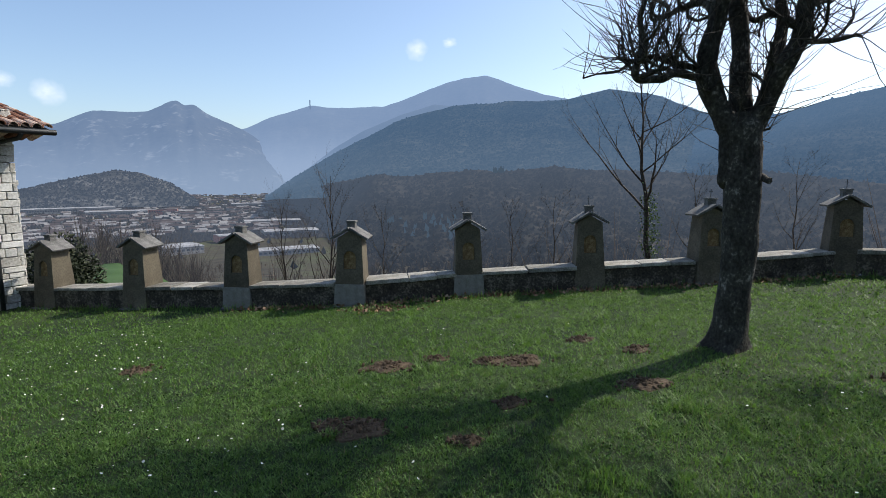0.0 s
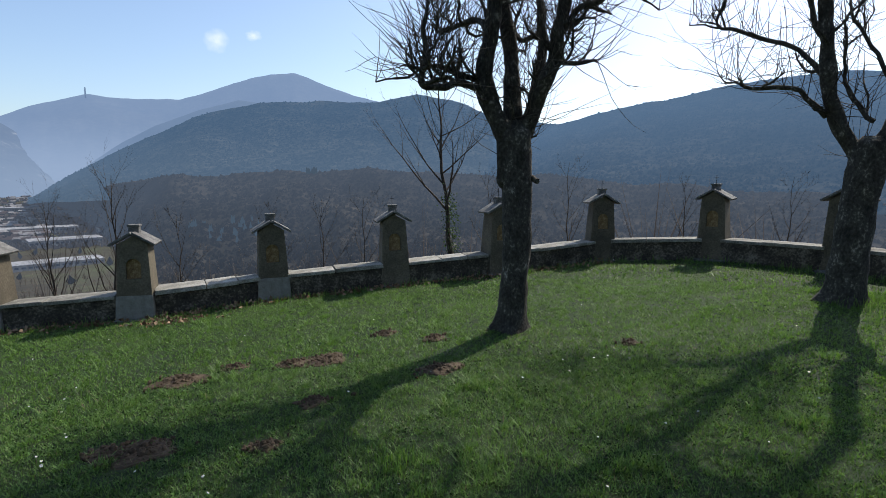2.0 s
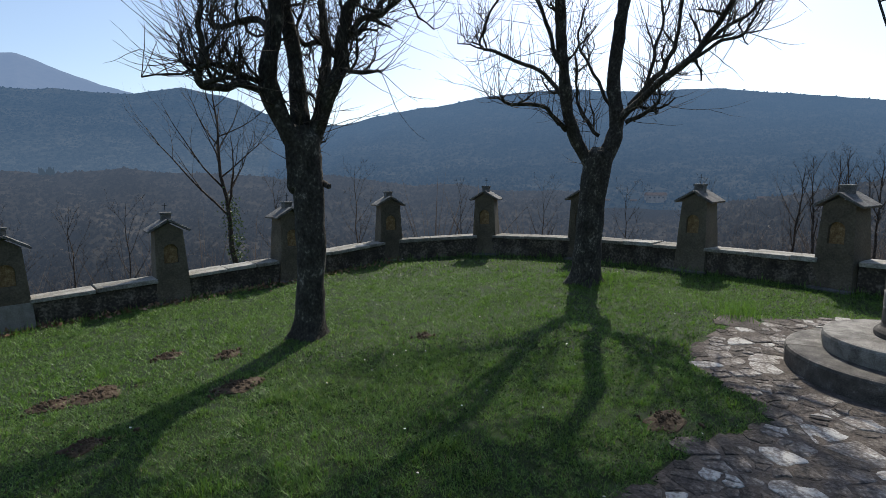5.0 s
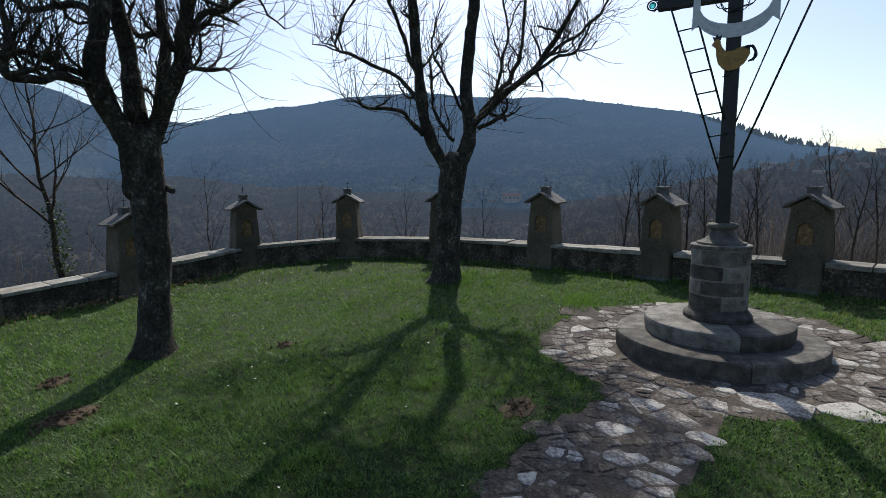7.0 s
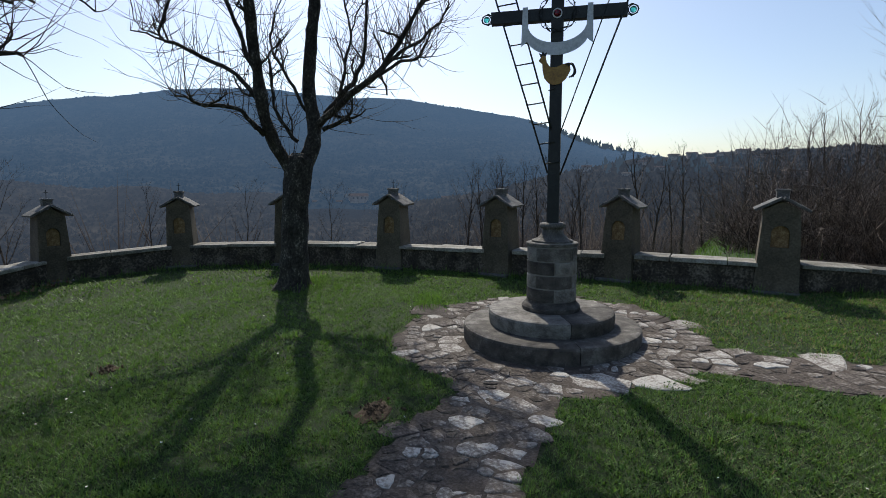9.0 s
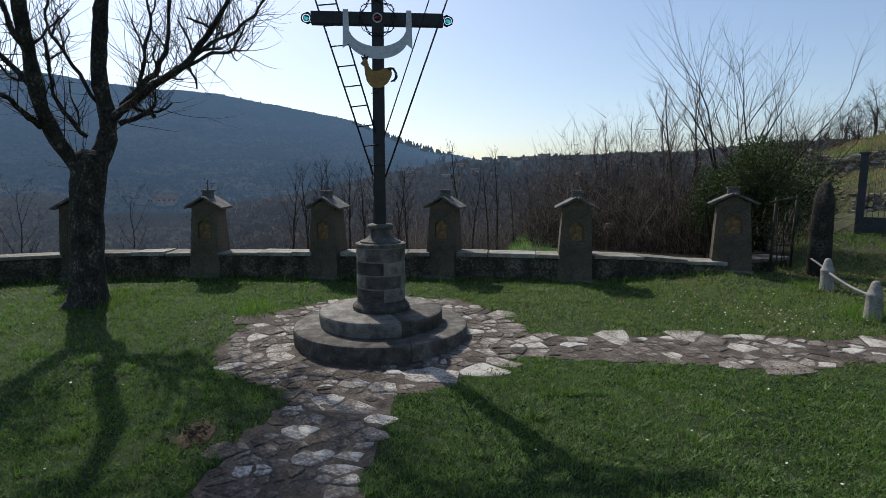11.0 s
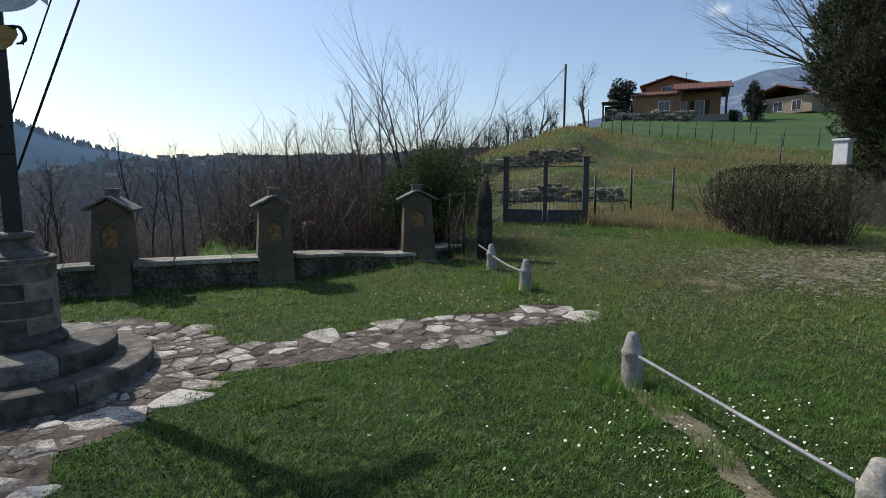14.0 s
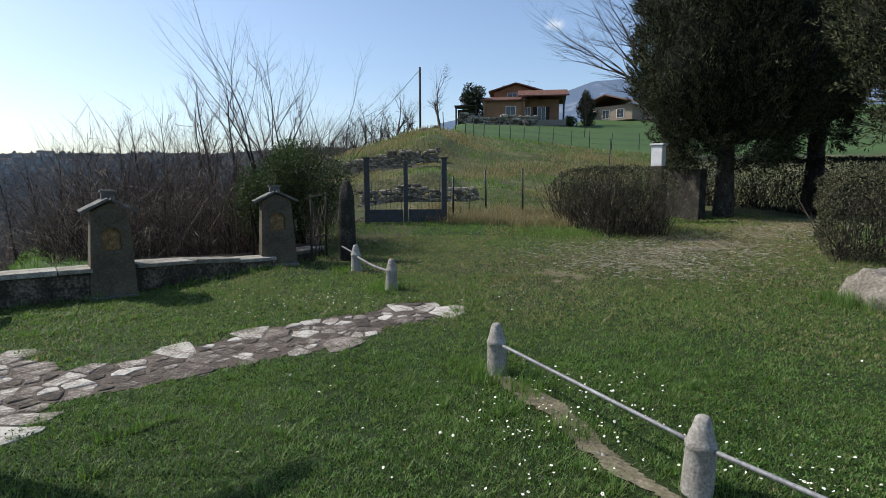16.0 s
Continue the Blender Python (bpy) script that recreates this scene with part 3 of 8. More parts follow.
    box(bm, 0.16, 0.165, 0.028, pose(0, 0, 0.14), bevel=0.006)
    part("finial_block", bm, M_SLATE, s, at=pose(0, 0, H + 0.10))
    bm = bmesh.new()
    box(bm, 0.52, 0.14, 0.05, pose(0, -d0 / 2 - 0.02, -0.03), bevel=0.008)
    part("foot_slab", bm, M_SLATE, s)
    if iron_cross:
        bm = bmesh.new()
        box(bm, 0.008, 0.008, 0.15)
        box(bm, 0.065, 0.007, 0.007, pose(0, 0, 0.10))
        part("iron_cross", bm, M_IRON, s, at=pose(0, 0, H + 0.268))
    return s


rs = random.Random(5)
TURN = {11: -12, 12: -14, 13: -12, 14: -34}
BROAD = {13: (1.08, 1.05), 14: (1.22, 1.1)}
for i in range(len(SHRINES)):
    build_shrine(wall_frame(i) @ pose(0, 0, 0, rs.uniform(-1, 1), rs.uniform(-1, 1), rs.uniform(-3, 3) + TURN.get(i, 0)) @ Matrix.Diagonal((*BROAD.get(i, (1, 1)), 1, 1)), i in (0, 5, 6, 7, 8, 9, 10), i in (2, 3, 4))


# ---- the cross on its stepped base ----
M_GOLD = material("gilded_sheet", [(0.17, 0.08, 0.012), (0.32, 0.165, 0.022), (0.45, 0.26, 0.045)], 9, 60, rough=0.45, bump=0.1, depth=0.002, spec=0.5)
M_WHITE = material("white_sheet", [(0.42, 0.43, 0.44), (0.60, 0.61, 0.62), (0.70, 0.71, 0.72)], 6, 50, rough=0.6, bump=0.1, depth=0.002)


def glass(name, colour):
    m = bpy.data.materials.new(name)
    m.use_nodes = True
    b = m.node_tree.nodes["Principled BSDF"]
    b.inputs["Base Color"].default_value = (*colour, 1)
    b.inputs["Transmission Weight"].default_value = 0.85
    b.inputs["Roughness"].default_value = 0.12
    return m


M_TEAL, M_RUBY = glass("teal_glass", (0.10, 0.62, 0.55)), glass("ruby_glass", (0.65, 0.02, 0.05))


def plate(bm, outline, thick, y=0.0):
    """A flat sheet in the x-z plane, of that thickness."""
    f = [bm.verts.new((x, y - thick / 2, z)) for x, z in outline]
    g = [bm.verts.new((x, y + thick / 2, z)) for x, z in outline]
    bm.faces.new(f)
    bm.faces.new(g[::-1])
    n = len(f)
    for k in range(n):
        bm.faces.new((f[(k + 1) % n], f[k], g[k], g[(k + 1) % n]))


def rod(name, parent, pts, r, mat, sides=8, label=""):
    V, F = [], []
    tube(V, F, [Vector(p) for p in pts], [r] * len(pts), sides)
    F.append(tuple(range(sides))[::-1])
    return raw(name, V, F, mat, parent, label, smooth=True)


def ring_path(cx, cz, r, y, n=20):
    return [(cx + r * math.cos(2 * math.pi * k / n), y, cz + r * math.sin(2 * math.pi * k / n)) for k in range(n + 1)]


def build_cross():
    z0 = lawn_z(*CROSS) - 0.01
    s = thing("stone_cross_base", pose(CROSS[0], CROSS[1], z0, 0, 0, -86), "round two-step granite base with a drum pedestal", "pedestal")
    for name, R, z, h in (("lower_step", 0.915, -0.08, 0.235), ("upper_step", 0.65, 0.155, 0.15)):
        step = None
        for k in range(4):
            bm = bmesh.new()
            a0, a1 = 2 * math.pi * k / 4 + 0.004 / R + 0.35, 2 * math.pi * (k + 1) / 4 - 0.004 / R + 0.35
            prof = [(0.12, z), (R - 0.012, z), (R - 0.004, z + 0.04), (R, z + h * 0.55), (R, z + h - 0.03), (R - 0.008, z + h - 0.008), (R - 0.03, z + h), (0.12, z + h)]
            m = 18
            rows = [[bm.verts.new((r * math.cos(a0 + (a1 - a0) * i / m), r * math.sin(a0 + (a1 - a0) * i / m), zz)) for r, zz in prof] for i in range(m + 1)]
            for p, q in zip(rows, rows[1:]):
                for j in range(len(prof)):
                    bm.faces.new((p[j], q[j], q[(j + 1) % len(prof)], p[(j + 1) % len(prof)]))
            bm.faces.new(rows[0])
            bm.faces.new(rows[-1][::-1])
            part(name, bm, M_GRANITE, s)
    bm = bmesh.new()
    lathe(bm, [(0.60, -0.05), (0.60, 0.150), (0.249, 0.150), (0.249, 1.01)], 40)
    part("mortar_core", bm, M_MORTAR, s, "pale mortar in the joints", smooth=False)
    bm = bmesh.new()
    lathe(bm, [(0.295, 0.303), (0.30, 0.315), (0.30, 0.345), (0.285, 0.365), (0.262, 0.385), (0.252, 0.41)], 48)
    part("pedestal_foot", bm, M_GRANITE, s, smooth=False)
    # courses of the drum
    z = 0.412
    for c in range(4):
        h = 0.14
        for k in range(4):
            bm = bmesh.new()
            g = 0.024
            a0 = 2 * math.pi * k / 4 + (0.5 if c % 2 else 0.0) * math.pi / 2 + 0.2
            a1 = a0 + 2 * math.pi / 4 - g * 2
            prof = [(0.20, z), (0.250, z), (0.255, z + 0.006), (0.255, z + h - 0.020), (0.250, z + h - 0.014), (0.20, z + h - 0.014)]
            m = 8
            rows = [[bm.verts.new((r * math.cos(a0 + (a1 - a0) * i / m), r * math.sin(a0 + (a1 - a0) * i / m), zz)) for r, zz in prof] for i in range(m + 1)]
            for p, q in zip(rows, rows[1:]):
                for j in range(len(prof)):
                    bm.faces.new((p[j], q[j], q[(j + 1) % len(prof)], p[(j + 1) % len(prof)]))
            bm.faces.new(rows[0])
            bm.faces.new(rows[-1][::-1])
            part("drum_block", bm, M_GRANITE, s)
        z += h
    bm = bmesh.new()
    lathe(bm, [(0.261, z), (0.265, z + 0.01), (0.265, z + 0.03), (0.261, z + 0.034), (0.215, z + 0.036), (0.212, z + 0.056), (0.185, z + 0.064), (0.15, z + 0.083), (0.122, z + 0.11), (0.106, z + 0.14), (0.100, z + 0.165),
               (0.104, z + 0.176), (0.122, z + 0.18), (0.133, z + 0.19), (0.137, z + 0.205), (0.133, z + 0.22), (0.122, z + 0.23), (0.10, z + 0.235)], 48)
    part("capital", bm, M_GRANITE, s)
    top = z + 0.235

    k = thing("passion_cross", pose(CROSS[0], CROSS[1], z0 + top - 0.004, 0, 0, -86), "tall black iron cross with symbols of the Passion", "cross")
    arm_z = 3.445 - z0 - top
    bm = bmesh.new()
    box(bm, 0.118, 0.112, arm_z + 0.95, bevel=0.004)
    part("upright", bm, M_IRON, k)
    bm = bmesh.new()
    box(bm, 1.31, 0.10, 0.118, pose(0, 0.0, arm_z - 0.059), bevel=0.004)
    for v in bm.verts:
        v.co.y *= 0.9
    part("arm", bm, M_IRON, k)
    for sx in (-1, 1):
        e = rod("end_ring", k, ring_path(sx * 0.705, arm_z, 0.045, 0), 0.006, M_IRON)
        bm = bmesh.new()
        bmesh.ops.create_uvsphere(bm, u_segments=16, v_segments=10, radius=0.033, matrix=Matrix.Translation((sx * 0.705, 0, arm_z)) @ Matrix.Diagonal((1, 0.5, 1, 1)))
        part("glass_boss", bm, M_TEAL, e, "teal glass boss", smooth=True)
        rod("finial_loop", k, [(sx * 0.655, 0, arm_z + 0.035), (sx * 0.69, 0, arm_z + 0.055), (sx * 0.745, 0, arm_z + 0.03), (sx * 0.755, 0, arm_z), (sx * 0.745, 0, arm_z - 0.03),
                              (sx * 0.69, 0, arm_z - 0.055), (sx * 0.655, 0, arm_z - 0.035)], 0.006, M_IRON)
    bm = bmesh.new()
    bmesh.ops.create_uvsphere(bm, u_segments=20, v_segments=12, radius=0.036, matrix=Matrix.Translation((0, -0.06, arm_z)) @ Matrix.Diagonal((1, 0.6, 1, 1)))
    part("ruby_boss", bm, M_RUBY, k, "ruby glass boss", smooth=True)
    rod("boss_ring", k, ring_path(0, arm_z, 0.042, -0.06), 0.007, M_WHITE)
    # crown of thorns: tangled wire hoops behind the crossing
    rr = random.Random(8)
    V, F = [], []
    for j in range(3):
        ph = rr.uniform(0, 6)
        pts = [Vector(((0.165 + 0.02 * math.sin(5 * w + ph)) * math.cos(w), -0.065 + 0.012 * math.sin(3 * w + ph), arm_z + 0.0 + (0.165 + 0.02 * math.sin(5 * w + ph)) * math.sin(w)))
               for w in np.linspace(0, 2 * math.pi, 50)]
        tube(V, F, pts, [0.0042] * len(pts), 5)
        for p in pts[::3]:
            q = p + Vector((rr.uniform(-1, 1), rr.uniform(-0.6, 0.6), rr.uniform(-1, 1))).normalized() * 0.04
            tube(V, F, [p, q], [0.003, 0.0008], 4)
    raw("thorn_crown", V, F, M_IRON, k)
    # the shroud: a hanging swag with two falling ends
    out, inn = [], []
    for w in np.linspace(-1, 1, 25):
        x = 0.30 * w
        out.append((x, arm_z - 0.20 - 0.225 * math.sqrt(max(0, 1 - (0.96 * w) ** 2)) + 0.03))
        inn.append((x * 0.93, arm_z - 0.12 - 0.185 * math.sqrt(max(0, 1 - (0.98 * w) ** 2)) + 0.03))
    bm = bmesh.new()
    plate(bm, out + inn[::-1], 0.006, -0.068)
    for sx in (-1, 1):
        plate(bm, [(sx * 0.285, arm_z + 0.07), (sx * 0.335, arm_z + 0.07), (sx * 0.345, arm_z - 0.30), (sx * 0.275, arm_z - 0.245)][::sx], 0.006, -0.075)
    part("shroud", bm, M_WHITE, k, "pale sheet-metal shroud")
    # the cock
    zc = 2.90 - z0 - top
    body = [(-0.125, 0.125), (-0.105, 0.145), (-0.08, 0.13), (-0.065, 0.075), (-0.03, 0.03), (0.03, 0.035), (0.08, 0.058), (0.115, 0.062), (0.145, 0.04), (0.152, 0.0), (0.135, -0.035), (0.11, -0.08),
            (0.06, -0.118), (0.0, -0.13), (-0.05, -0.112), (-0.088, -0.065), (-0.105, 0.0), (-0.11, 0.065), (-0.145, 0.095)]
    bm = bmesh.new()
    plate(bm, [(x * 1.05 - 0.02, z * 1.05 + zc) for x, z in body], 0.008, -0.072)
    c = part("cock", bm, M_GOLD, k, "gilded sheet-metal cock")
    bm = bmesh.new()
    plate(bm, [(x, z + zc) for x, z in ((-0.155, 0.135), (-0.17, 0.175), (-0.143, 0.165), (-0.132, 0.195), (-0.118, 0.168), (-0.09, 0.18), (-0.10, 0.14))], 0.007, -0.072)
    part("comb", bm, M_IRON, c)
    V, F = [], []
    for j in range(3):
        pts = [Vector((0.085 + 0.015 * j, -0.078, zc + 0.055 - 0.01 * j)), Vector((0.135 + 0.01 * j, -0.078, zc + 0.06)), Vector((0.172 + 0.008 * j, -0.078, zc + 0.01 - 0.02 * j)), Vector((0.165 - 0.02 * j, -0.078, zc - 0.07))]
        tube(V, F, smooth_line(pts, 5), [0.0075] * 16, 5)
    raw("tail_feathers", V, F, M_IRON, c)
    rod("foot", c, [(0.01, -0.07, zc - 0.12), (-0.01, -0.07, zc - 0.17), (-0.07, -0.07, zc - 0.185)], 0.005, M_IRON)
    # ladder
    ra = [Vector((-0.06, -0.07, 1.90 - z0 - top)), Vector((-0.62, -0.03, 3.65 - z0 - top))]
    rb = [Vector((-0.035, -0.07, 2.34 - z0 - top)), Vector((-0.42, -0.03, 3.65 - z0 - top))]
    d = (ra[1] - ra[0]).normalized()
    ra2, rb2 = ra[0] + d * 2.75, rb[0] + (rb[1] - rb[0]).normalized() * 2.28
    lad = rod("ladder", k, [ra[0], ra2], 0.009, M_IRON, label="thin iron ladder")
    rod("rail", lad, [rb[0], rb2], 0.009, M_IRON)
    for j in range(13):
        p = ra[0] + d * (0.10 + 0.205 * j)
        q = rb[0] + (rb[1] - rb[0]) * ((p.z + 0.02 - rb[0].z) / (rb[1].z - rb[0].z))
        if q.z > rb[0].z - 0.45 and q.z < rb2.z:
            rod("rung", lad, [p, q], 0.007, M_IRON)
    # spear and sponge reed
    rod("spear", k, [(0.06, -0.065, 1.88 - z0 - top), (0.95, -0.03, 4.35 - z0 - top)], 0.009, M_IRON)
    rod("sponge_reed", k, [(0.055, -0.065, 2.30 - z0 - top), (0.76, -0.03, 4.35 - z0 - top)], 0.006, M_IRON)


build_cross()


# ---- the two pollarded plane trees ----
# limbs: start radius, end radius, points from the foot of the trunk
TREE_A = [
    (0.155, 0.178, [(-0.15, -0.19, -0.04), (-0.12, -0.21, 0.59), (-0.11, -0.23, 1.17), (-0.12, -0.22, 1.74), (-0.14, -0.21, 2.12), (-0.15, -0.21, 2.36)]),
    (0.120, 0.070, [(-0.24, -0.17, 2.19), (-0.43, -0.13, 2.58), (-0.50, -0.16, 2.86), (-0.46, -0.23, 3.20), (-0.45, -0.29, 3.45), (-0.48, -0.38, 3.90)]),
    (0.115, 0.050, [(-0.11, -0.12, 2.31), (-0.09, -0.01, 2.76), (-0.08, 0.04, 3.14), (-0.12, 0.11, 3.50), (-0.12, 0.16, 3.83), (0.03, 0.15, 4.37)]),
    (0.100, 0.045, [(-0.02, -0.28, 2.34), (0.05, -0.43, 2.67), (0.12, -0.59, 2.99), (0.12, -0.65, 3.26), (0.16, -0.73, 3.53), (0.21, -1.00, 3.89)]),
    (0.080, 0.040, [(0.06, -0.15, 2.39), (0.19, -0.11, 2.87), (0.27, -0.04, 3.23), (0.26, 0.02, 3.58), (0.32, 0.10, 4.10)]),
    (0.050, 0.026, [(-0.54, -0.14, 2.71), (-0.88, -0.32, 2.72), (-1.09, -0.45, 2.63), (-1.27, -0.60, 2.59), (-1.36, -0.68, 2.72), (-1.34, -0.68, 2.99), (-1.31, -0.70, 3.26)]),
    (0.042, 0.020, [(-0.55, -0.13, 2.79), (-0.83, -0.13, 2.85), (-1.00, -0.06, 2.89), (-1.16, -0.01, 2.91), (-1.30, 0.03, 2.93)]),
    (0.034, 0.016, [(0.12, -0.59, 2.92), (0.19, -0.87, 2.86), (0.30, -1.07, 2.85)]),
    (0.045, 0.018, [(-0.48, -0.16, 3.33), (-0.53, 0.08, 3.48), (-0.62, 0.22, 3.44), (-0.82, 0.41, 3.39), (-0.84, 0.41, 3.58)]),
    (0.045, 0.018, [(0.33, -0.13, 3.19), (0.23, 0.04, 3.34), (0.14, 0.20, 3.33), (0.12, 0.33, 3.48), (0.23, 0.38, 3.86)]),
    (0.045, 0.018, [(0.14, -0.60, 3.16), (0.24, -0.78, 3.40), (0.35, -0.98, 3.43), (0.44, -1.16, 3.56), (0.49, -1.33, 3.71)]),
    (0.030, 0.012, [(0.28, -0.45, 3.32), (0.51, -0.48, 3.41), (0.56, -0.51, 3.56), (0.64, -0.57, 3.65)]),
    (0.075, 0.055, [(-0.25, -0.17, 2.19), (-0.29, -0.20, 1.96), (-0.29, -0.20, 1.74), (-0.25, -0.20, 1.66)]),
    (0.045, 0.020, [(0.02, -0.30, 1.74), (0.02, -0.41, 1.70), (0.03, -0.42, 1.72)]),
]
TREE_B = [
    (0.192, 0.196, [(-0.13, -0.11, -0.14), (-0.13, -0.12, 0.35), (-0.11, -0.14, 0.94), (-0.09, -0.17, 1.41), (-0.06, -0.22, 1.82), (-0.05, -0.23, 2.00)]),
    (0.100, 0.060, [(-0.09, -0.17, 1.62), (-0.35, 0.03, 2.22), (-0.51, 0.08, 2.88), (-0.58, 0.09, 3.42), (-0.66, 0.10, 4.10), (-0.86, 0.30, 4.90)]),
    (0.125, 0.070, [(-0.04, -0.25, 1.72), (0.15, -0.37, 2.29), (0.20, -0.26, 2.96), (0.28, -0.29, 3.68), (0.33, -0.31, 4.29), (0.28, -0.20, 5.06)]),
    (0.060, 0.025, [(0.10, -0.48, 2.43), (0.03, -0.97, 2.76), (0.02, -1.39, 3.01), (0.06, -1.72, 3.39), (0.03, -1.90, 3.62), (0.00, -2.11, 3.88), (0.04, -2.22, 4.20)]),
    (0.050, 0.022, [(0.32, -0.46, 2.60), (0.61, -0.77, 3.07), (0.77, -0.86, 3.44), (0.79, -0.91, 3.80), (0.90, -0.91, 4.42)]),
    (0.040, 0.016, [(-0.41, 0.11, 2.25), (-0.86, 0.21, 2.57), (-1.32, 0.44, 2.59), (-1.46, 0.44, 2.68)]),
    (0.040, 0.016, [(-0.44, 0.15, 2.72), (-0.46, 0.51, 3.09), (-0.57, 0.95, 3.34), (-0.71, 1.25, 3.47), (-0.79, 1.47, 3.62), (-0.72, 1.40, 4.02), (-0.55, 1.23, 4.38)]),
    (0.035, 0.018, [(0.02, -0.16, 2.18), (-0.04, 0.11, 2.53), (0.00, 0.23, 2.93), (-0.02, 0.26, 3.39)]),
    (0.030, 0.014, [(0.19, -0.24, 2.61), (0.10, 0.08, 3.21), (0.05, 0.24, 3.56), (0.12, 0.23, 4.02)]),
    (0.040, 0.018, [(-0.53, 0.11, 3.05), (-0.74, 0.21, 3.59), (-0.92, 0.28, 4.02), (-0.99, 0.37, 4.42)]),
    (0.035, 0.014, [(0.04, -0.57, 2.34), (0.10, -0.88, 2.45), (0.07, -1.04, 2.63), (0.04, -0.99, 2.92)]),
    (0.035, 0.014, [(0.02, -1.39, 3.01), (0.34, -1.61, 3.37), (0.55, -1.87, 3.60), (0.66, -2.16, 3.85), (0.70, -2.29, 4.11)]),
    (0.030, 0.012, [(-0.02, -1.31, 2.95), (-0.03, -1.76, 3.17), (-0.10, -2.12, 3.22), (-0.14, -2.31, 3.52)]),
    (0.030, 0.014, [(0.07, -0.83, 2.70), (0.12, -0.91, 3.27), (0.25, -0.95, 3.72), (0.21, -0.88, 4.15)]),
]


def kinked(rnd, p, d, length, steps, wander, lift):
    """A crooked shoot from p along d."""
    pts = [p.copy()]
    d = d.normalized()
    for _ in range(steps):
        d = (d + Vector((rnd.uniform(-1, 1), rnd.uniform(-1, 1), rnd.uniform(-1, 1))) * wander + Vector((0, 0, lift))).normalized()
        p = p + d * (length / steps)
        pts.append(p.copy())
    return pts


def build_plane_tree(base, limbs, seed, label, shoots):
    rnd = random.Random(seed)
    t = thing("plane_tree", pose(*base), label, "tree", "pollarded trees")
    VT, FT, VL, FL, VW, FW = [], [], [], [], [], []
    starts = []
    for i, (r0, r1, pts) in enumerate(limbs):
        if i:
            r0, r1 = (r0 * 1.05, r1 * 1.02) if r0 > 0.07 else (r0 * 0.90, r1 * 0.88)
        if i and r0 > 0.06 and abs(pts[0][2] - limbs[0][2][-1][2]) < 0.45:
            axis = [Vector(q) for q in limbs[0][2]]
            low = pts[0][2] - 0.34
            k = max(j for j in range(len(axis) - 1) if axis[j].z <= low)
            pts = [tuple(axis[k].lerp(axis[k + 1], (low - axis[k].z) / (axis[k + 1].z - axis[k].z)))] + list(pts)
        line = smooth_line(pts, 6 if i == 0 else 5)
        n = len(line)
        out = []
        for j, p in enumerate(line):
            k = j / (n - 1)
            r = r0 + (r1 - r0) * k
            if i == 0:
                r *= (1 + 0.32 * math.exp(-max(0, p.z + 0.05) / 0.10) + 0.10 * noise.noise(Vector((p.z * 2.1, seed, 0)))) * (1 - 0.42 * sstep(0.88, 1.0, k))
                q = p
            else:
                jit = 0.022 if r < 0.06 else 0.012
                q = p + Vector((noise.noise(p * 5.1 + Vector((seed, 0, 0))), noise.noise(p * 5.3 + Vector((0, seed, 0))), noise.noise(p * 4.7))) * jit * (1.8 if 0 < j < n - 1 else 0)
                r *= 1 + 0.22 * noise.noise(p * 7.3 + Vector((0, 0, seed)))
            out.append((q, r))
        V, F = (VT, FT) if i == 0 else ([], [])
        n0 = len(V)
        tube(V, F, [q for q, _ in out], [r for _, r in out], 22 if i == 0 else 10 if r0 > 0.06 else 8)
        if i == 0:
            for v in range(n0, len(V)):
                c = V[v]
                ax = min(out, key=lambda o: abs(o[0].z - c.z))[0]
                w = c - ax
                a = math.atan2(w.y, w.x)
                f = 0.09 * noise.noise(Vector((math.cos(a) * 1.6, math.sin(a) * 1.6, c.z * 0.8 + seed))) + 0.10 * noise.noise(c * 6) + 0.06 * noise.noise(c * 15)
                f += 0.55 * max(0, math.sin(a * 4 + seed)) * math.exp(-max(0, c.z) / 0.12)
                V[v] = c + Vector((w.x, w.y, 0)) * f
        else:
            raw("limb", V, F, M_BARK, t, smooth=True)
        if i and r0 < 0.13 and pts[-1][2] > 2:
            for j in range(1, n):
                starts.append((out[j][0], out[j][1], (out[j][0] - out[j - 1][0]).normalized(), j == n - 1, r0))
    # the crown goes on above
    for r0, r1, pts in limbs[1:]:
        if pts[-1][2] < 3.8 or r1 < 0.02:
            continue
        p = Vector(pts[-1])
        d = (p - Vector(pts[-2])).normalized() + Vector((0, 0, 0.3))
        V, F = [], []
        top = kinked(rnd, p, d, rnd.uniform(1.0, 1.8), 7, 0.2, 0.06)
        tube(V, F, top, [r1 * (1 - 0.09 * k) for k in range(8)], 8)
        raw("limb", V, F, M_BARK, t, smooth=True)
        for q in top[1:]:
            for _ in range(2):
                side = Vector((rnd.uniform(-1, 1), rnd.uniform(-1, 1), rnd.uniform(0, 0.7)))
                V, F = [], []
                sub = kinked(rnd, q, side, rnd.uniform(0.5, 1.2), 6, 0.25, 0.1)
                tube(V, F, sub, [max(0.007, r1 * 0.65 * (1 - 0.12 * k)) for k in range(7)], 6)
                raw("limb", V, F, M_BARK, t, smooth=True)
                for s in sub[1:]:
                    for _ in range(4):
                        tw = kinked(rnd, s, Vector((rnd.uniform(-1, 1), rnd.uniform(-1, 1), rnd.uniform(-0.2, 1))), rnd.uniform(0.3, 0.9), 4, 0.15, 0.08)
                        tube(VW, FW, tw, [0.011, 0.010, 0.009, 0.007, 0.003], 3, False)
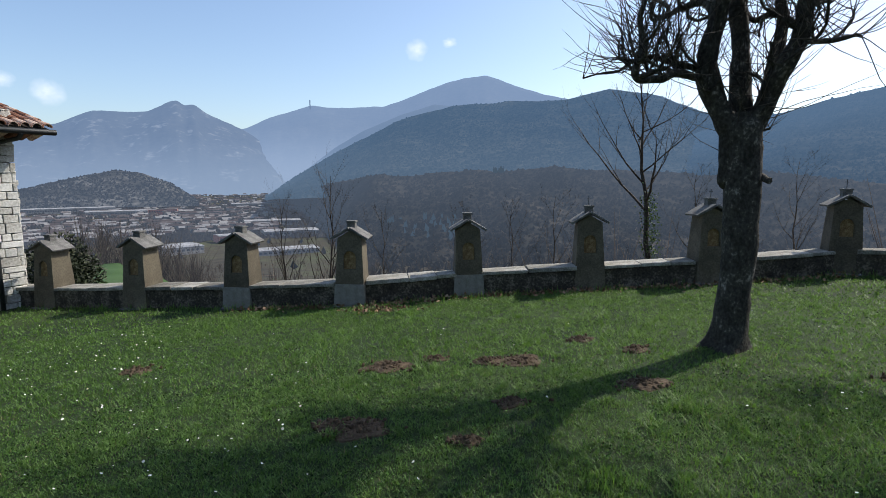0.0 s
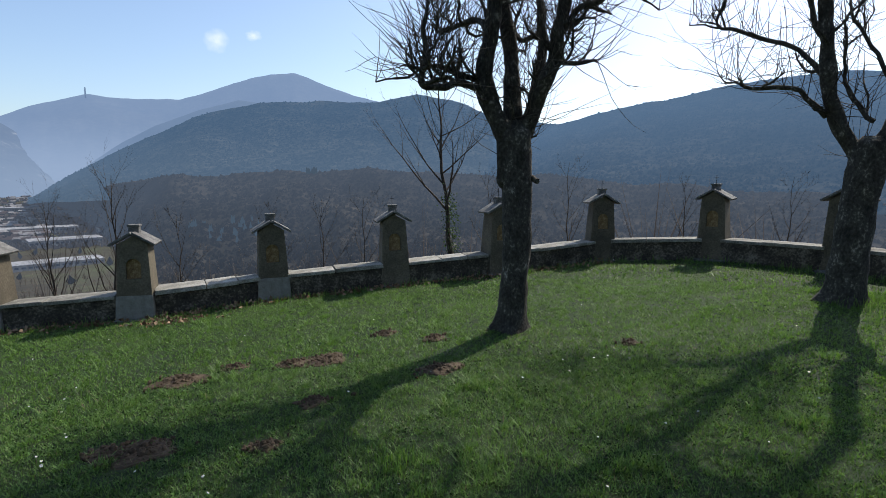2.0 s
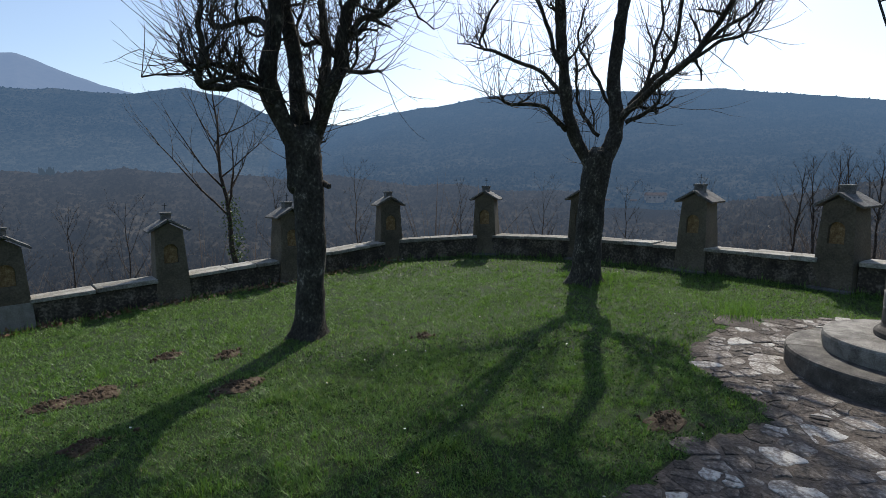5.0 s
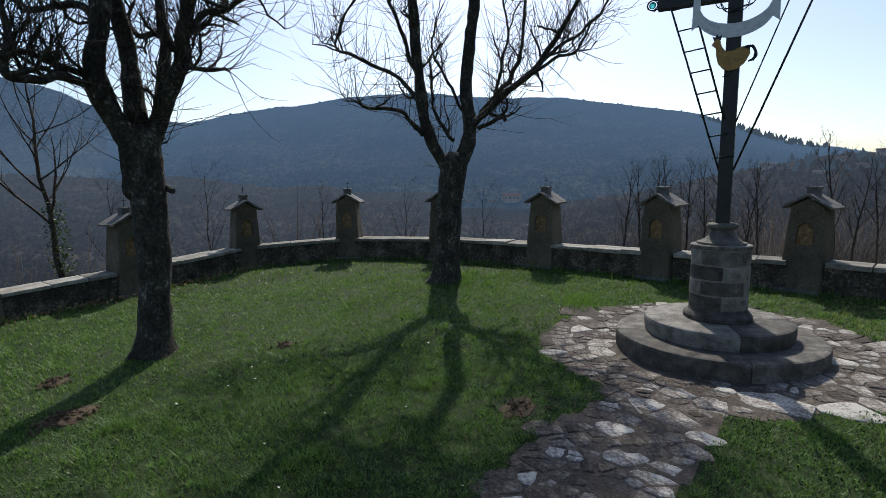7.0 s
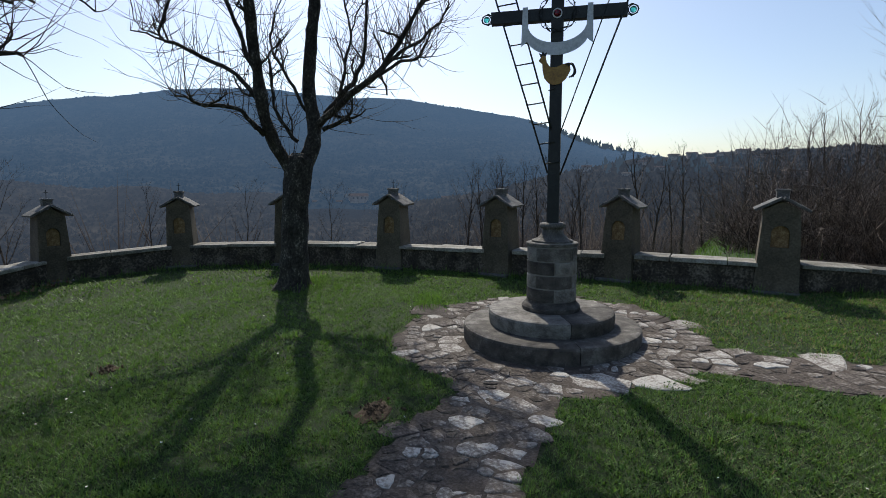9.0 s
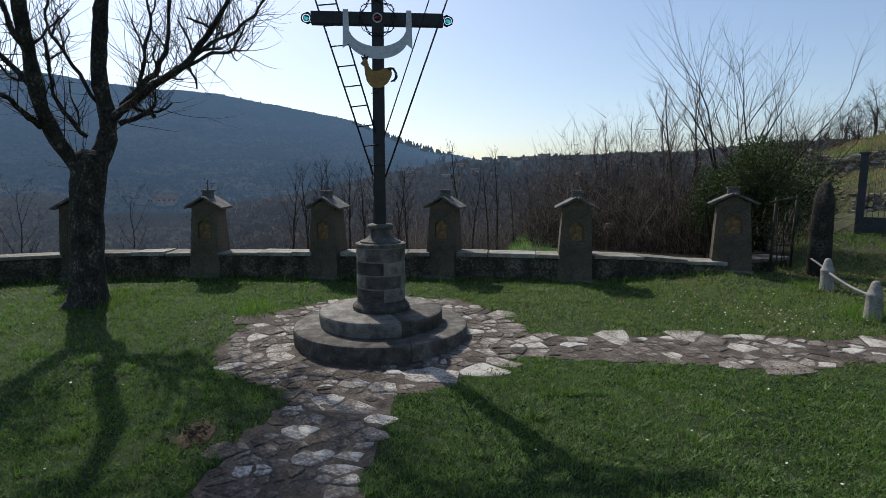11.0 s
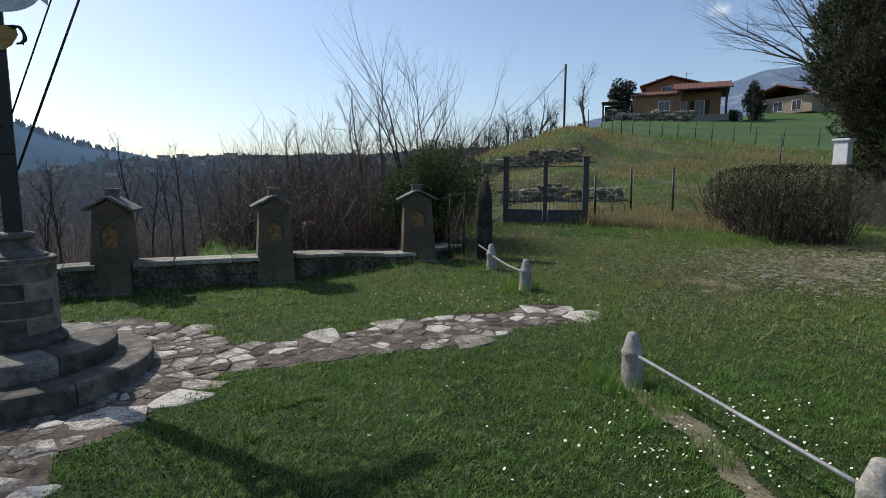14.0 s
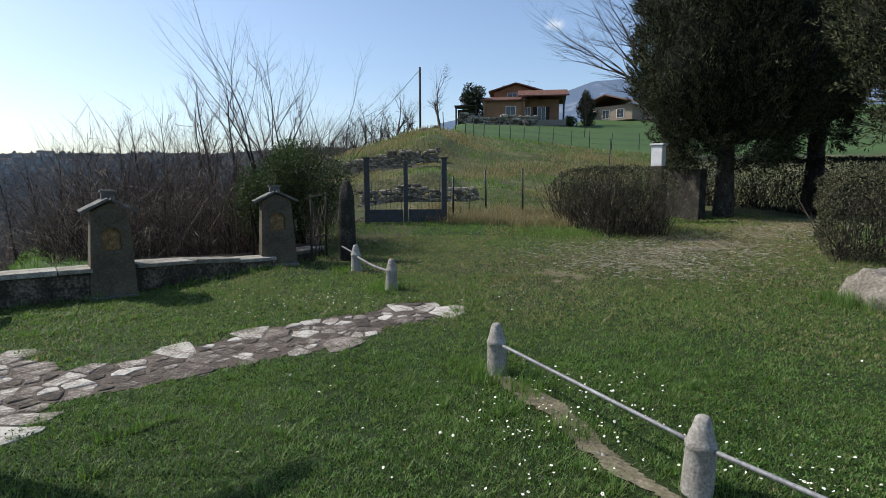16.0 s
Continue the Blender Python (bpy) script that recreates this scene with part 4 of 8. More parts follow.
    # knuckles and long thin shoots
    for p, r, d, tip, r0 in starts:
        if p.z > 4.6:
            continue
        want = shoots * (2.6 if tip else 1.0 if r0 < 0.07 else 0.55)
        for _ in range(int(want + rnd.random())):
            side = Vector((rnd.uniform(-1, 1), rnd.uniform(-1, 1), rnd.uniform(-0.5, 0.9)))
            side = (side - d * side.dot(d) * 0.5).normalized()
            if rnd.random() < 0.22 and r > 0.018:
                pts = kinked(rnd, p, side + d * 0.6, rnd.uniform(0.25, 0.6), 5, 0.5, 0.12)
                rr = min(0.018, r * 0.6)
                tube(VL, FL, pts, [rr * (1.3 if k % 2 else 1.0) * (1 - 0.1 * k) for k in range(len(pts))], 6)
                for q in pts[1:]:
                    for _ in range(2):
                        dd = Vector((rnd.uniform(-1, 1), rnd.uniform(-1, 1), rnd.uniform(-0.1, 1.3)))
                        tw = kinked(rnd, q, dd, rnd.uniform(0.3, 0.85), 6, 0.13, 0.10)
                        tube(VW, FW, tw, [0.0048, 0.0044, 0.004, 0.0034, 0.0028, 0.0022, 0.0012], 4, False)
            else:
                dd = side * 0.9 + d * 0.5 + Vector((0, 0, rnd.uniform(-0.3, 0.6)))
                tw = kinked(rnd, p, dd, rnd.uniform(0.3, 1.2), 7, 0.17, rnd.uniform(-0.03, 0.12))
                tube(VW, FW, tw, [0.0055, 0.005, 0.0046, 0.004, 0.0034, 0.0028, 0.002, 0.0012], 4, False)
                if rnd.random() < 0.5:
                    q = tw[rnd.randint(2, 5)]
                    tube(VW, FW, kinked(rnd, q, dd + side * 1.2, rnd.uniform(0.2, 0.5), 5, 0.15, 0.05), [0.0036, 0.0032, 0.0028, 0.0022, 0.0016, 0.001], 4, False)
    raw("trunk", VT, FT, M_BARK, t, "thick trunk with flaking grey bark", smooth=True)
    raw("burr_growth", VL, FL, M_BARK, t, smooth=True)["kind"] = "stuff"
    raw("shoot_growth", VW, FW, M_TWIG, t, "thin bare shoots")["kind"] = "stuff"
    return t


build_plane_tree((3.06, 5.60, 0.0), TREE_A, 3, "old pollarded plane tree with a split trunk and bare shoots", 1.6)
build_plane_tree((7.10, 4.55, 0.22), TREE_B, 11, "pollarded plane tree with forked limbs and bare crooked branches", 1.6)


# ---- bare trees and thickets beyond the wall ----
def grow(rnd, V, F, p, d, length, r, depth, sides, spread, lift, thin):
    steps = (2, 2, 3, 4, 4, 4)[depth]
    pts, radii = [p.copy()], [r]
    for k in range(steps):
        d = (d + Vector((rnd.uniform(-1, 1), rnd.uniform(-1, 1), rnd.uniform(-0.6, 0.9))) * 0.17 + Vector((0, 0, lift))).normalized()
        p = p + d * length / steps
        pts.append(p.copy())
        radii.append(r * (1 - (0.55 if depth else 0.85) * (k + 1) / steps))
    tube(V, F, pts, radii, sides, False)
    if depth == 0:
        return
    n = rnd.randint(3, 4)
    for i in range(n):
        k = rnd.uniform(0.3, 1.0) if i else 1.0
        j = min(steps - 1, int(k * steps))
        q = pts[j].lerp(pts[j + 1], k * steps - j)
        a = rnd.uniform(0, 2 * math.pi)
        side = Vector((math.cos(a), math.sin(a), 0))
        dd = (d + side * spread * rnd.uniform(0.6, 1.3)).normalized() if i else d
        grow(rnd, V, F, q, dd, length * rnd.uniform(0.5, 0.8), radii[j] * 0.62 * thin, depth - 1, max(3, sides - 1) if depth > 2 else 3, spread, lift, thin)


def bare_tree(m, height, seed, label, depth=4, spread=0.65, r=0.06, name="bare_tree", lean=(0, 0), lift=0.06, group="leafless trees", mat=None, stems=1):
    rnd = random.Random(seed)
    t = thing(name, m, label, "tree" if name != "shrub" else "shrub", group)
    for s in range(stems):
        V, F = [], []
        a = rnd.uniform(0, 6.28)
        k = 0.0 if stems == 1 else rnd.uniform(0.1, 0.75)
        d = Vector((lean[0] + k * math.cos(a), lean[1] + k * math.sin(a), 1)).normalized()
        grow(rnd, V, F, Vector((0, 0, -0.3)), d, height * 0.42, r, depth, 5, spread, lift, 1.0)
        raw("stem", V, F, mat or M_TWIG, t)
    return t


def at_polar(az, d, dz=0.0, scale=1.0, turn=0.0):
    p = polar(az, d)
    return pose(p.x, p.y, ground_z(p.x, p.y) + dz, 0, 0, turn) @ Matrix.Scale(scale, 4)


def slim_tree(m, height, seed, label, low=0.25, boughs=14, angle=42, reach=0.42, r=0.05, lean=(0, 0), group="leafless trees", wob=0.03, twigs=3):
    """A leafless tree of one stem with ascending boughs, side shoots and twigs."""
    rnd = random.Random(seed)
    t = thing("bare_tree", m, label, "tree", group)
    k = 10
    stem, rad = [], []
    x = y = 0.0
    for i in range(k + 1):
        f = i / k
        stem.append(Vector((x + lean[0] * height * f, y + lean[1] * height * f, height * f - 0.3 * (i == 0))))
        rad.append(r * (1 - 0.9 * f ** 0.85))
        x, y = x + rnd.uniform(-wob, wob) * height * 0.5, y + rnd.uniform(-wob, wob) * height * 0.5
    V, F = [], []
    tube(V, F, stem, rad, 7, False)
    raw("trunk", V, F, M_TWIG, t, smooth=True)

    def shoot(V, F, p, d, length, r, depth):
        n = (2, 4, 6)[depth]
        pts, radii = [p.copy()], [r]
        for i in range(n):
            d = (d + Vector((rnd.uniform(-1, 1), rnd.uniform(-1, 1), rnd.uniform(-0.5, 0.9))) * 0.15 + Vector((0, 0, 0.05))).normalized()
            p = p + d * length / n
            pts.append(p.copy())
            radii.append(r * (1 - 0.8 * (i + 1) / n))
        tube(V, F, pts, radii, 4 if depth == 2 else 3, False)
        if depth:
            for i in range(5 if depth == 2 else twigs):
                q = rnd.uniform(0.25, 0.97) * n
                j = min(n - 1, int(q))
                a = rnd.uniform(0, 2 * math.pi)
                side = Vector((math.cos(a), math.sin(a), 0.25))
                shoot(V, F, pts[j].lerp(pts[j + 1], q - j), (d + side * rnd.uniform(0.5, 1.0)).normalized(), length * rnd.uniform(0.3, 0.55), max(0.0022, radii[j] * 0.55), depth - 1)

    a = rnd.uniform(0, 6.28)
    for i in range(boughs):
        f = low + (0.97 - low) * (i + rnd.uniform(0, 0.8)) / boughs
        a += 2.4 + rnd.uniform(-0.5, 0.5)
        j = min(k - 1, int(f * k))
        p = stem[j].lerp(stem[j + 1], f * k - j)
        g = radians(angle * rnd.uniform(0.75, 1.2))
        V, F = [], []
        shoot(V, F, p, Vector((math.sin(g) * math.cos(a), math.sin(g) * math.sin(a), math.cos(g))), height * (reach * (1 - f) ** 0.6 + 0.06) * rnd.uniform(0.75, 1.2), max(0.005, rad[j] * 0.6), 2)
        raw("bough", V, F, M_TWIG, t, smooth=True)
    return t


def place_to(proto, h, az, d, el):
    """A copy whose top is seen at that elevation."""
    p = polar(az, d)
    sc = max(0.25, (1.75 + d * math.tan(radians(el)) - ground_z(p.x, p.y)) / h)
    return copy_thing(proto, at_polar(az, d, 0, sc, rt.uniform(0, 360)))


def root_height(az, d, el):
    p = polar(az, d)
    return 1.75 + d * math.tan(radians(el)) - ground_z(p.x, p.y)


rt = random.Random(17)
h1 = root_height(21.7, 12.8, 10.0)
slim_tree(at_polar(21.7, 12.8), h1, 21, "slender leafless tree with ivy on its stem", 0.42, 15, 58, 0.46, 0.085, (-0.085, 0.034))
T2 = slim_tree(at_polar(33.4, 13.5), root_height(33.4, 13.5, 1.5), 31, "thin leafless sapling behind the wall", 0.25, 9, 38, 0.4, 0.03)
h2 = root_height(33.4, 13.5, 1.5)
h3 = root_height(-11.9, 19.0, 0.2)
T3 = slim_tree(at_polar(-11.9, 19.0), h3, 41, "leafless tree with fine upright branches", 0.22, 16, 32, 0.42, 0.07, twigs=4)
h5 = root_height(79.5, 15.5, 2.4)
T5 = slim_tree(at_polar(79.5, 15.5), h5, 77, "slim leafless tree rising above the wall", 0.45, 10, 34, 0.3, 0.05)
for proto, h, az, d, el in ((T3, h3, -16.5, 18.5, -2.0), (T2, h2, 44.5, 13, -0.2), (T2, h2, 53, 14, 0.0), (T5, h5, 75.0, 16, 1.2), (T5, h5, 76.8, 14.6, 1.9), (T5, h5, 78.3, 17, 2.0), (T5, h5, 81.0, 15, 2.2), (T5, h5, 82.4, 16.5, 1.6),
                             (T5, h5, 84.0, 14.8, 2.5), (T5, h5, 85.8, 16, 1.4), (T5, h5, 87.0, 15, 1.8), (T2, h2, 77.6, 14, 0.4), (T2, h2, 80.3, 13.6, 0.6), (T2, h2, 83.1, 13.8, 0.2), (T2, h2, 86.4, 13.4, 0.4),
                             (T5, h5, 92.6, 16, 3.9), (T5, h5, 93.6, 19, 2.0), (T5, h5, 95.4, 18, 1.6), (T5, h5, 96.4, 15.5, 3.4), (T5, h5, 98.0, 17, 1.8), (T5, h5, 99.8, 18, 2.2), (T5, h5, 101.4, 17, 3.0), (T3, h3, 103.5, 18, 4.4),
                             (T3, h3, 106.0, 17, 5.2), (T5, h5, 107.8, 16, 5.6), (T3, h3, 109.6, 18, 6.0), (T3, h3, 112.2, 16, 7.4), (T5, h5, 113.6, 14.5, 9.0), (T5, h5, 115.6, 15, 9.5), (T3, h3, 122.0, 17, 7.0),
                             (T2, h2, 12, 15, -2.0), (T2, h2, 25.5, 13.6, 0.5), (T2, h2, 27.8, 14.2, 0.0), (T2, h2, 61, 15, -0.6), (T2, h2, 67, 15, -0.4), (T2, h2, -6, 17, -3.6), (T2, h2, 3, 16, -3.2), (T2, h2, 8, 17, -3.0)):
    place_to(proto, h, az, d, el)


def ivy(name, p0, p1, n, r, label):
    a, b = np.array(p0), np.array(p1)
    t = RNG.random(n)[:, None]
    pts = a + (b - a) * t + RNG.normal(size=(n, 3)) * r
    many(name, leaf_quads(pts, 0.05, 0.04), 4, M_LEAF, label=label, category="ivy")


p = polar(21.7, 12.8)
ivy("ivy", (p.x, p.y, ground_z(p.x, p.y)), (p.x - 0.085 * h1 * 0.5, p.y + 0.034 * h1 * 0.5, ground_z(p.x, p.y) + h1 * 0.5), 1100, 0.10, "dark ivy on a slender stem")

T4 = bare_tree(Matrix(), 6.0, 63, "tall leafless tree of several stems with open ascending branches", 4, 0.70, 0.068, lift=0.035, stems=4)
T4.matrix_basis = at_polar(118.9, 13.4, -0.1, root_height(118.9, 13.4, 18.0) / max(v.co.z for o in T4.children for v in o.data.vertices))

# thicket: many-stemmed brown shrubs
S1 = bare_tree(at_polar(106.0, 13.0), 3.4, 61, "brown leafless shrub of many thin stems", 3, 1.0, 0.015, "shrub", group="thicket shrubs", mat=M_BUSH, stems=9)
S2 = bare_tree(at_polar(110.0, 12.4), 3.0, 67, "brown leafless shrub of many thin stems", 3, 1.15, 0.014, "shrub", group="thicket shrubs", mat=M_BUSH, stems=9)
for i in range(12):
    az = rt.uniform(101.5, 124.5)
    d = rt.uniform(11.2, 19.0)
    if az > 117 and d < 12.5:
        continue
    sc = rt.uniform(0.85, 1.35) * (0.6 + 0.45 * sstep(101, 110, az))
    copy_thing((S1, S2)[i % 2], at_polar(az, d, 0, sc, rt.uniform(0, 360)))
for i in range(8):
    az = rt.uniform(70, 101)
    copy_thing((S1, S2)[i % 2], at_polar(az, rt.uniform(12.5, 22), -0.4, rt.uniform(0.35, 0.6), rt.uniform(0, 360)))
# trees along the crest of the bank and round the houses
W2 = bare_tree(Matrix(), 6.0, 47, "broad leafless tree on the crest of the bank", 5, 0.70, 0.18, lift=0.03)
hw = max(v.co.z for o in W2.children for v in o.data.vertices)
for az, d, el in ((128.2, 47, 9.0), (129.8, 52, 8.6), (126.4, 50, 7.6), (124.4, 48, 6.8), (133.2, 54, 8.8), (122.6, 52, 6.2), (130.6, 60, 8.2), (127.3, 58, 7.4), (125.3, 46, 6.4), (132.3, 50, 8.4)):
    place_to(W2, hw, az, d, el)
place_to(W2, hw, 135.8, 47, 12.6)
W2.matrix_basis = at_polar(131.4, 46, -0.2, root_height(131.4, 46, 10.6) / hw)
for i in range(7):
    az = rt.uniform(121, 134.5)
    place_to(T3, h3, az, rt.uniform(40, 58), float(np.interp(az, (119, 123, 127, 130, 132), (3.6, 5.0, 7.0, 8.2, 6.8))) * rt.uniform(0.75, 1.05))
place_to(T3, h3, 150.5, 60, 9.0)
W1 = bare_tree(Matrix(), 8.0, 91, "wide leafless tree with crooked branches", 5, 1.1, 0.17, lift=0.0, stems=3)
W1.matrix_basis = at_polar(159.3, 38, -0.2, root_height(159.3, 38, 22.5) / max(v.co.z for o in W1.children for v in o.data.vertices))


def stem_mass(n, az0, az1, d0, d1, top, label, seed, width=0.011, mat=None):
    """A close thicket: thin bending stems with side shoots, each a narrow ribbon."""
    g = np.random.default_rng(seed)
    az = g.uniform(az0, az1, n)
    d = g.uniform(d0, d1, n)
    p = np.array([(*polar(a, r).xy, 0) for a, r in zip(az, d)])
    p[:, 2] = [ground_z(x, y) - 0.1 for x, y in p[:, :2]]
    tops = np.interp(az, [q[0] for q in top], [q[1] for q in top])
    H = np.maximum(0.5, (1.75 + d * np.tan(np.radians(tops)) - p[:, 2]) * g.uniform(0.25, 1.08, n))
    out = []

    def ribbon(b, dr, L, w, k):
        w = w[:, None]
        s = unit(np.cross(dr, g.normal(size=b.shape)))
        for i in range(k):
            dr = unit(dr + g.normal(size=b.shape) * 0.24)
            e = b + dr * (L / k)[:, None]
            out.append(np.stack([b - s * w * (1 - i / k) / 2, b + s * w * (1 - i / k) / 2, e + s * w * (1 - (i + 1) / k * 0.9) / 2, e - s * w * (1 - (i + 1) / k * 0.9) / 2], 1))
            yield b, dr, e
            b = e
    dr = unit(g.normal(size=(n, 3)) * np.array([0.42, 0.42, 0.05]) + np.array([0, 0, 1]))
    for b, q, e in ribbon(p, dr, H, np.full(n, width), 4):
        for _ in range(2):
            f = g.random((n, 1))
            o = unit(q + g.normal(size=(n, 3)) * 0.6)
            for _ in ribbon(b + (e - b) * f, o, H * g.uniform(0.12, 0.3, n), np.full(n, width * 0.6), 2):
                pass
    many("thicket", np.concatenate(out), 4, mat or M_BUSH, label=label, category="thicket")


stem_mass(420, 119.5, 132.5, 38, 58, ((119, 3.4), (123, 5.0), (127, 7.0), (130, 8.0), (132.5, 6.5)), "leafless trees along the crest of the bank", 9, 0.045, M_TWIG)
stem_mass(1900, 100.5, 118, 11.6, 16.5, ((100, 0.0), (102, 2.6), (105, 5.0), (110, 5.8), (114, 6.4), (118, 6.6)), "dense thicket of thin brown leafless stems", 5, 0.017)
stem_mass(700, 113, 126, 12.8, 19, ((113, 6.5), (118, 5.5), (122, 4.5), (126, 3.0)), "thin leafless stems beside the gate", 6)
stem_mass(900, 66, 102, 12.5, 20, ((66, -2.5), (76, -0.6), (88, -0.4), (96, 0.2), (102, 1.5)), "low leafless scrub below the wall", 7, 0.009)
stem_mass(700, -20, 40, 12.5, 22, ((-20, -7.5), (-10, -5.8), (5, -5.0), (20, -4.0), (30, -3.2), (40, -3.5)), "low grey scrub behind the wall", 8, 0.009)


def leafy_mass(name, centre, radii, n, size, label, category, lobes=9, seed=1, mat=None, parent=None, stems=True):
    """An evergreen bush: leaves in uneven lobes."""
    g = np.random.default_rng(seed)
    c = np.array(centre, dtype=float)
    R = np.array(radii)
    lob = unit(g.normal(size=(lobes, 3))) * g.uniform(0.35, 0.75, (lobes, 1)) * R
    k = g.integers(0, lobes, n)
    off = unit(g.normal(size=(n, 3))) * (g.random((n, 1)) ** 0.4) * R * g.uniform(0.35, 0.6, lobes)[k][:, None]
    pts = c + lob[k] + off
    pts[:, 2] = np.maximum(pts[:, 2], c[2] - R[2] * 0.98)
    out = unit(off) * 0.7
    return many(name, leaf_quads(pts, size, size * 0.55, 0.2, out), 4, mat or M_LEAF, parent, label, category, "" if parent is None else "stuff")


# ---- the side with the gate, the bank and the houses ----
def bush(name, az, d, z, radii, n, size, label, category, seed, mat=None):
    p = polar(az, d)
    t = thing(name, pose(p.x, p.y, ground_z(p.x, p.y)), label, category)
    leafy_mass("foliage", (0, 0, z), radii, n, size, "", "", 11, seed, mat, parent=t)
    V, F = [], []
    rnd = random.Random(seed)
    for k in range(7):
        tube(V, F, kinked(rnd, Vector((rnd.uniform(-0.3, 0.3), rnd.uniform(-0.3, 0.3), -0.2)), Vector((rnd.uniform(-0.4, 0.4), rnd.uniform(-0.4, 0.4), 1)), z * 1.4, 5, 0.15, 0.1), [0.03, 0.028, 0.025, 0.02, 0.014, 0.006], 5)
    raw("stem", V, F, M_TWIG, t)["kind"] = "stuff"
    return t


M_FIRLEAF = material("dark_evergreen_leaves", [(0.010, 0.014, 0.007), (0.028, 0.036, 0.017), (0.06, 0.068, 0.034)], 1.5, 25, rough=0.7, bump=0, island=0.5)
bush("evergreen_bush", 121.0, 12.8, 1.2, (1.35, 1.1, 1.3), 22000, 0.05, "dense dark evergreen bush beside the thicket", "bush", 71)
bush("evergreen_bush", 117.2, 11.6, 0.9, (0.6, 0.5, 0.9), 5000, 0.05, "ivy-covered evergreen bush behind the wall", "bush", 72)
bush("conifer_bush", -35.4, 21, 0.7, (1.35, 1.3, 1.45), 10000, 0.12, "round dark conifer below the chapel", "tree", 73, M_FIRLEAF)


M_BOLLARD = material("pale_granite", [(0.13, 0.12, 0.105), (0.27, 0.255, 0.23), (0.46, 0.44, 0.41)], 9, 70, rough=0.85, bump=0.6, depth=0.008, per_object=0.12)


def bollard(m, label="short rough granite bollard with a tapered top"):
    b = thing("bollard", m, label, "bollard", "granite bollards")
    bm = bmesh.new()
    lathe(bm, [(0.088, -0.12), (0.086, 0.0), (0.082, 0.18), (0.078, 0.255), (0.083, 0.262), (0.082, 0.285), (0.072, 0.298), (0.060, 0.345), (0.047, 0.395), (0.038, 0.422), (0.028, 0.434), (0.010, 0.440)], 24)
    for v in bm.verts:
        v.co += Vector((v.co.x, v.co.y, 0)) * 0.10 * noise.noise(v.co * 14 + m.translation) + Vector((0, 0, 0.004)) * noise.noise(v.co * 30)
    part("shaft", bm, M_BOLLARD, b, smooth=True)
    return b


M_PIPE = material("galvanised_pipe", [(0.13, 0.132, 0.135), (0.22, 0.222, 0.23), (0.34, 0.342, 0.345)], 5, 60, rough=0.62, metal=0.3, bump=0.05, depth=0.002)
BOLL = [(7.46, -5.53), (6.02, -5.04), (3.04, -3.63), (1.23, -3.06), (-0.62, -2.72)]
for x, y in BOLL:
    bollard(pose(x, y, lawn_z(x, y), random.uniform(-2, 2), random.uniform(-2, 2), random.uniform(0, 360)))


def rail(a, b, z, r, label, sag=0.0):
    pa, pb = Vector((*a, lawn_z(*a) + z)), Vector((*b, lawn_z(*b) + z))
    d = (pb - pa).normalized()
    pa, pb = pa + d * 0.03, pb - d * 0.03
    pts = [pa.lerp(pb, k / 10) + Vector((0, 0, -sag * math.sin(math.pi * k / 10))) for k in range(11)]
    V, F = [], []
    tube(V, F, pts, [r] * 11, 10)
    F.append(tuple(range(10))[::-1])
    return tagged(raw("rail", V, F, M_PIPE, smooth=True), label, "rail", "pipe rails")


rail(BOLL[0], BOLL[1], 0.25, 0.018, "weathered pale pipe rail between two bollards", 0.03)
rail(BOLL[2], BOLL[3], 0.265, 0.0135, "galvanised pipe rail between granite bollards")
rail(BOLL[3], BOLL[4], 0.265, 0.0135, "galvanised pipe rail between granite bollards")
rail((8.45, -5.95), BOLL[0], 0.27, 0.015, "weathered pale pipe rail to the old post")

# pointed old stone post
p = Vector((8.45, -6.08))
post = thing("stone_post", pose(p.x, p.y, lawn_z(p.x, p.y), 0, 1.5, -52), "dark mossy stone post with a pointed head", "post")
bm = bmesh.new()
rows = []
for z, w, d in ((-0.2, 0.36, 0.28), (0.0, 0.355, 0.28), (0.35, 0.35, 0.27), (0.7, 0.345, 0.26), (1.0, 0.335, 0.25), (1.18, 0.29, 0.23), (1.32, 0.20, 0.19), (1.42, 0.10, 0.13), (1.46, 0.04, 0.08)):
    rows.append([bm.verts.new((w / 2 * math.copysign(abs(math.cos(a)) ** 0.5, math.cos(a)), d / 2 * math.copysign(abs(math.sin(a)) ** 0.5, math.sin(a)), z)) for a in np.linspace(0, 2 * math.pi, 20, endpoint=False) + 0.157])
for a, b in zip(rows, rows[1:]):
    for k in range(20):
        bm.faces.new((a[k], a[(k + 1) % 20], b[(k + 1) % 20], b[k]))
bm.faces.new(rows[-1])
for v in bm.verts:
    v.co += Vector((0.02, 0.02, 0.012)) * noise.noise(v.co * 6) + Vector((0.006, 0.006, 0)) * noise.noise(v.co * 25)
# the post's dark moss; the garden wall takes it as painted shade
M_MOSS_SHADE = material("mossy_or_shaded_stone", [(0.008, 0.008, 0.006), (0.026, 0.024, 0.018), (0.10, 0.09, 0.07)], 4, 30, bump=0.7, depth=0.02)
part("shaft", bm, M_MOSS_SHADE, post, smooth=True)

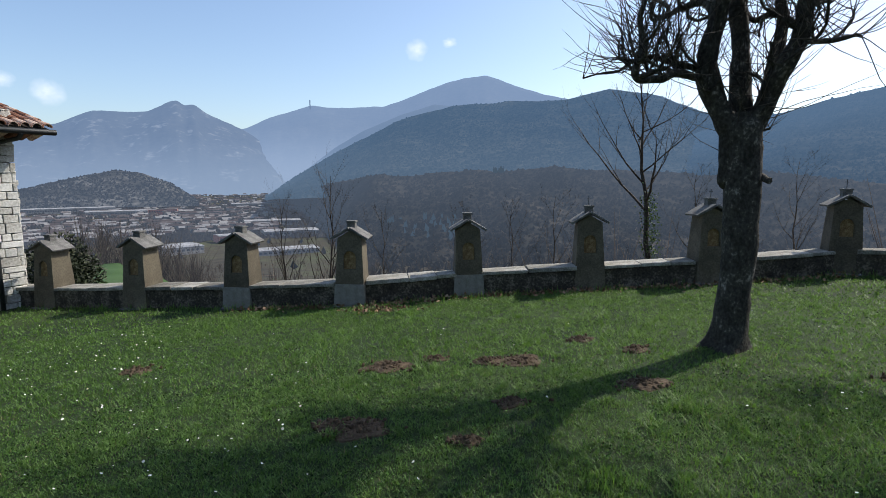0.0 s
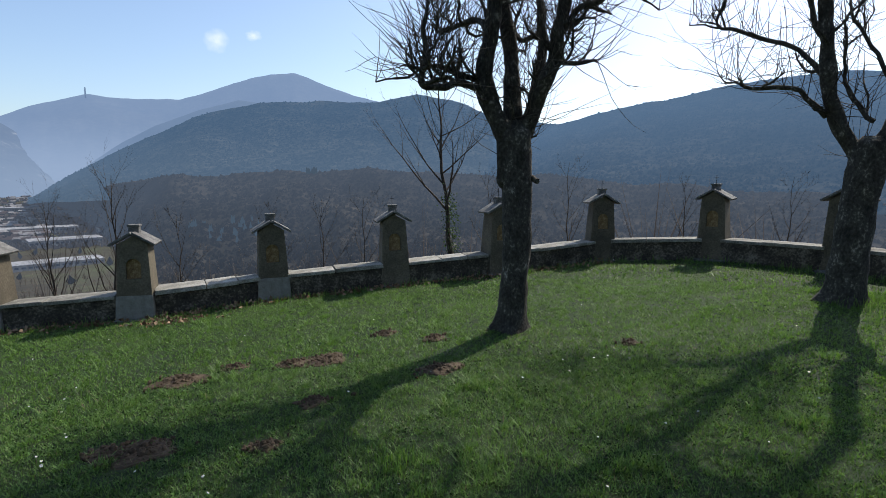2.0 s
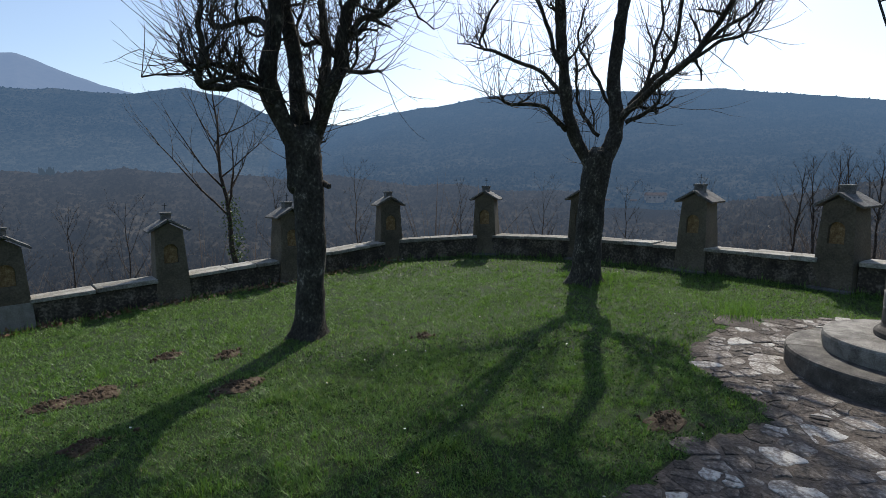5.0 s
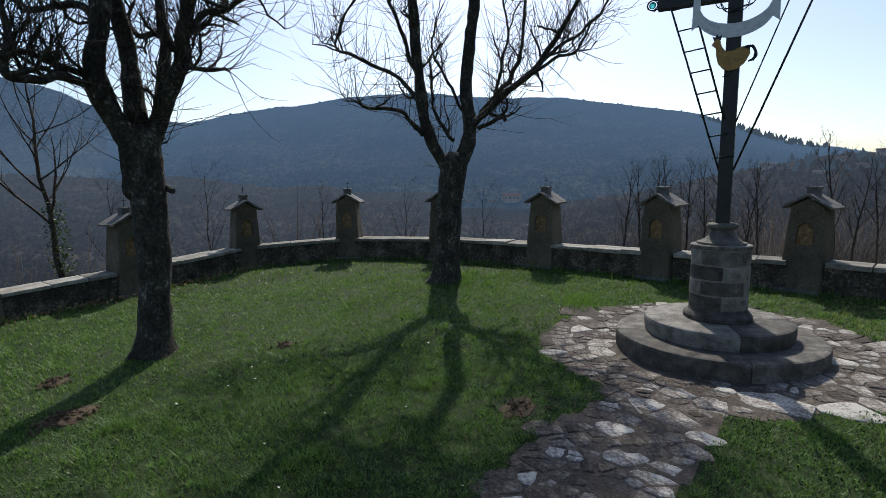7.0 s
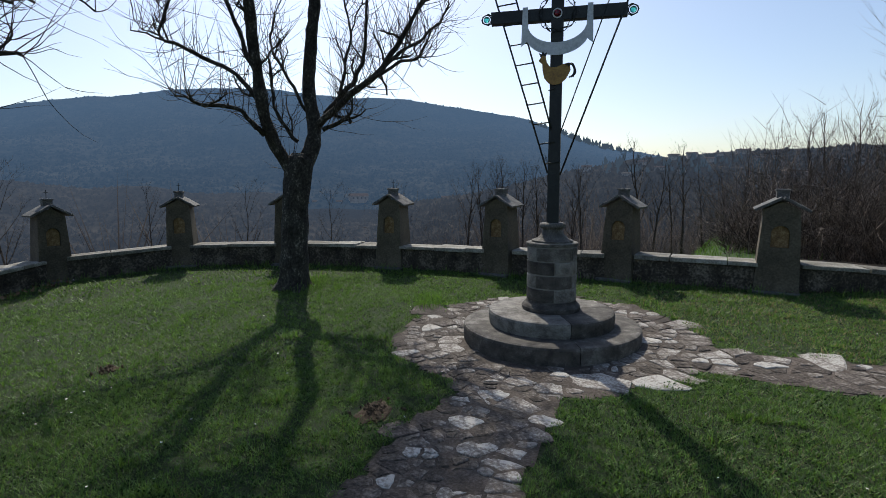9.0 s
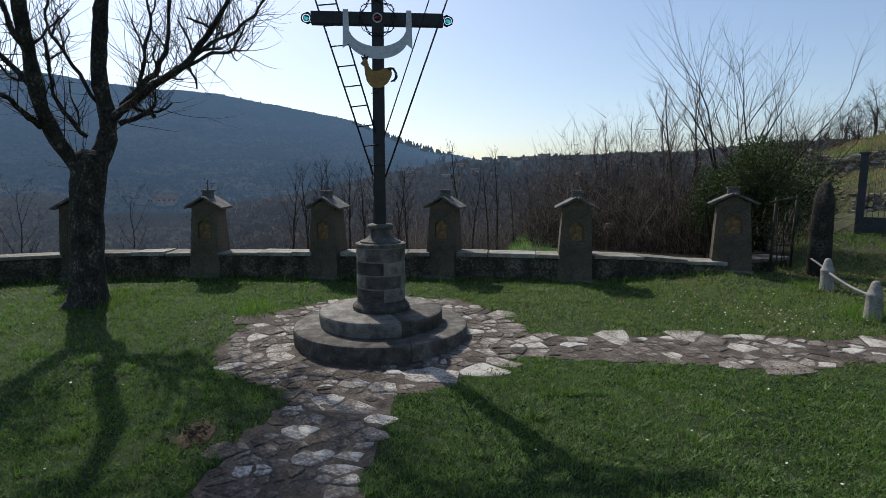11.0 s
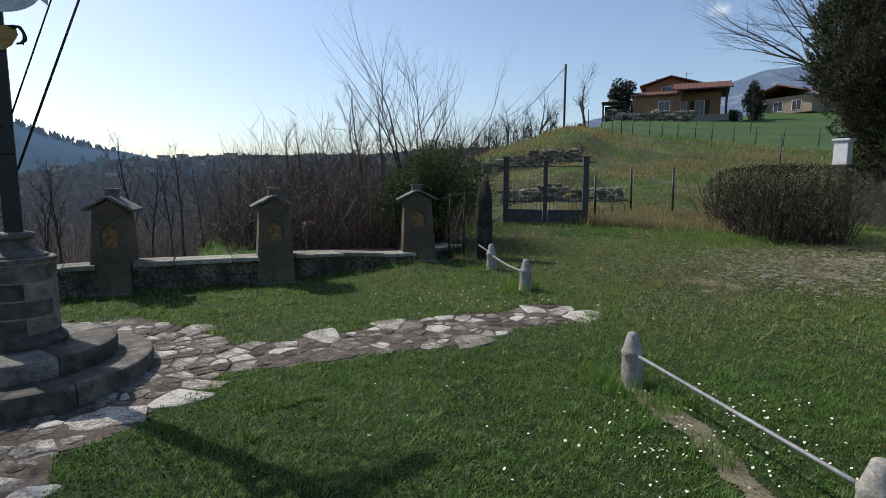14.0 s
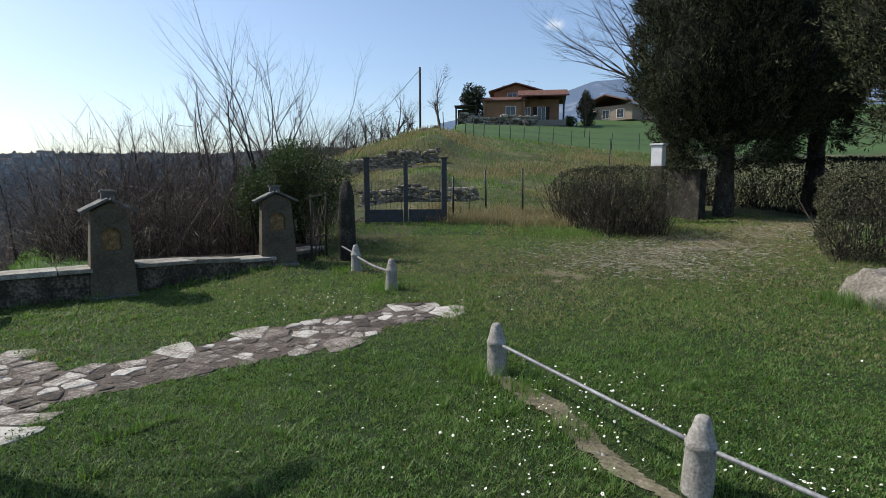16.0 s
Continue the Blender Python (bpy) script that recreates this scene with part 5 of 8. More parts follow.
# rough pole hurdle between the last shrine and the post
hur = thing("pole_hurdle", pose(8.85, -5.75, lawn_z(8.85, -5.75), 0, 0, -55), "low hurdle of thin weathered poles", "fence")
for k, (x0, z0, x1, z1, r) in enumerate(((-0.55, 1.12, 0.42, 1.18, 0.018), (-0.5, 0.42, 0.40, 0.40, 0.016), (-0.30, -0.2, -0.34, 1.2, 0.022), (0.38, -0.2, 0.40, 1.22, 0.022), (-0.42, 0.0, 0.05, 0.95, 0.009),
                                         (-0.28, 0.0, 0.30, 1.0, 0.009), (-0.10, 0.0, -0.25, 1.05, 0.008), (0.05, 0.0, 0.18, 1.0, 0.008), (-0.45, 0.05, -0.15, 0.8, 0.007), (0.2, 0, -0.05, 0.85, 0.008))):
    rod("pole", hur, [(x0, 0.02 * k % 0.05, z0), ((x0 + x1) / 2, 0.02, (z0 + z1) / 2 + 0.01), (x1, 0, z1)], r, M_TWIG, 6)

# iron gate
M_GATE = material("grey_gate_paint", [(0.03, 0.035, 0.04), (0.06, 0.065, 0.07), (0.10, 0.105, 0.11)], 6, 60, rough=0.6, bump=0.1, depth=0.003)
gl, gr = Vector((12.51, -9.78)), Vector((11.06, -11.41))
gm = (gl + gr) / 2
W = (gr - gl).length
gate = thing("iron_gate", pose(gm.x, gm.y, ground_z(gm.x, gm.y) - 0.02, 0, 0, math.degrees(math.atan2(gl.y - gr.y, gl.x - gr.x)) + 180), "double grey iron gate with solid lower panels", "gate")
for x, w, h in ((-W / 2, 0.15, 1.83), (0, 0.12, 1.76), (W / 2, 0.15, 1.83)):
    bm = bmesh.new()
    box(bm, w, w, h, bevel=0.008)
    if x:
        box(bm, w + 0.06, w + 0.06, 0.035, pose(0, 0, h), bevel=0.006)
    part("gate_post", bm, M_GATE, gate, at=pose(x, 0, 0))
for s in (-1, 1):
    lw = W / 2 - 0.15
    leaf = part("gate_leaf", (lambda b: (box(b, lw, 0.03, 0.36, bevel=0.004), b)[1])(bmesh.new()), M_GATE, gate, at=pose(s * W / 4, 0, 0.04))
    for z in (0.58, 1.56):
        rod("gate_rail", leaf, [(-lw / 2, 0, z), (lw / 2, 0, z)], 0.014, M_GATE, 6)
    for k in range(9):
        x = -lw / 2 + lw * (k + 0.5) / 9
        rod("gate_bar", leaf, [(x, 0, 0.36), (x, 0, 1.56)], 0.004, M_GATE, 5)

# fences
def fence(name, pts, h, label, wires=3):
    f = thing(name, Matrix(), label, "fence")
    tops = []
    for i, (x, y) in enumerate(pts):
        z = ground_z(x, y)
        lean = Vector((rt.uniform(-0.06, 0.06), rt.uniform(-0.06, 0.06), 1))
        hh = h * rt.uniform(0.9, 1.1)
        a, b = Vector((x, y, z - 0.2)), Vector((x, y, z)) + lean * hh
        rod("fence_post", f, [a, b], 0.032, M_IRON, 6)
        tops.append((Vector((x, y, z)), lean * hh))
    for k in range(wires):
        t = (k + 1) / (wires + 0.3)
        for (a, la), (b, lb) in zip(tops, tops[1:]):
            rod("wire", f, [a + la * t, (a + la * t + b + lb * t) / 2 - Vector((0, 0, 0.03)), b + lb * t], 0.003, M_IRON, 4)
    return f


fence("wire_fence", [tuple(polar(a, d).xy) for a, d in ((136.9, 16.9), (140.3, 17.4), (144.05, 17.6), (147.9, 18.6), (152.0, 20.0))], 1.36, "wire fence on dark posts up the bank")
fence("wire_fence", [tuple(polar(a, 40.5 + 0.25 * (a - 136)).xy) for a in (136.2, 137.4, 138.4, 139.3, 140.3, 141.9, 143.0, 144.4, 145.9, 147.3, 149.1, 150.9, 153.0, 155.6, 158.6, 162, 166, 170, 174.5)], 1.25, "wire fence on dark posts along the meadow edge")
for a, d, h in ((137.7, 16.9, 0.34), (138.6, 17.1, 0.46), (139.7, 17.2, 0.40)):
    p = polar(a, d)
    tagged(rod("stake", None, [(p.x, p.y, ground_z(p.x, p.y) - 0.1), (p.x + 0.03, p.y, ground_z(p.x, p.y) + h)], 0.018, M_IRON, 6), "short dark stake beside the gate", "stake", "stakes")


# a braced end post above the hedge
p = polar(152.75, 29.0)
br = thing("fence_brace", pose(p.x, p.y, ground_z(p.x, p.y), 0, 0, -62), "dark fence post with two slanting braces", "fence post")
rod("post", br, [(0, 0, -0.3), (0.02, 0, 2.1)], 0.03, M_IRON, 6)
for sx in (-1, 1):
    rod("brace", br, [(sx * 0.52, 0, -0.1), (0, 0, 0.85)], 0.035, M_IRON, 6)


# terrace walls of dry stone
def stone_lump(rnd, bm, sx, sy, sz):
    r = bmesh.ops.create_icosphere(bm, subdivisions=1, radius=0.5)
    for v in r["verts"]:
        c = v.co
        m = max(abs(c.x), abs(c.y), abs(c.z))
        c = c.lerp(c / m * 0.5, 0.6)
        v.co = Vector((c.x * sx, c.y * sy, c.z * sz)) * rnd.uniform(0.86, 1.12)


M_DRYSTONE = material("dry_stone", [(0.07, 0.062, 0.048), (0.18, 0.16, 0.127), (0.36, 0.325, 0.26)], 3, 24, bump=0.5, depth=0.02, per_object=0.35)
LUMPS = []
for k in range(8):
    bm = bmesh.new()
    stone_lump(random.Random(k), bm, 0.36 + 0.02 * k, 0.36, 0.20 + 0.018 * ((k * 3) % 8))
    LUMPS.append(from_bm("stone", bm, M_DRYSTONE))


def dry_wall(name, label, az0, az1, d0, d1, courses, size, skip=0.05, tumble=0.06):
    w = thing(name, Matrix(), label, "wall", kind="structure")
    a, b = polar(az0, d0), polar(az1, d1)
    n = int((b - a).length / (0.29 * size))
    ang = math.degrees(math.atan2(b.y - a.y, b.x - a.x))
    rnd = random.Random(int(az0 * 10))
    for i in range(n):
        p = a.lerp(b, (i + 0.5) / n)
        g = ground_z(p.x, p.y) - 0.25
        k = courses * (1.0 + 0.45 * noise.noise(Vector((i * 0.11, az0, 0))))
        for c in range(int(k)):
            if rnd.random() < skip:
                continue
            o = new("stone", LUMPS[rnd.randint(0, 7)])
            o.parent = w
            q = p + (b - a).normalized() * rnd.uniform(-0.08, 0.08) + Vector((rnd.uniform(-tumble, tumble), rnd.uniform(-tumble, tumble), 0))
            o.matrix_basis = pose(q.x, q.y, g + (c + 0.5) * 0.2 * size, rnd.uniform(-12, 12), rnd.uniform(-12, 12), ang + rnd.uniform(-15, 15)) @ Matrix.Scale(size * rnd.uniform(0.85, 1.2), 4)
    return w


dry_wall("terrace_wall", "tumbled dry-stone terrace wall behind the gate", 127.4, 139.3, 19.75, 19.5, 7, 0.5, 0.03, 0.05)
dry_wall("terrace_wall", "grey dry-stone terrace wall higher on the bank", 123.5, 135.6, 30.4, 29.9, 10, 0.62, 0.03, 0.07)
dry_wall("terrace_wall", "overgrown stone edge at the top of the bank", 131.0, 135.5, 39.5, 39.8, 3, 1.0, 0.3)

# the pole with its stay
p = polar(133.8, 45)
g = ground_z(p.x, p.y)
up = thing("utility_pole", pose(p.x, p.y, g), "dark wooden utility pole with a stay wire", "utility pole")
rod("mast", up, [(0, 0, -0.5), (0, 0, 5.3)], 0.085, M_TWIG, 10)
rod("stay_wire", up, [(0, 0, 5.1), (0.9, 2.2, 2.5), (1.8, 4.4, 0.2)], 0.018, M_IRON, 4)


# ---- houses on the meadow ----
M_OCHRE = material("ochre_render", [(0.19, 0.10, 0.055), (0.28, 0.155, 0.085), (0.34, 0.20, 0.115)], 0.6, 8, bump=0.1)
M_TILE = material("clay_tiles", [(0.085, 0.038, 0.028), (0.15, 0.070, 0.050), (0.21, 0.115, 0.085)], 2.5, 18, bump=0.3, island=0.4)
M_CREAM = material("cream_render", [(0.20, 0.15, 0.11), (0.28, 0.22, 0.165), (0.34, 0.28, 0.22)], 0.5, 8, bump=0.1)
M_DARKWOOD = material("dark_shutter", [(0.02, 0.018, 0.015), (0.045, 0.04, 0.03), (0.07, 0.06, 0.05)], 3, 30, bump=0.1)
M_PANE = material("window_glass", [(0.03, 0.04, 0.05), (0.05, 0.06, 0.07), (0.07, 0.08, 0.09)], 1, 5, rough=0.1, bump=0, spec=0.6)
M_FRAME = material("white_frame", [(0.55, 0.55, 0.54), (0.68, 0.68, 0.67), (0.75, 0.75, 0.74)], 3, 30, bump=0.05)


def gable_roof(bm, x0, x1, y0, y1, z, rise, over=0.7, thick=0.18, axis="x"):
    """Two tiled slopes with their ridge along x or y, each one ribbed sheet."""
    x0, x1, y0, y1 = x0 - over, x1 + over, y0 - over, y1 + over
    n = 44
    for s in (-1, 1):
        rows = []
        for k in range(n + 1):
            rib = 0.05 if k % 2 else 0.0
            if axis == "x":
                u = x0 + (x1 - x0) * k / n
                q = [(u, y1 if s > 0 else y0, z), (u, (y0 + y1) / 2, z + rise)]
            else:
                u = y0 + (y1 - y0) * k / n
                q = [(x1 if s > 0 else x0, u, z), ((x0 + x1) / 2, u, z + rise)]
            rows.append([bm.verts.new((p[0], p[1], p[2] + h)) for h in (0.0, thick + rib) for p in q])
        for a, b in zip(rows, rows[1:]):
            for i, j in ((0, 1), (1, 3), (3, 2), (2, 0)):
                bm.faces.new((a[i], a[j], b[j], b[i]))
        for e in (rows[0], rows[-1]):
            bm.faces.new((e[0], e[1], e[3], e[2]))
    bmesh.ops.recalc_face_normals(bm, faces=bm.faces)


def window(parent, x, y, z, w, h, shutters=True, name="window"):
    bm = bmesh.new()
    box(bm, w + 0.16, 0.10, h + 0.16, pose(0, 0, -0.08), bevel=0.01)
    o = part(name, bm, M_FRAME, parent, at=pose(x, y, z))
    bm = bmesh.new()
    for s in (-1, 1):
        box(bm, w / 2 - 0.05, 0.04, h, pose(s * w / 4, -0.045, 0), bevel=0.004)
    part("pane", bm, M_PANE, o)
    if shutters:
        for s in (-1, 1):
            bm = bmesh.new()
            box(bm, w * 0.5, 0.06, h + 0.1, pose(s * (w * 0.75 + 0.1), -0.06, -0.05), bevel=0.01)
            part("shutter", bm, M_DARKWOOD, o)
    return o


hl, hr = Vector((57.6, -69.5)), Vector((46.6, -77.3))
hm = (hl + hr) / 2
HOUSE = pose(hm.x, hm.y, ground_z(hm.x, hm.y) - 0.1, 0, 0, math.degrees(math.atan2(hl.y - hr.y, hl.x - hr.x)) + 180)
hs = thing("house", HOUSE, "ochre country house with clay tile roofs and a covered porch", "house")
# x to the right as seen from the lawn, y away from it
bm = bmesh.new()
box(bm, 6.6, 7.0, 3.9, pose(-3.4, 3.5, 0), bevel=0.02)
part("wall", bm, M_OCHRE, hs)
bm = bmesh.new()
box(bm, 6.1, 6.0, 4.3, pose(2.35, 5.0, 0), bevel=0.02)
part("wall", bm, M_OCHRE, hs)
bm = bmesh.new()
box(bm, 7.4, 6.0, 6.2, pose(-1.6, 9.0, 0), bevel=0.02)
v = [bm.verts.new(q) for q in ((-5.3, 6.0, 6.2), (2.1, 6.0, 6.2), (-1.6, 6.0, 7.45))]
bm.faces.new(v)
part("wall", bm, M_OCHRE, hs)
for (x0, x1, y0, y1, z, rise, ax, ov) in ((-6.7, -0.1, 0.0, 7.0, 3.85, 1.0, "x", 0.5), (-0.6, 6.2, -0.2, 8.0, 4.4, 1.5, "x", 0.6), (-5.3, 2.1, 6.0, 12.0, 6.15, 1.35, "y", 0.9)):
    bm = bmesh.new()
    gable_roof(bm, x0, x1, y0, y1, z, rise, ov, 0.16, ax)
    part("roof", bm, M_TILE, hs)
for x in (-6.5, -0.2, 6.0):
    bm = bmesh.new()
    box(bm, 0.28, 0.28, 3.95 if x < -1 else 4.42, pose(x, -0.1, 0), bevel=0.02)
    part("porch_post", bm, M_OCHRE if x < 5 else M_DARKWOOD, hs)
bm = bmesh.new()
box(bm, 7.0, 3.0, 0.95, pose(2.9, 1.25, -0.15), bevel=0.02)
part("plinth", bm, M_MORTAR, hs)
for x, y, z, w, h, sh in ((-2.3, -0.02, 1.7, 1.5, 1.3, False), (2.6, 1.98, 0.85, 1.2, 2.2, True), (0.4, 1.98, 1.1, 0.8, 1.9, False), (-2.2, 5.98, 5.25, 1.5, 0.75, False)):
    window(hs, x, y, z, w, h, sh)
bm = bmesh.new()
box(bm, 0.5, 0.5, 1.0, pose(-3.6, 8.0, 6.5), bevel=0.02)
box(bm, 0.7, 0.7, 0.12, pose(-3.6, 8.0, 7.5), bevel=0.02)
part("chimney", bm, M_OCHRE, hs)
ae = rod("aerial", hs, [(0.6, 8.5, 6.6), (0.6, 8.5, 8.6)], 0.03, M_IRON, 5)
rod("aerial_bar", ae, [(-0.3, 8.5, 8.5), (1.5, 8.5, 8.3)], 0.02, M_IRON, 4)
# rock wall below the house
dry_wall("garden_wall", "pale rough stone wall below the house", 138.0, 146.0, 83, 86, 4, 2.2, 0.1, 0.3)

p = Vector((50.5, -98.0))
h2 = thing("house", pose(p.x, p.y, ground_z(p.x, p.y) - 0.2, 0, 0, 27 + 180 - 30), "beige house with a low tiled gable roof and an awning", "house")
bm = bmesh.new()
box(bm, 10.0, 8.0, 2.8, pose(0, 4, 0), bevel=0.02)
part("wall", bm, M_CREAM, h2)
bm = bmesh.new()
gable_roof(bm, -5, 5, 0, 8, 2.75, 1.9, 1.3, 0.2, "y")
part("roof", bm, M_TILE, h2)
for x in (-3.2, -0.4, 2.6):
    window(h2, x, -0.02, 0.5, 1.4, 1.5, False)
bm = bmesh.new()
box(bm, 2.4, 1.6, 0.05, pose(-3.4, -0.75, 1.95, 38, 0, 0), bevel=0.01)
part("awning", bm, material("awning_cloth", [(0.40, 0.25, 0.20), (0.52, 0.36, 0.29), (0.60, 0.45, 0.38)], 1.5, 30, rough=0.8, bump=0.1), h2, "faded pink cloth awning")

# open shed with a flat roof, and the evergreens by the houses
p = polar(138.6, 84)
sh = thing("garden_shed", pose(p.x, p.y, ground_z(p.x, p.y) - 0.2, 0, 0, -140), "dark open garden shed with a flat roof", "shed")
bm = bmesh.new()
box(bm, 3.4, 2.6, 0.18, pose(0, 0, 2.4), bevel=0.02)
part("roof", bm, M_DARKWOOD, sh)
bm = bmesh.new()
box(bm, 2.6, 0.12, 2.2, pose(0, 1.0, 0), bevel=0.02)
part("back_wall", bm, M_DARKWOOD, sh)
for x in (-1.5, 1.5):
    for y in (-1.1, 1.1):
        bm = bmesh.new()
        box(bm, 0.16, 0.16, 2.42, pose(x, y, 0), bevel=0.01)
        part("post", bm, M_DARKWOOD, sh)
bush("evergreen_tree", 139.5, 92, 3.2, (2.6, 2.4, 2.7), 5000, 0.34, "round dark evergreen tree beside the house", "tree", 74, M_FIRLEAF)
bush("conifer", 150.7, 96, 2.6, (1.5, 1.4, 2.9), 4200, 0.30, "small dark conifer between the houses", "tree", 75, M_FIRLEAF)
bush("evergreen_bush", 149.2, 92, 0.8, (1.3, 1.2, 1.0), 1600, 0.22, "low garden bush beside the porch", "bush", 76)


# ---- hedges, cypresses, rock ----
M_HEDGE = material("clipped_hedge", [(0.020, 0.024, 0.010), (0.052, 0.054, 0.024), (0.115, 0.110, 0.056)], 3, 25, rough=0.7, bump=0, island=0.5)
# hedge leaves with the cypresses' shade put into the colour
M_SHADEHEDGE = material("shaded_hedge", [(0.004, 0.005, 0.003), (0.011, 0.013, 0.007), (0.032, 0.028, 0.016)], 3, 25, rough=0.7, bump=0, island=0.5)
M_HEDGETWIG = material("hedge_twigs", [(0.020, 0.015, 0.011), (0.045, 0.035, 0.026), (0.09, 0.072, 0.055)], 3, 40, bump=0, island=0.3)


def hedge(p, size, turn, n, label, seed, leaf=0.045, mat=None, bare=0.0):
    """A clipped hedge: twigs inside, small leaves on a rounded block."""
    x, y = p
    t = thing("hedge", pose(x, y, ground_z(x, y), 0, 0, turn), label, "hedge", "clipped hedges")
    g = np.random.default_rng(seed)
    sx, sy, sz = size
    u = g.uniform(-1, 1, (n, 3))
    # push outwards to the faces of a rounded block
    k = np.argmax(np.abs(u) * np.array([1, 1, 0.95]), axis=1)
    w = u.copy()
    w[np.arange(n), k] = np.sign(w[np.arange(n), k]) * (1 - g.exponential(0.07, n))
    w = np.sign(w) * np.abs(w) ** 1.0
    rr = np.linalg.norm(w, axis=1, keepdims=True)
    w = w * np.minimum(1.0, 1.28 / rr)
    bumpy = 1 + 0.16 * (vnoise(w[:, 0] * sx + w[:, 2] * 2, w[:, 1] * sy - w[:, 2], 2.2, seed) - 0.5)
    pts = w * np.array([sx / 2, sy / 2, sz / 2]) * bumpy[:, None] + np.array([0, 0, sz / 2])
    pts[:, 2] = np.maximum(pts[:, 2], 0.02)
    keep = g.random(n) < 1 - bare * np.clip(1.25 - pts[:, 2] / (0.62 * sz), 0, 1)
    pts, w = pts[keep], w[keep]
    many("leaves", leaf_quads(pts, leaf, leaf * 0.6, 0.3, unit(w) * 0.5), 4, mat or M_HEDGE, t)
    V, F = [], []
    rnd = random.Random(seed)
    for _ in range(int((55 + 130 * bare) * sx)):
        q = Vector((rnd.uniform(-0.42, 0.42) * sx, rnd.uniform(-0.4, 0.4) * sy, -0.1))
        tube(V, F, kinked(rnd, q, Vector((rnd.uniform(-0.5, 0.5), rnd.uniform(-0.5, 0.5), 1)), sz * rnd.uniform(0.75, 1.14), 5, 0.25, 0.05), [0.012, 0.011, 0.009, 0.007, 0.005, 0.002], 4, False)
    o = raw("bare_growth", V, F, M_HEDGETWIG, t)
    o["kind"] = "stuff"
    return t


hedge((7.4, -14.0), (4.7, 2.1, 1.66), -40, 30000, "brown-green hedge with bare twigs beside the track", 81, 0.042, None, 0.75)
hedge((0.95, -12.4), (2.6, 2.0, 1.62), 10, 32000, "clipped rounded green-brown hedge behind the rock", 82, 0.036)
hedge((2.9, -22.4), (11.0, 1.5, 1.85), 14, 34000, "long dark hedge with the shade of the cypresses in its leaf colour", 83, 0.07, M_SHADEHEDGE)

M_CYPRESS = material("cypress_sprays", [(0.010, 0.014, 0.007), (0.044, 0.054, 0.026), (0.125, 0.130, 0.068)], 1.2, 16, rough=0.8, bump=0, spec=0.15, island=0.6)
# near-black, so the core shows as shade between the sprays
M_CROWNSHADE = material("cypress_crown_shade", [(0.004, 0.005, 0.003), (0.010, 0.011, 0.006), (0.022, 0.022, 0.012)], 3, 22, bump=0.8, depth=0.1)


def cypress(x, y, h, r, clear, plumes, seed, label, trunk=0.28, size=0.09):
    """A trunk, an added core coloured as the crown's inner shade, and upright plumes of small sprays whose hem hangs
    unevenly.
    """
    t = thing("cypress", pose(x, y, ground_z(x, y)), label, "tree", "cypresses")
    V, F = [], []
    tube(V, F, [Vector((0.02 * math.sin(k), 0.02 * math.cos(2 * k), h * 0.95 * k / 8 - 0.2)) for k in range(9)], [trunk * (1.25 if k == 0 else 1) * (1 - 0.1 * k) for k in range(9)], 14)
    raw("trunk", V, F, M_BARK, t, smooth=True)
    g = np.random.default_rng(seed)

    def hem(a):
        return clear + 1.1 * (vnoise(np.cos(a) * 3 + 9, np.sin(a) * 3 + 9, 1.0, seed) - 0.5)

    def girth(a, z):
        c = hem(a)
        low = np.clip(0.40 + 0.60 * ((z - c) / 2.3) ** 0.8, 0.0, 1.0)
        top = np.clip(1.22 - (z - c) / (h - c), 0, 1) ** 0.5
        lump = 0.80 + 0.24 * vnoise(a * r * 0.9 + 30, z * 0.55, 1.0, seed + 1) + 0.12 * vnoise(a * r * 2.4 + 30, z * 1.3, 1.0, seed + 2)
        return r * low * top * lump

    n = plumes
    a = g.uniform(0, 2 * math.pi, n)
    c = hem(a)
    z = c + np.where(g.random(n) < 0.78, g.random(n) ** 1.15 * min(8.0, h - clear - 0.5), g.random(n) * (h - clear - 0.5))
    R = girth(a, np.maximum(z, c + 0.01)) * g.uniform(0.80, 1.02, n)
    root = np.stack([np.cos(a) * R, np.sin(a) * R, z], 1)
    axis = unit(np.stack([np.cos(a) * 0.55, np.sin(a) * 0.55, np.full(n, 0.75)], 1) + g.normal(size=(n, 3)) * 0.30)
    # the lowest plumes hang
    axis[:, 2] -= np.where(z - c < 0.5, g.uniform(0.2, 1.3, n), 0)
    axis = unit(axis)
    L = g.uniform(0.28, 0.62, n)
    k = 46
    s1 = g.random((n, k, 1)) ** 0.8
    off = g.normal(size=(n, k, 3)) * (0.062 * (1.05 - s1))
    pts = (root[:, None] + axis[:, None] * L[:, None, None] * s1 + off).reshape(-1, 3)
    out = (axis[:, None] * 1.5 + unit(off) * 0.6).reshape(-1, 3)
    many("crown", leaf_quads(pts, size * 1.2, size * 0.24, 0.2, out), 4, M_CYPRESS, t)
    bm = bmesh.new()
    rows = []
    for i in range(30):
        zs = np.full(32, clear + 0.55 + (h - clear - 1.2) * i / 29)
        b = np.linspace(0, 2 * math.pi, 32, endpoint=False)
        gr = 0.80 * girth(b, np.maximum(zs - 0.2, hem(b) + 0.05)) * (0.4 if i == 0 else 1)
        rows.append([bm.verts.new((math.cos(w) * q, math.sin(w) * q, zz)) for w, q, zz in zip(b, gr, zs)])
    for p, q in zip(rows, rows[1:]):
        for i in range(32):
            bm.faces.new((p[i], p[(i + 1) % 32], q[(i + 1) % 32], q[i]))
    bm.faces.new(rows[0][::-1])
    part("inner_growth", bm, M_CROWNSHADE, t)
    return t


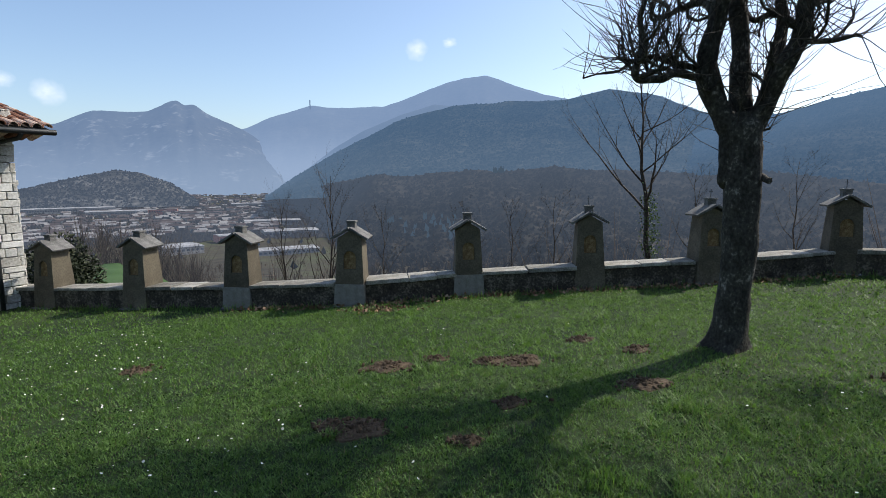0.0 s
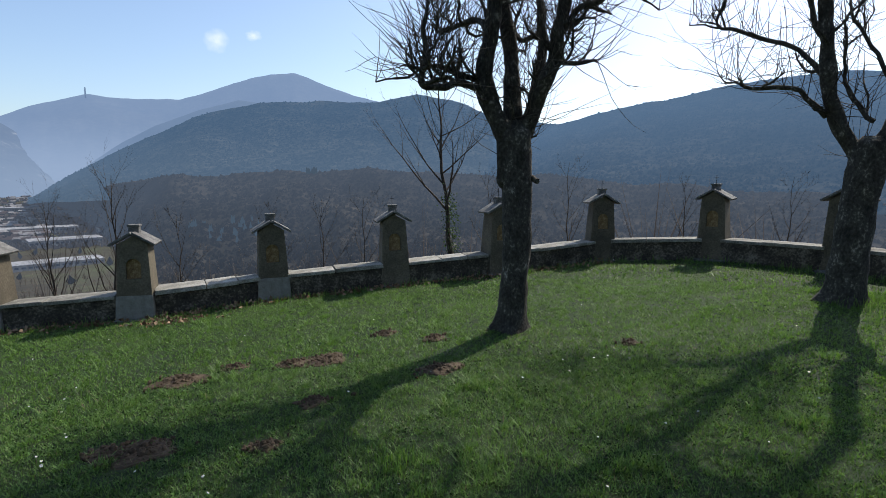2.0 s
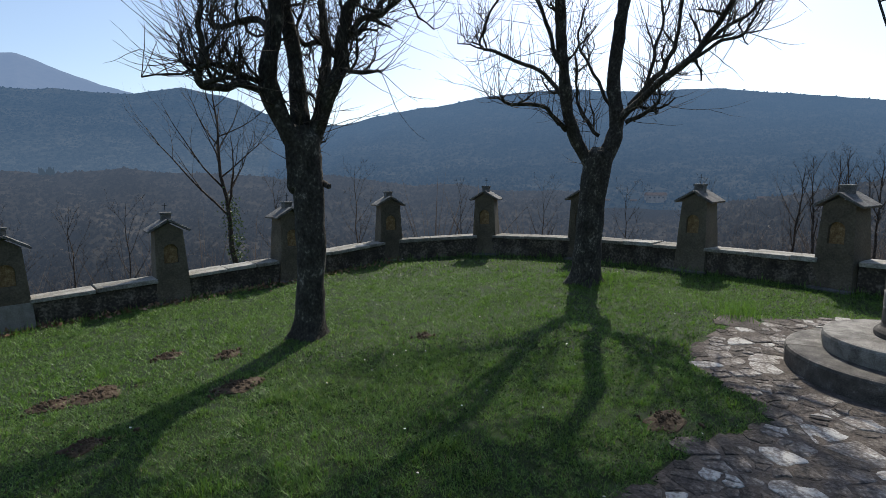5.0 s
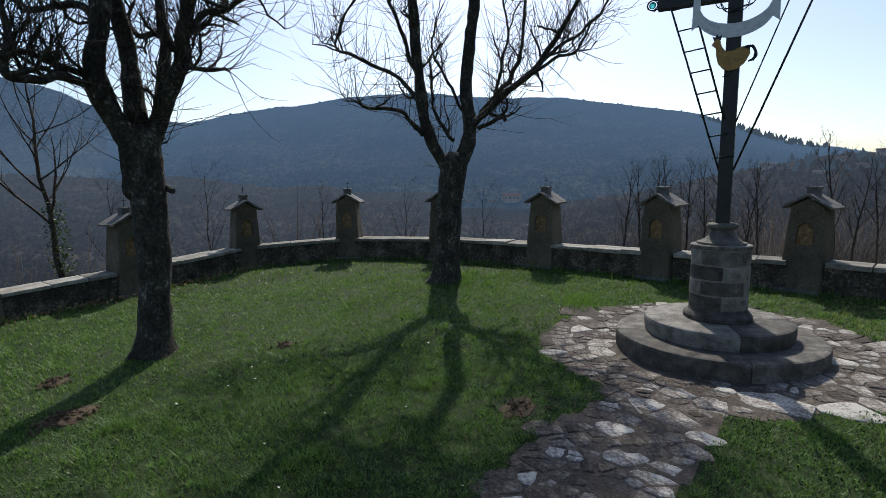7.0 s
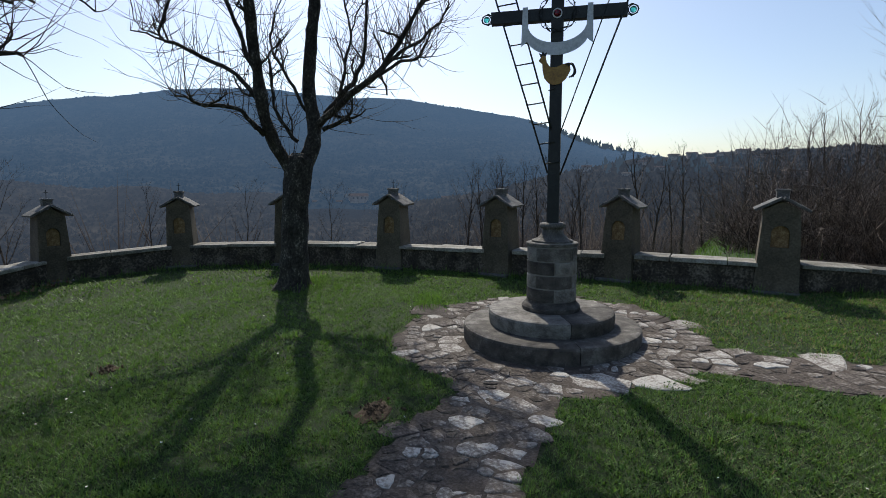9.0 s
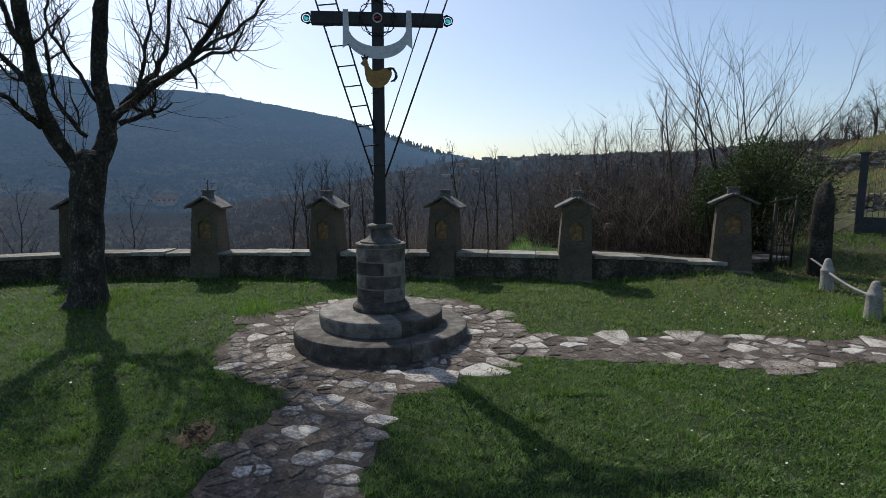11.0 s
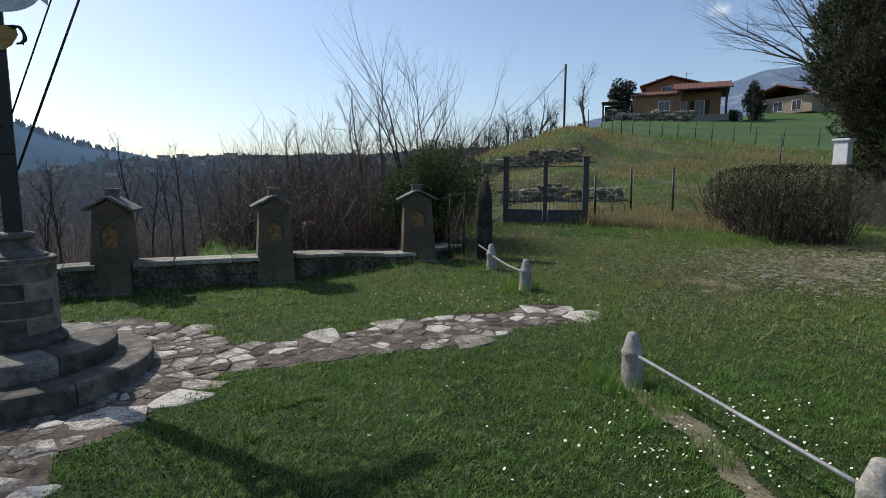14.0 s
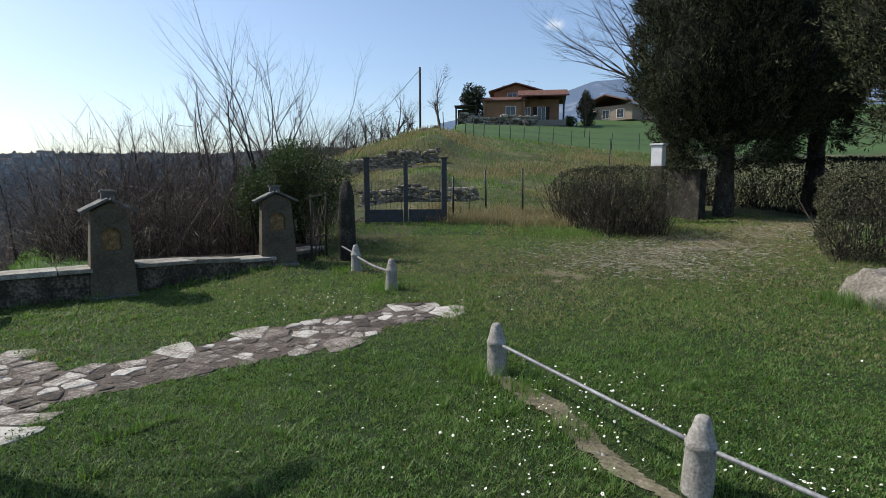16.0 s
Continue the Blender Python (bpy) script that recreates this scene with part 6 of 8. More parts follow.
cypress(5.9, -19.1, 17.0, 3.05, 1.75, 5200, 91, "broad dark cypress with dense drooping sprays", 0.27)
cypress(4.1, -22.7, 17.0, 1.65, 2.3, 1700, 92, "tall cypress in deep shade with a bare lower trunk", 0.30, 0.12)
cypress(0.72, -14.6, 14.0, 1.85, 2.5, 2300, 93, "sunlit cypress beside the path", 0.25)

# rock
rk = thing("boulder", pose(0.78, -8.75, ground_z(0.78, -8.75) - 0.12, 0, 0, 20), "flat-topped pale boulder at the lawn's edge", "rock")
bm = bmesh.new()
bmesh.ops.create_icosphere(bm, subdivisions=4, radius=0.5)
for v in bm.verts:
    c = v.co.copy()
    c *= 1 + 0.28 * noise.noise(c * 2.2) + 0.12 * noise.noise(c * 6) + 0.03 * noise.noise(c * 18)
    c.z = min(c.z, 0.30 + 0.10 * noise.noise(c * 3) + 0.12 * c.x)
    c += c.normalized() * 0.05 * noise.noise(c * 9)
    v.co = Vector((c.x * 1.25, c.y * 1.0, c.z * 0.95 + 0.2))
M_BOULDER = material("boulder_stone", [(0.08, 0.07, 0.058), (0.19, 0.17, 0.14), (0.34, 0.31, 0.27)], 2.5, 30, bump=0.9, depth=0.05)
part("stone", bm, M_BOULDER, rk, smooth=True)

# stone pillar with a white box, and the grey wall beside the track
pl = thing("stone_pillar", pose(7.15, -16.8, ground_z(7.15, -16.8)), "mossy stone pillar carrying a white painted box", "pillar")
bm = bmesh.new()
box(bm, 0.45, 0.45, 1.85, pose(0, 0, -0.1), bevel=0.03)
part("shaft", bm, M_RUBBLE, pl)
bm = bmesh.new()
box(bm, 0.34, 0.30, 0.62, pose(0, 0, 1.75), bevel=0.02)
box(bm, 0.42, 0.38, 0.06, pose(0, 0, 2.37), bevel=0.01)
part("white_box", bm, M_FRAME, pl)
gw = thing("garden_wall", pose(7.2, -18.6, ground_z(7.2, -18.6), 0, 0, -22), "grey mossy rendered wall with the shade of the cypress in its dark colour", "wall", kind="structure")
bm = bmesh.new()
box(bm, 2.0, 0.3, 1.75, pose(0, 0, -0.2), bevel=0.03)
# the dark stone colour stands in for the cypress's shade here
part("wall_section", bm, M_MOSS_SHADE, gw)


# ---- chapel at the edge of the lawn ----
M_LIME = material("limestone_rubble", [(0.30, 0.28, 0.24), (0.52, 0.50, 0.45), (0.70, 0.68, 0.63)], 4, 35, bump=0.6, depth=0.02, per_object=0.3)
CORNER = Vector((-8.02, 10.28))
ch = thing("chapel", pose(CORNER.x, CORNER.y, -0.85, 0, 0, 63), "old rubble-stone chapel with a clay tile roof", "chapel")
# local x runs away from the corner behind the camera's side as -x; the long wall lies in the plane y = 0, the chapel at y > 0
bm = bmesh.new()
box(bm, 5.0, 4.0, 3.90, pose(-2.5 - 0.06, 2.0 + 0.06, 0))
part("wall_core", bm, M_MORTAR, ch)
rc = random.Random(77)
for face in (0, 1):
    z = 0.0
    while z < 3.88:
        h = min(rc.uniform(0.10, 0.20), 3.90 - z)
        s = -rc.uniform(0, 0.2)
        limit = 2.2 if face == 0 else 1.0
        while s < limit:
            w = rc.uniform(0.16, 0.42)
            s0, s1 = max(0.0, s), s + w
            bm = bmesh.new()
            box(bm, s1 - s0 - 0.015, 0.14, h - 0.014, bevel=0.012)
            for v in bm.verts:
                v.co += Vector((0.010, 0.016, 0.008)) * noise.noise(v.co * 9 + Vector((s * 7, z * 7, face)))
            c = (s0 + s1) / 2
            if face == 0:
                m = pose(-c, 0.055 + rc.uniform(-0.012, 0.012), z)
            else:
                m = pose(-0.055 + rc.uniform(-0.012, 0.012), c, z, 0, 0, 90)
            part("stone", bm, M_LIME, ch, at=m)
            s = s1
        z += h
# eaves: boards, rows of half-round tiles, gutter and downpipe
bm = bmesh.new()
box(bm, 5.6, 2.9, 0.05, pose(-2.4, 0.92, 3.91, 17, 0, 0), bevel=0.005)
roof = part("roof", bm, M_DARKWOOD, ch)
bm0 = bmesh.new()
n = 7
L, r0, r1 = 0.42, 0.085, 0.07
for k in range(n):
    a, b = math.pi * k / n, math.pi * (k + 1) / n
    q = [bm0.verts.new((r0 * math.cos(a), 0, r0 * math.sin(a))), bm0.verts.new((r0 * math.cos(b), 0, r0 * math.sin(b))), bm0.verts.new((r1 * math.cos(b), L, r1 * math.sin(b))), bm0.verts.new((r1 * math.cos(a), L, r1 * math.sin(a)))]
    bm0.faces.new(q[::-1])
bmesh.ops.remove_doubles(bm0, verts=bm0.verts, dist=0.0005)
bmesh.ops.solidify(bm0, geom=bm0.faces[:], thickness=0.012)
M_TILE2 = material("old_roof_tile", [(0.16, 0.07, 0.04), (0.33, 0.16, 0.10), (0.50, 0.38, 0.30)], 8, 50, bump=0.4, depth=0.008, per_object=0.5)
tile = from_bm("tile", bm0, M_TILE2)
for i in range(20):
    for j in range(7):
        for flip in (0, 1):
            o = new("tile", tile)
            o.parent = ch
            x = 0.38 - 0.19 * i - (0.095 if flip else 0)
            y = -0.50 + 0.36 * j
            o.matrix_basis = pose(x + rc.uniform(-0.008, 0.008), y + 0.03 * flip, 3.88 + (y - 0.92) * math.tan(radians(17)) + (0.075 if flip else 0.11) + rc.uniform(-0.006, 0.006), 17, 180 if flip else 0, rc.uniform(-2, 2))
V, F = [], []
tube(V, F, [Vector((0.45, -0.58, 3.47)), Vector((-4.5, -0.58, 3.45))], [0.055, 0.055], 12)
raw("gutter", V, F, M_IRON, ch, smooth=True)
rod("downpipe", ch, smooth_line([(-0.12, -0.58, 3.44), (-0.14, -0.5, 3.34), (-0.2, -0.2, 3.30), (-0.38, -0.08, 3.20), (-0.45, -0.06, 2.98), (-0.46, -0.06, 0.1)], 4), 0.04, M_IRON, 10)


# ---- valley: woods, town, far houses ----
def hazy_island(m, amount):
    """Lets each piece of a mesh vary in tone."""
    n, link = m.node_tree.nodes, m.node_tree.links.new
    ramp = [q for q in n if q.type == "VALTORGB"][0]
    src = ramp.inputs["Fac"].links[0].from_socket
    g = n.new("ShaderNodeNewGeometry")
    ma = n.new("ShaderNodeMath")
    ma.operation = "MULTIPLY_ADD"
    ma.inputs[1].default_value = amount
    sub = n.new("ShaderNodeMath")
    sub.operation = "SUBTRACT"
    sub.inputs[1].default_value = amount / 2
    link(src, sub.inputs[0])
    link(g.outputs["Random Per Island"], ma.inputs[0])
    link(sub.outputs[0], ma.inputs[2])
    link(ma.outputs[0], ramp.inputs["Fac"])
    return m


# wood and fir colours, with the hills' haze painted in as emission
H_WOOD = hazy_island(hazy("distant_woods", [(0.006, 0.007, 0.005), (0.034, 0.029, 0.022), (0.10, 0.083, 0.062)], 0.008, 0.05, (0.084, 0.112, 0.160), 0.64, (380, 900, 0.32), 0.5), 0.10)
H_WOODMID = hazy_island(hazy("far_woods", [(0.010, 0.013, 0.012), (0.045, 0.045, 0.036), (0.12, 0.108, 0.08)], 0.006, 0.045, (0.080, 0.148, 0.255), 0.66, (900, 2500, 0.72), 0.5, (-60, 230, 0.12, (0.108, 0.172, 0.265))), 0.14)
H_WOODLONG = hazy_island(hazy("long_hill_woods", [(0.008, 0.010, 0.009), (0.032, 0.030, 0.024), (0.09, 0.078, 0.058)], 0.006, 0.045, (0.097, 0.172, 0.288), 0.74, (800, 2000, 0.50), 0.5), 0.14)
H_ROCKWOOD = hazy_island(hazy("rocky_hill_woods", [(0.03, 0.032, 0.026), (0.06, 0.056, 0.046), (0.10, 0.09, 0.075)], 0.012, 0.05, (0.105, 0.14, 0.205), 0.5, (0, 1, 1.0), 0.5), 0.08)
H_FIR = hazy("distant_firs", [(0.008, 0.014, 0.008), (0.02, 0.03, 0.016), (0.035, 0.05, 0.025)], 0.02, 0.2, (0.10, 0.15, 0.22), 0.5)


def woods(name, src, n, h, w, mat, label, lift=-0.2):
    """Tree clumps all over a hillside."""
    me = src.data
    co = np.empty(len(me.vertices) * 3)
    me.vertices.foreach_get("co", co)
    co = co.reshape(-1, 3)
    nf = len(me.polygons)
    fv = np.empty(nf * 4, dtype=np.int32)
    me.polygons.foreach_get("vertices", fv)
    fv = fv.reshape(-1, 4)
    pick = RNG.integers(0, nf, n)
    u, v = RNG.random((n, 1)), RNG.random((n, 1))
    q = co[fv[pick]]
    pts = (q[:, 0] * (1 - u) + q[:, 1] * u) * (1 - v) + (q[:, 3] * (1 - u) + q[:, 2] * u) * v
    pts[:, 2] += lift * h
    many(name, spindles(pts, h, w), 4, mat, label=label, category="woods")


by_label = {o["label"]: o for o in bpy.data.objects if "label" in o}
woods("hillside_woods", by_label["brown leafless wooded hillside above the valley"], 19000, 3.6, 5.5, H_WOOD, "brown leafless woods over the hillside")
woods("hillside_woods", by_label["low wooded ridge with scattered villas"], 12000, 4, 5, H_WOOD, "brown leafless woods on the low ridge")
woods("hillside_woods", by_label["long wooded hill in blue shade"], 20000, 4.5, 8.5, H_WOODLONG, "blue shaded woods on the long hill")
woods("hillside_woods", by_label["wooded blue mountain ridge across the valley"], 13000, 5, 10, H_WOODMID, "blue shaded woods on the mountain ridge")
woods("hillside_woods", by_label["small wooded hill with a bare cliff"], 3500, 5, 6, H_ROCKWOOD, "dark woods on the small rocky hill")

# trees down the slope and over the valley floor
n = 9000
az = RNG.uniform(-44, 108, n)
d = 34 * (900 / 34) ** RNG.random(n)
keep = ~((az < -18) & (d < 80)) & ~((az < -9) & (d > 330) & (RNG.random(n) < 0.85)) & ~((az < -9) & (az > -29) & (d > 420) & (d < 800) & (RNG.random(n) < 0.6))
az, d = az[keep], d[keep]
pts = np.array([(*polar(a, r).xy, 0) for a, r in zip(az, d)])
pts[:, 2] = [ground_z(x, y) - 0.5 for x, y in pts[:, :2]]
# slope woods carry a little of the painted haze glow too
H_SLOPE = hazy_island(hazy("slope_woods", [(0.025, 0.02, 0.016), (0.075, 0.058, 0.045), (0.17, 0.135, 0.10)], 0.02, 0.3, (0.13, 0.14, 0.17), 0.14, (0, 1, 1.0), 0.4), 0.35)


def stick_trees(pts, h, k):
    """Far leafless trees: sprays of thin slivers from each foot."""
    n = len(pts)
    out = []
    hh = h * RNG.uniform(0.6, 1.3, (n, 1))
    for _ in range(k):
        d = RNG.normal(size=(n, 3)) * np.array([0.32, 0.32, 0.1]) + np.array([0, 0, 1])
        b = pts + np.array([0, 0, 1]) * hh * RNG.uniform(0.0, 0.45, (n, 1))
        tip = b + d * hh * RNG.uniform(0.45, 0.7, (n, 1))
        s = unit(np.cross(d, RNG.normal(size=(n, 3)))) * hh * 0.006
        out.append(np.stack([b - s, b + s, tip], 1))
    return np.stack(out, 1).reshape(-1, 3, 3)


near = d < 240
# close ranks of bare trees below the wall on the sunny side
n = 520
wa = RNG.uniform(66, 112, n)
wd = 25 + 75 * RNG.random(n) ** 1.2
wp = np.array([(*polar(a, r).xy, 0) for a, r in zip(wa, wd)])
wp[:, 2] = [ground_z(x, y) - 0.4 for x, y in wp[:, :2]]
many("slope_trees", stick_trees(wp, 5.0, 44), 3, H_SLOPE, label="ranks of leafless trees below the wall", category="woods")
n = 260
wa = RNG.uniform(-12, 66, n)
wd = 22 + 60 * RNG.random(n)
wp = np.array([(*polar(a, r).xy, 0) for a, r in zip(wa, wd)])
wp[:, 2] = [ground_z(x, y) - 0.4 for x, y in wp[:, :2]]
many("slope_trees", stick_trees(wp, 6.5, 40), 3, H_SLOPE, label="leafless treetops on the steep slope", category="woods")
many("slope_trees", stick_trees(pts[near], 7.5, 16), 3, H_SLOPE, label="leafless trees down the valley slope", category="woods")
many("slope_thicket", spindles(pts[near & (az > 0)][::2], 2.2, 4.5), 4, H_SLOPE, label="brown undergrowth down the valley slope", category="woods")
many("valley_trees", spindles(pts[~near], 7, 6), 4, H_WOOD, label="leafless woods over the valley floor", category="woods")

n = 2400
wa = RNG.uniform(-34, -7, n)
wd = 88 * (520 / 88) ** RNG.random(n)
wp = np.array([(*polar(a, r).xy, 0) for a, r in zip(wa, wd)])
wp[:, 2] = [ground_z(x, y) - 0.4 for x, y in wp[:, :2]]
wp = wp[vnoise(wp[:, 0], wp[:, 1], 0.012, 5) > 0.30]
many("slope_trees", stick_trees(wp, 8.5, 22), 3, H_SLOPE, label="leafless trees round the valley fields", category="woods")

# firs along the skyline and in the woods
fa = np.concatenate([RNG.uniform(80.5, 91, 120), RNG.normal(5.8, 0.35, 12), RNG.uniform(-6, 2, 30), RNG.uniform(88, 104, 60)])
fp = []
for i, a in enumerate(fa):
    if i < 120:
        e = float(np.interp(a, (78.8, 83.2, 88.1, 91.4), (6.3, 4.9, 3.2, 2.5))) - abs(RNG.normal()) * 0.25
        r = 2050
        fp.append((*polar(a, r).xy, 1.75 + r * math.tan(radians(e)), 26))
    else:
        q, _ = (hill_point("brown leafless wooded hillside above the valley", a, 0.45) if i < 132 else
                hill_point("brown leafless wooded hillside above the valley", a, RNG.uniform(-6.6, -4.4)) if i < 162 else
                hill_point("low wooded ridge with scattered villas", a, RNG.uniform(0.4, 1.9)))
        fp.append((q.x, q.y, q.z - 1, 9))
fp = np.array(fp)
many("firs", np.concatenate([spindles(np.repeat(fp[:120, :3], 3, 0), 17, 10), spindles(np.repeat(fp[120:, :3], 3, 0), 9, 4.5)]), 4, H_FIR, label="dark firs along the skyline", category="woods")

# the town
# roofs, walls and panes with haze mixed into their colours as glow
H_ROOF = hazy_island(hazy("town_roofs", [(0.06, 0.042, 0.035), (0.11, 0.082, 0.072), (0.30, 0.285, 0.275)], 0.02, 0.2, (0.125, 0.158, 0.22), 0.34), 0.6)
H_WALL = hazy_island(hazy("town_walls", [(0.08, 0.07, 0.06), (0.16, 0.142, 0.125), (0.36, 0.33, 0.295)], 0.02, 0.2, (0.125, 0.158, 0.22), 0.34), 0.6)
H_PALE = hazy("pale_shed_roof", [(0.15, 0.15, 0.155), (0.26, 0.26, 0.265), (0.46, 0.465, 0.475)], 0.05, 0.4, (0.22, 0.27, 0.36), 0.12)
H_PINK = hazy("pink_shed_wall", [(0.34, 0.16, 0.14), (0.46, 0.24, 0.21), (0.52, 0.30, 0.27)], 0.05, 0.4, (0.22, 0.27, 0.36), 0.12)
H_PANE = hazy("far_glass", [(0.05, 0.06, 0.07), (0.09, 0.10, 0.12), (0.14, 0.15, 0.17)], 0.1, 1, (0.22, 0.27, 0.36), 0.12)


def far_shed(az, el, w, dp, h, turn, roof, wall, label, name="warehouse", gable=1.2):
    r = 82 / math.tan(radians(-el))
    p = polar(az, r)
    z = 1.75 + r * math.tan(radians(el))
    t = thing(name, pose(p.x, p.y, z, 0, 0, -az + turn), label, "building", "valley buildings")
    bm = bmesh.new()
    box(bm, w, dp, h + 6, pose(0, dp / 2, -6), bevel=0.15)
    part("wall", bm, wall, t)
    bm = bmesh.new()
    k = 5
    for i in range(k):
        x0, x1 = -w / 2 - 0.4 + (w + 0.8) * i / k, -w / 2 - 0.4 + (w + 0.8) * (i + 0.97) / k
        q = [(x0, -0.5, h), (x1, -0.5, h), (x1, dp / 2, h + gable), (x0, dp / 2, h + gable), (x1, dp + 0.5, h), (x0, dp + 0.5, h)]
        v = [bm.verts.new(c) for c in q] + [bm.verts.new((c[0], c[1], c[2] + 0.35)) for c in q]
        for f in ((0, 1, 2, 3), (3, 2, 4, 5), (9, 8, 7, 6), (11, 10, 8, 9), (0, 6, 7, 1), (4, 10, 11, 5), (1, 7, 8, 2), (2, 8, 10, 4), (6, 0, 3, 9), (9, 3, 5, 11)):
            bm.faces.new([v[i] for i in f])
    part("roof", bm, roof, t)
    nw = max(3, int(w / 5))
    for i in range(nw):
        bm = bmesh.new()
        box(bm, w / nw * 0.6, 0.3, h * 0.28, pose(-w / 2 + w * (i + 0.5) / nw, -0.05, h * 0.45))
        part("window", bm, H_PANE, t)
    return t


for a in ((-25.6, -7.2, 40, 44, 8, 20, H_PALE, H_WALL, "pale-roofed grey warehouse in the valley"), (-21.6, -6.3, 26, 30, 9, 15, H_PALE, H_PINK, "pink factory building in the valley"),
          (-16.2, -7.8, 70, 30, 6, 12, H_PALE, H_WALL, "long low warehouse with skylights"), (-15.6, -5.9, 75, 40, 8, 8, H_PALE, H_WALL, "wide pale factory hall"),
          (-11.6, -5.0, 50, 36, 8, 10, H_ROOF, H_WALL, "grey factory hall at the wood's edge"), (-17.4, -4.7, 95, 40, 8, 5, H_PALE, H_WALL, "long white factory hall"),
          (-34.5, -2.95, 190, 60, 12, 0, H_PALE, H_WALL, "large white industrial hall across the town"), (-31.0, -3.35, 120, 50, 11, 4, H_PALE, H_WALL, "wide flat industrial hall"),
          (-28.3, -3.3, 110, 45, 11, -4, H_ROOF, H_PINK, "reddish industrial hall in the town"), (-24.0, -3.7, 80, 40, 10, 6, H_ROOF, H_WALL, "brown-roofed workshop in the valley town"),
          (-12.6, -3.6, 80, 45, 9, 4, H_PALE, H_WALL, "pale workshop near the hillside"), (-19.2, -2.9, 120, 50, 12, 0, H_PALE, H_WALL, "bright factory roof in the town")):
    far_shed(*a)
# villas across the valley
for az, el, s, roof in ((63.0, -2.25, 1.0, H_ROOF), (61.0, -2.35, 0.6, H_ROOF), (72.3, -2.2, 0.75, H_ROOF), (74.2, -2.5, 0.6, H_PALE), (58.5, -2.3, 0.7, H_ROOF), (66.0, -2.4, 0.8, H_ROOF), (86.5, 1.0, 0.9, H_ROOF),
                        (88.5, 0.7, 0.8, H_ROOF), (91.8, 1.5, 1.0, H_ROOF), (93.4, 0.9, 0.9, H_ROOF), (94.6, 2.0, 0.9, H_ROOF), (96.2, 2.15, 1.1, H_ROOF), (97.6, 1.6, 1.0, H_ROOF), (98.6, 2.2, 0.8, H_ROOF), (100.4, 2.3, 1.0, H_ROOF), (101.8, 1.7, 0.9, H_ROOF), (90.4, 0.3, 0.9, H_WALL), (95.4, 0.6, 0.9, H_WALL)):
    p, r = hill_point("low wooded ridge with scattered villas" if az > 80 else "long wooded hill in blue shade", az, el)
    s = s * rt.uniform(0.42, 0.62) * r / 620 * (2.3 if az == 63.0 else 1.9 if az == 72.3 else 1.0)
    t = thing("villa", pose(p.x, p.y, p.z, 0, 0, -az + rt.uniform(-25, 25)), "small far villa with a tiled roof", "house", "far villas")
    bm = bmesh.new()
    box(bm, 18 * s, 10 * s, 6 * s + 8, pose(0, 0, -8), bevel=0.1)
    part("wall", bm, H_WALL, t)
    bm = bmesh.new()
    gable_roof(bm, -9 * s, 9 * s, -5 * s, 5 * s, 6 * s, 2.4 * s, 0.8, 0.3, "x")
    part("roof", bm, roof, t)
    for k in range(4):
        bm = bmesh.new()
        box(bm, 1.6 * s, 0.3, 1.7 * s, pose((-6 + 4 * k) * s, -5 * s - 0.05, 3.2 * s))
        part("window", bm, H_PANE, t)


# field green with emissive haze blended in
H_FIELD = hazy("far_field", [(0.035, 0.06, 0.018), (0.065, 0.105, 0.03), (0.10, 0.14, 0.05)], 0.03, 0.3, (0.10, 0.13, 0.17), 0.35)
V, F = [], []
for i in range(9):
    for j in range(5):
        a = 70.7 + 3.9 * i / 8
        q, _ = hill_point("brown leafless wooded hillside above the valley", a, -4.0 + 0.95 * j / 4 - 0.10 * (i / 8))
        V.append((q.x, q.y, q.z + 4.2))
for i in range(8):
    for j in range(4):
        q = i * 5 + j
        F.append((q, q + 5, q + 6, q + 1))
tagged(raw("far_field", V, F, H_FIELD, smooth=True), "small green field among the far woods", "field", kind="structure")

# town trees, a good part of their tone being painted haze
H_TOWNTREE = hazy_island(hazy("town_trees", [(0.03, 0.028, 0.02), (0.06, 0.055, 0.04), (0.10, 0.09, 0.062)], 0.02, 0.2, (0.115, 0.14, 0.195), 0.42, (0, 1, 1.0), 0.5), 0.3)
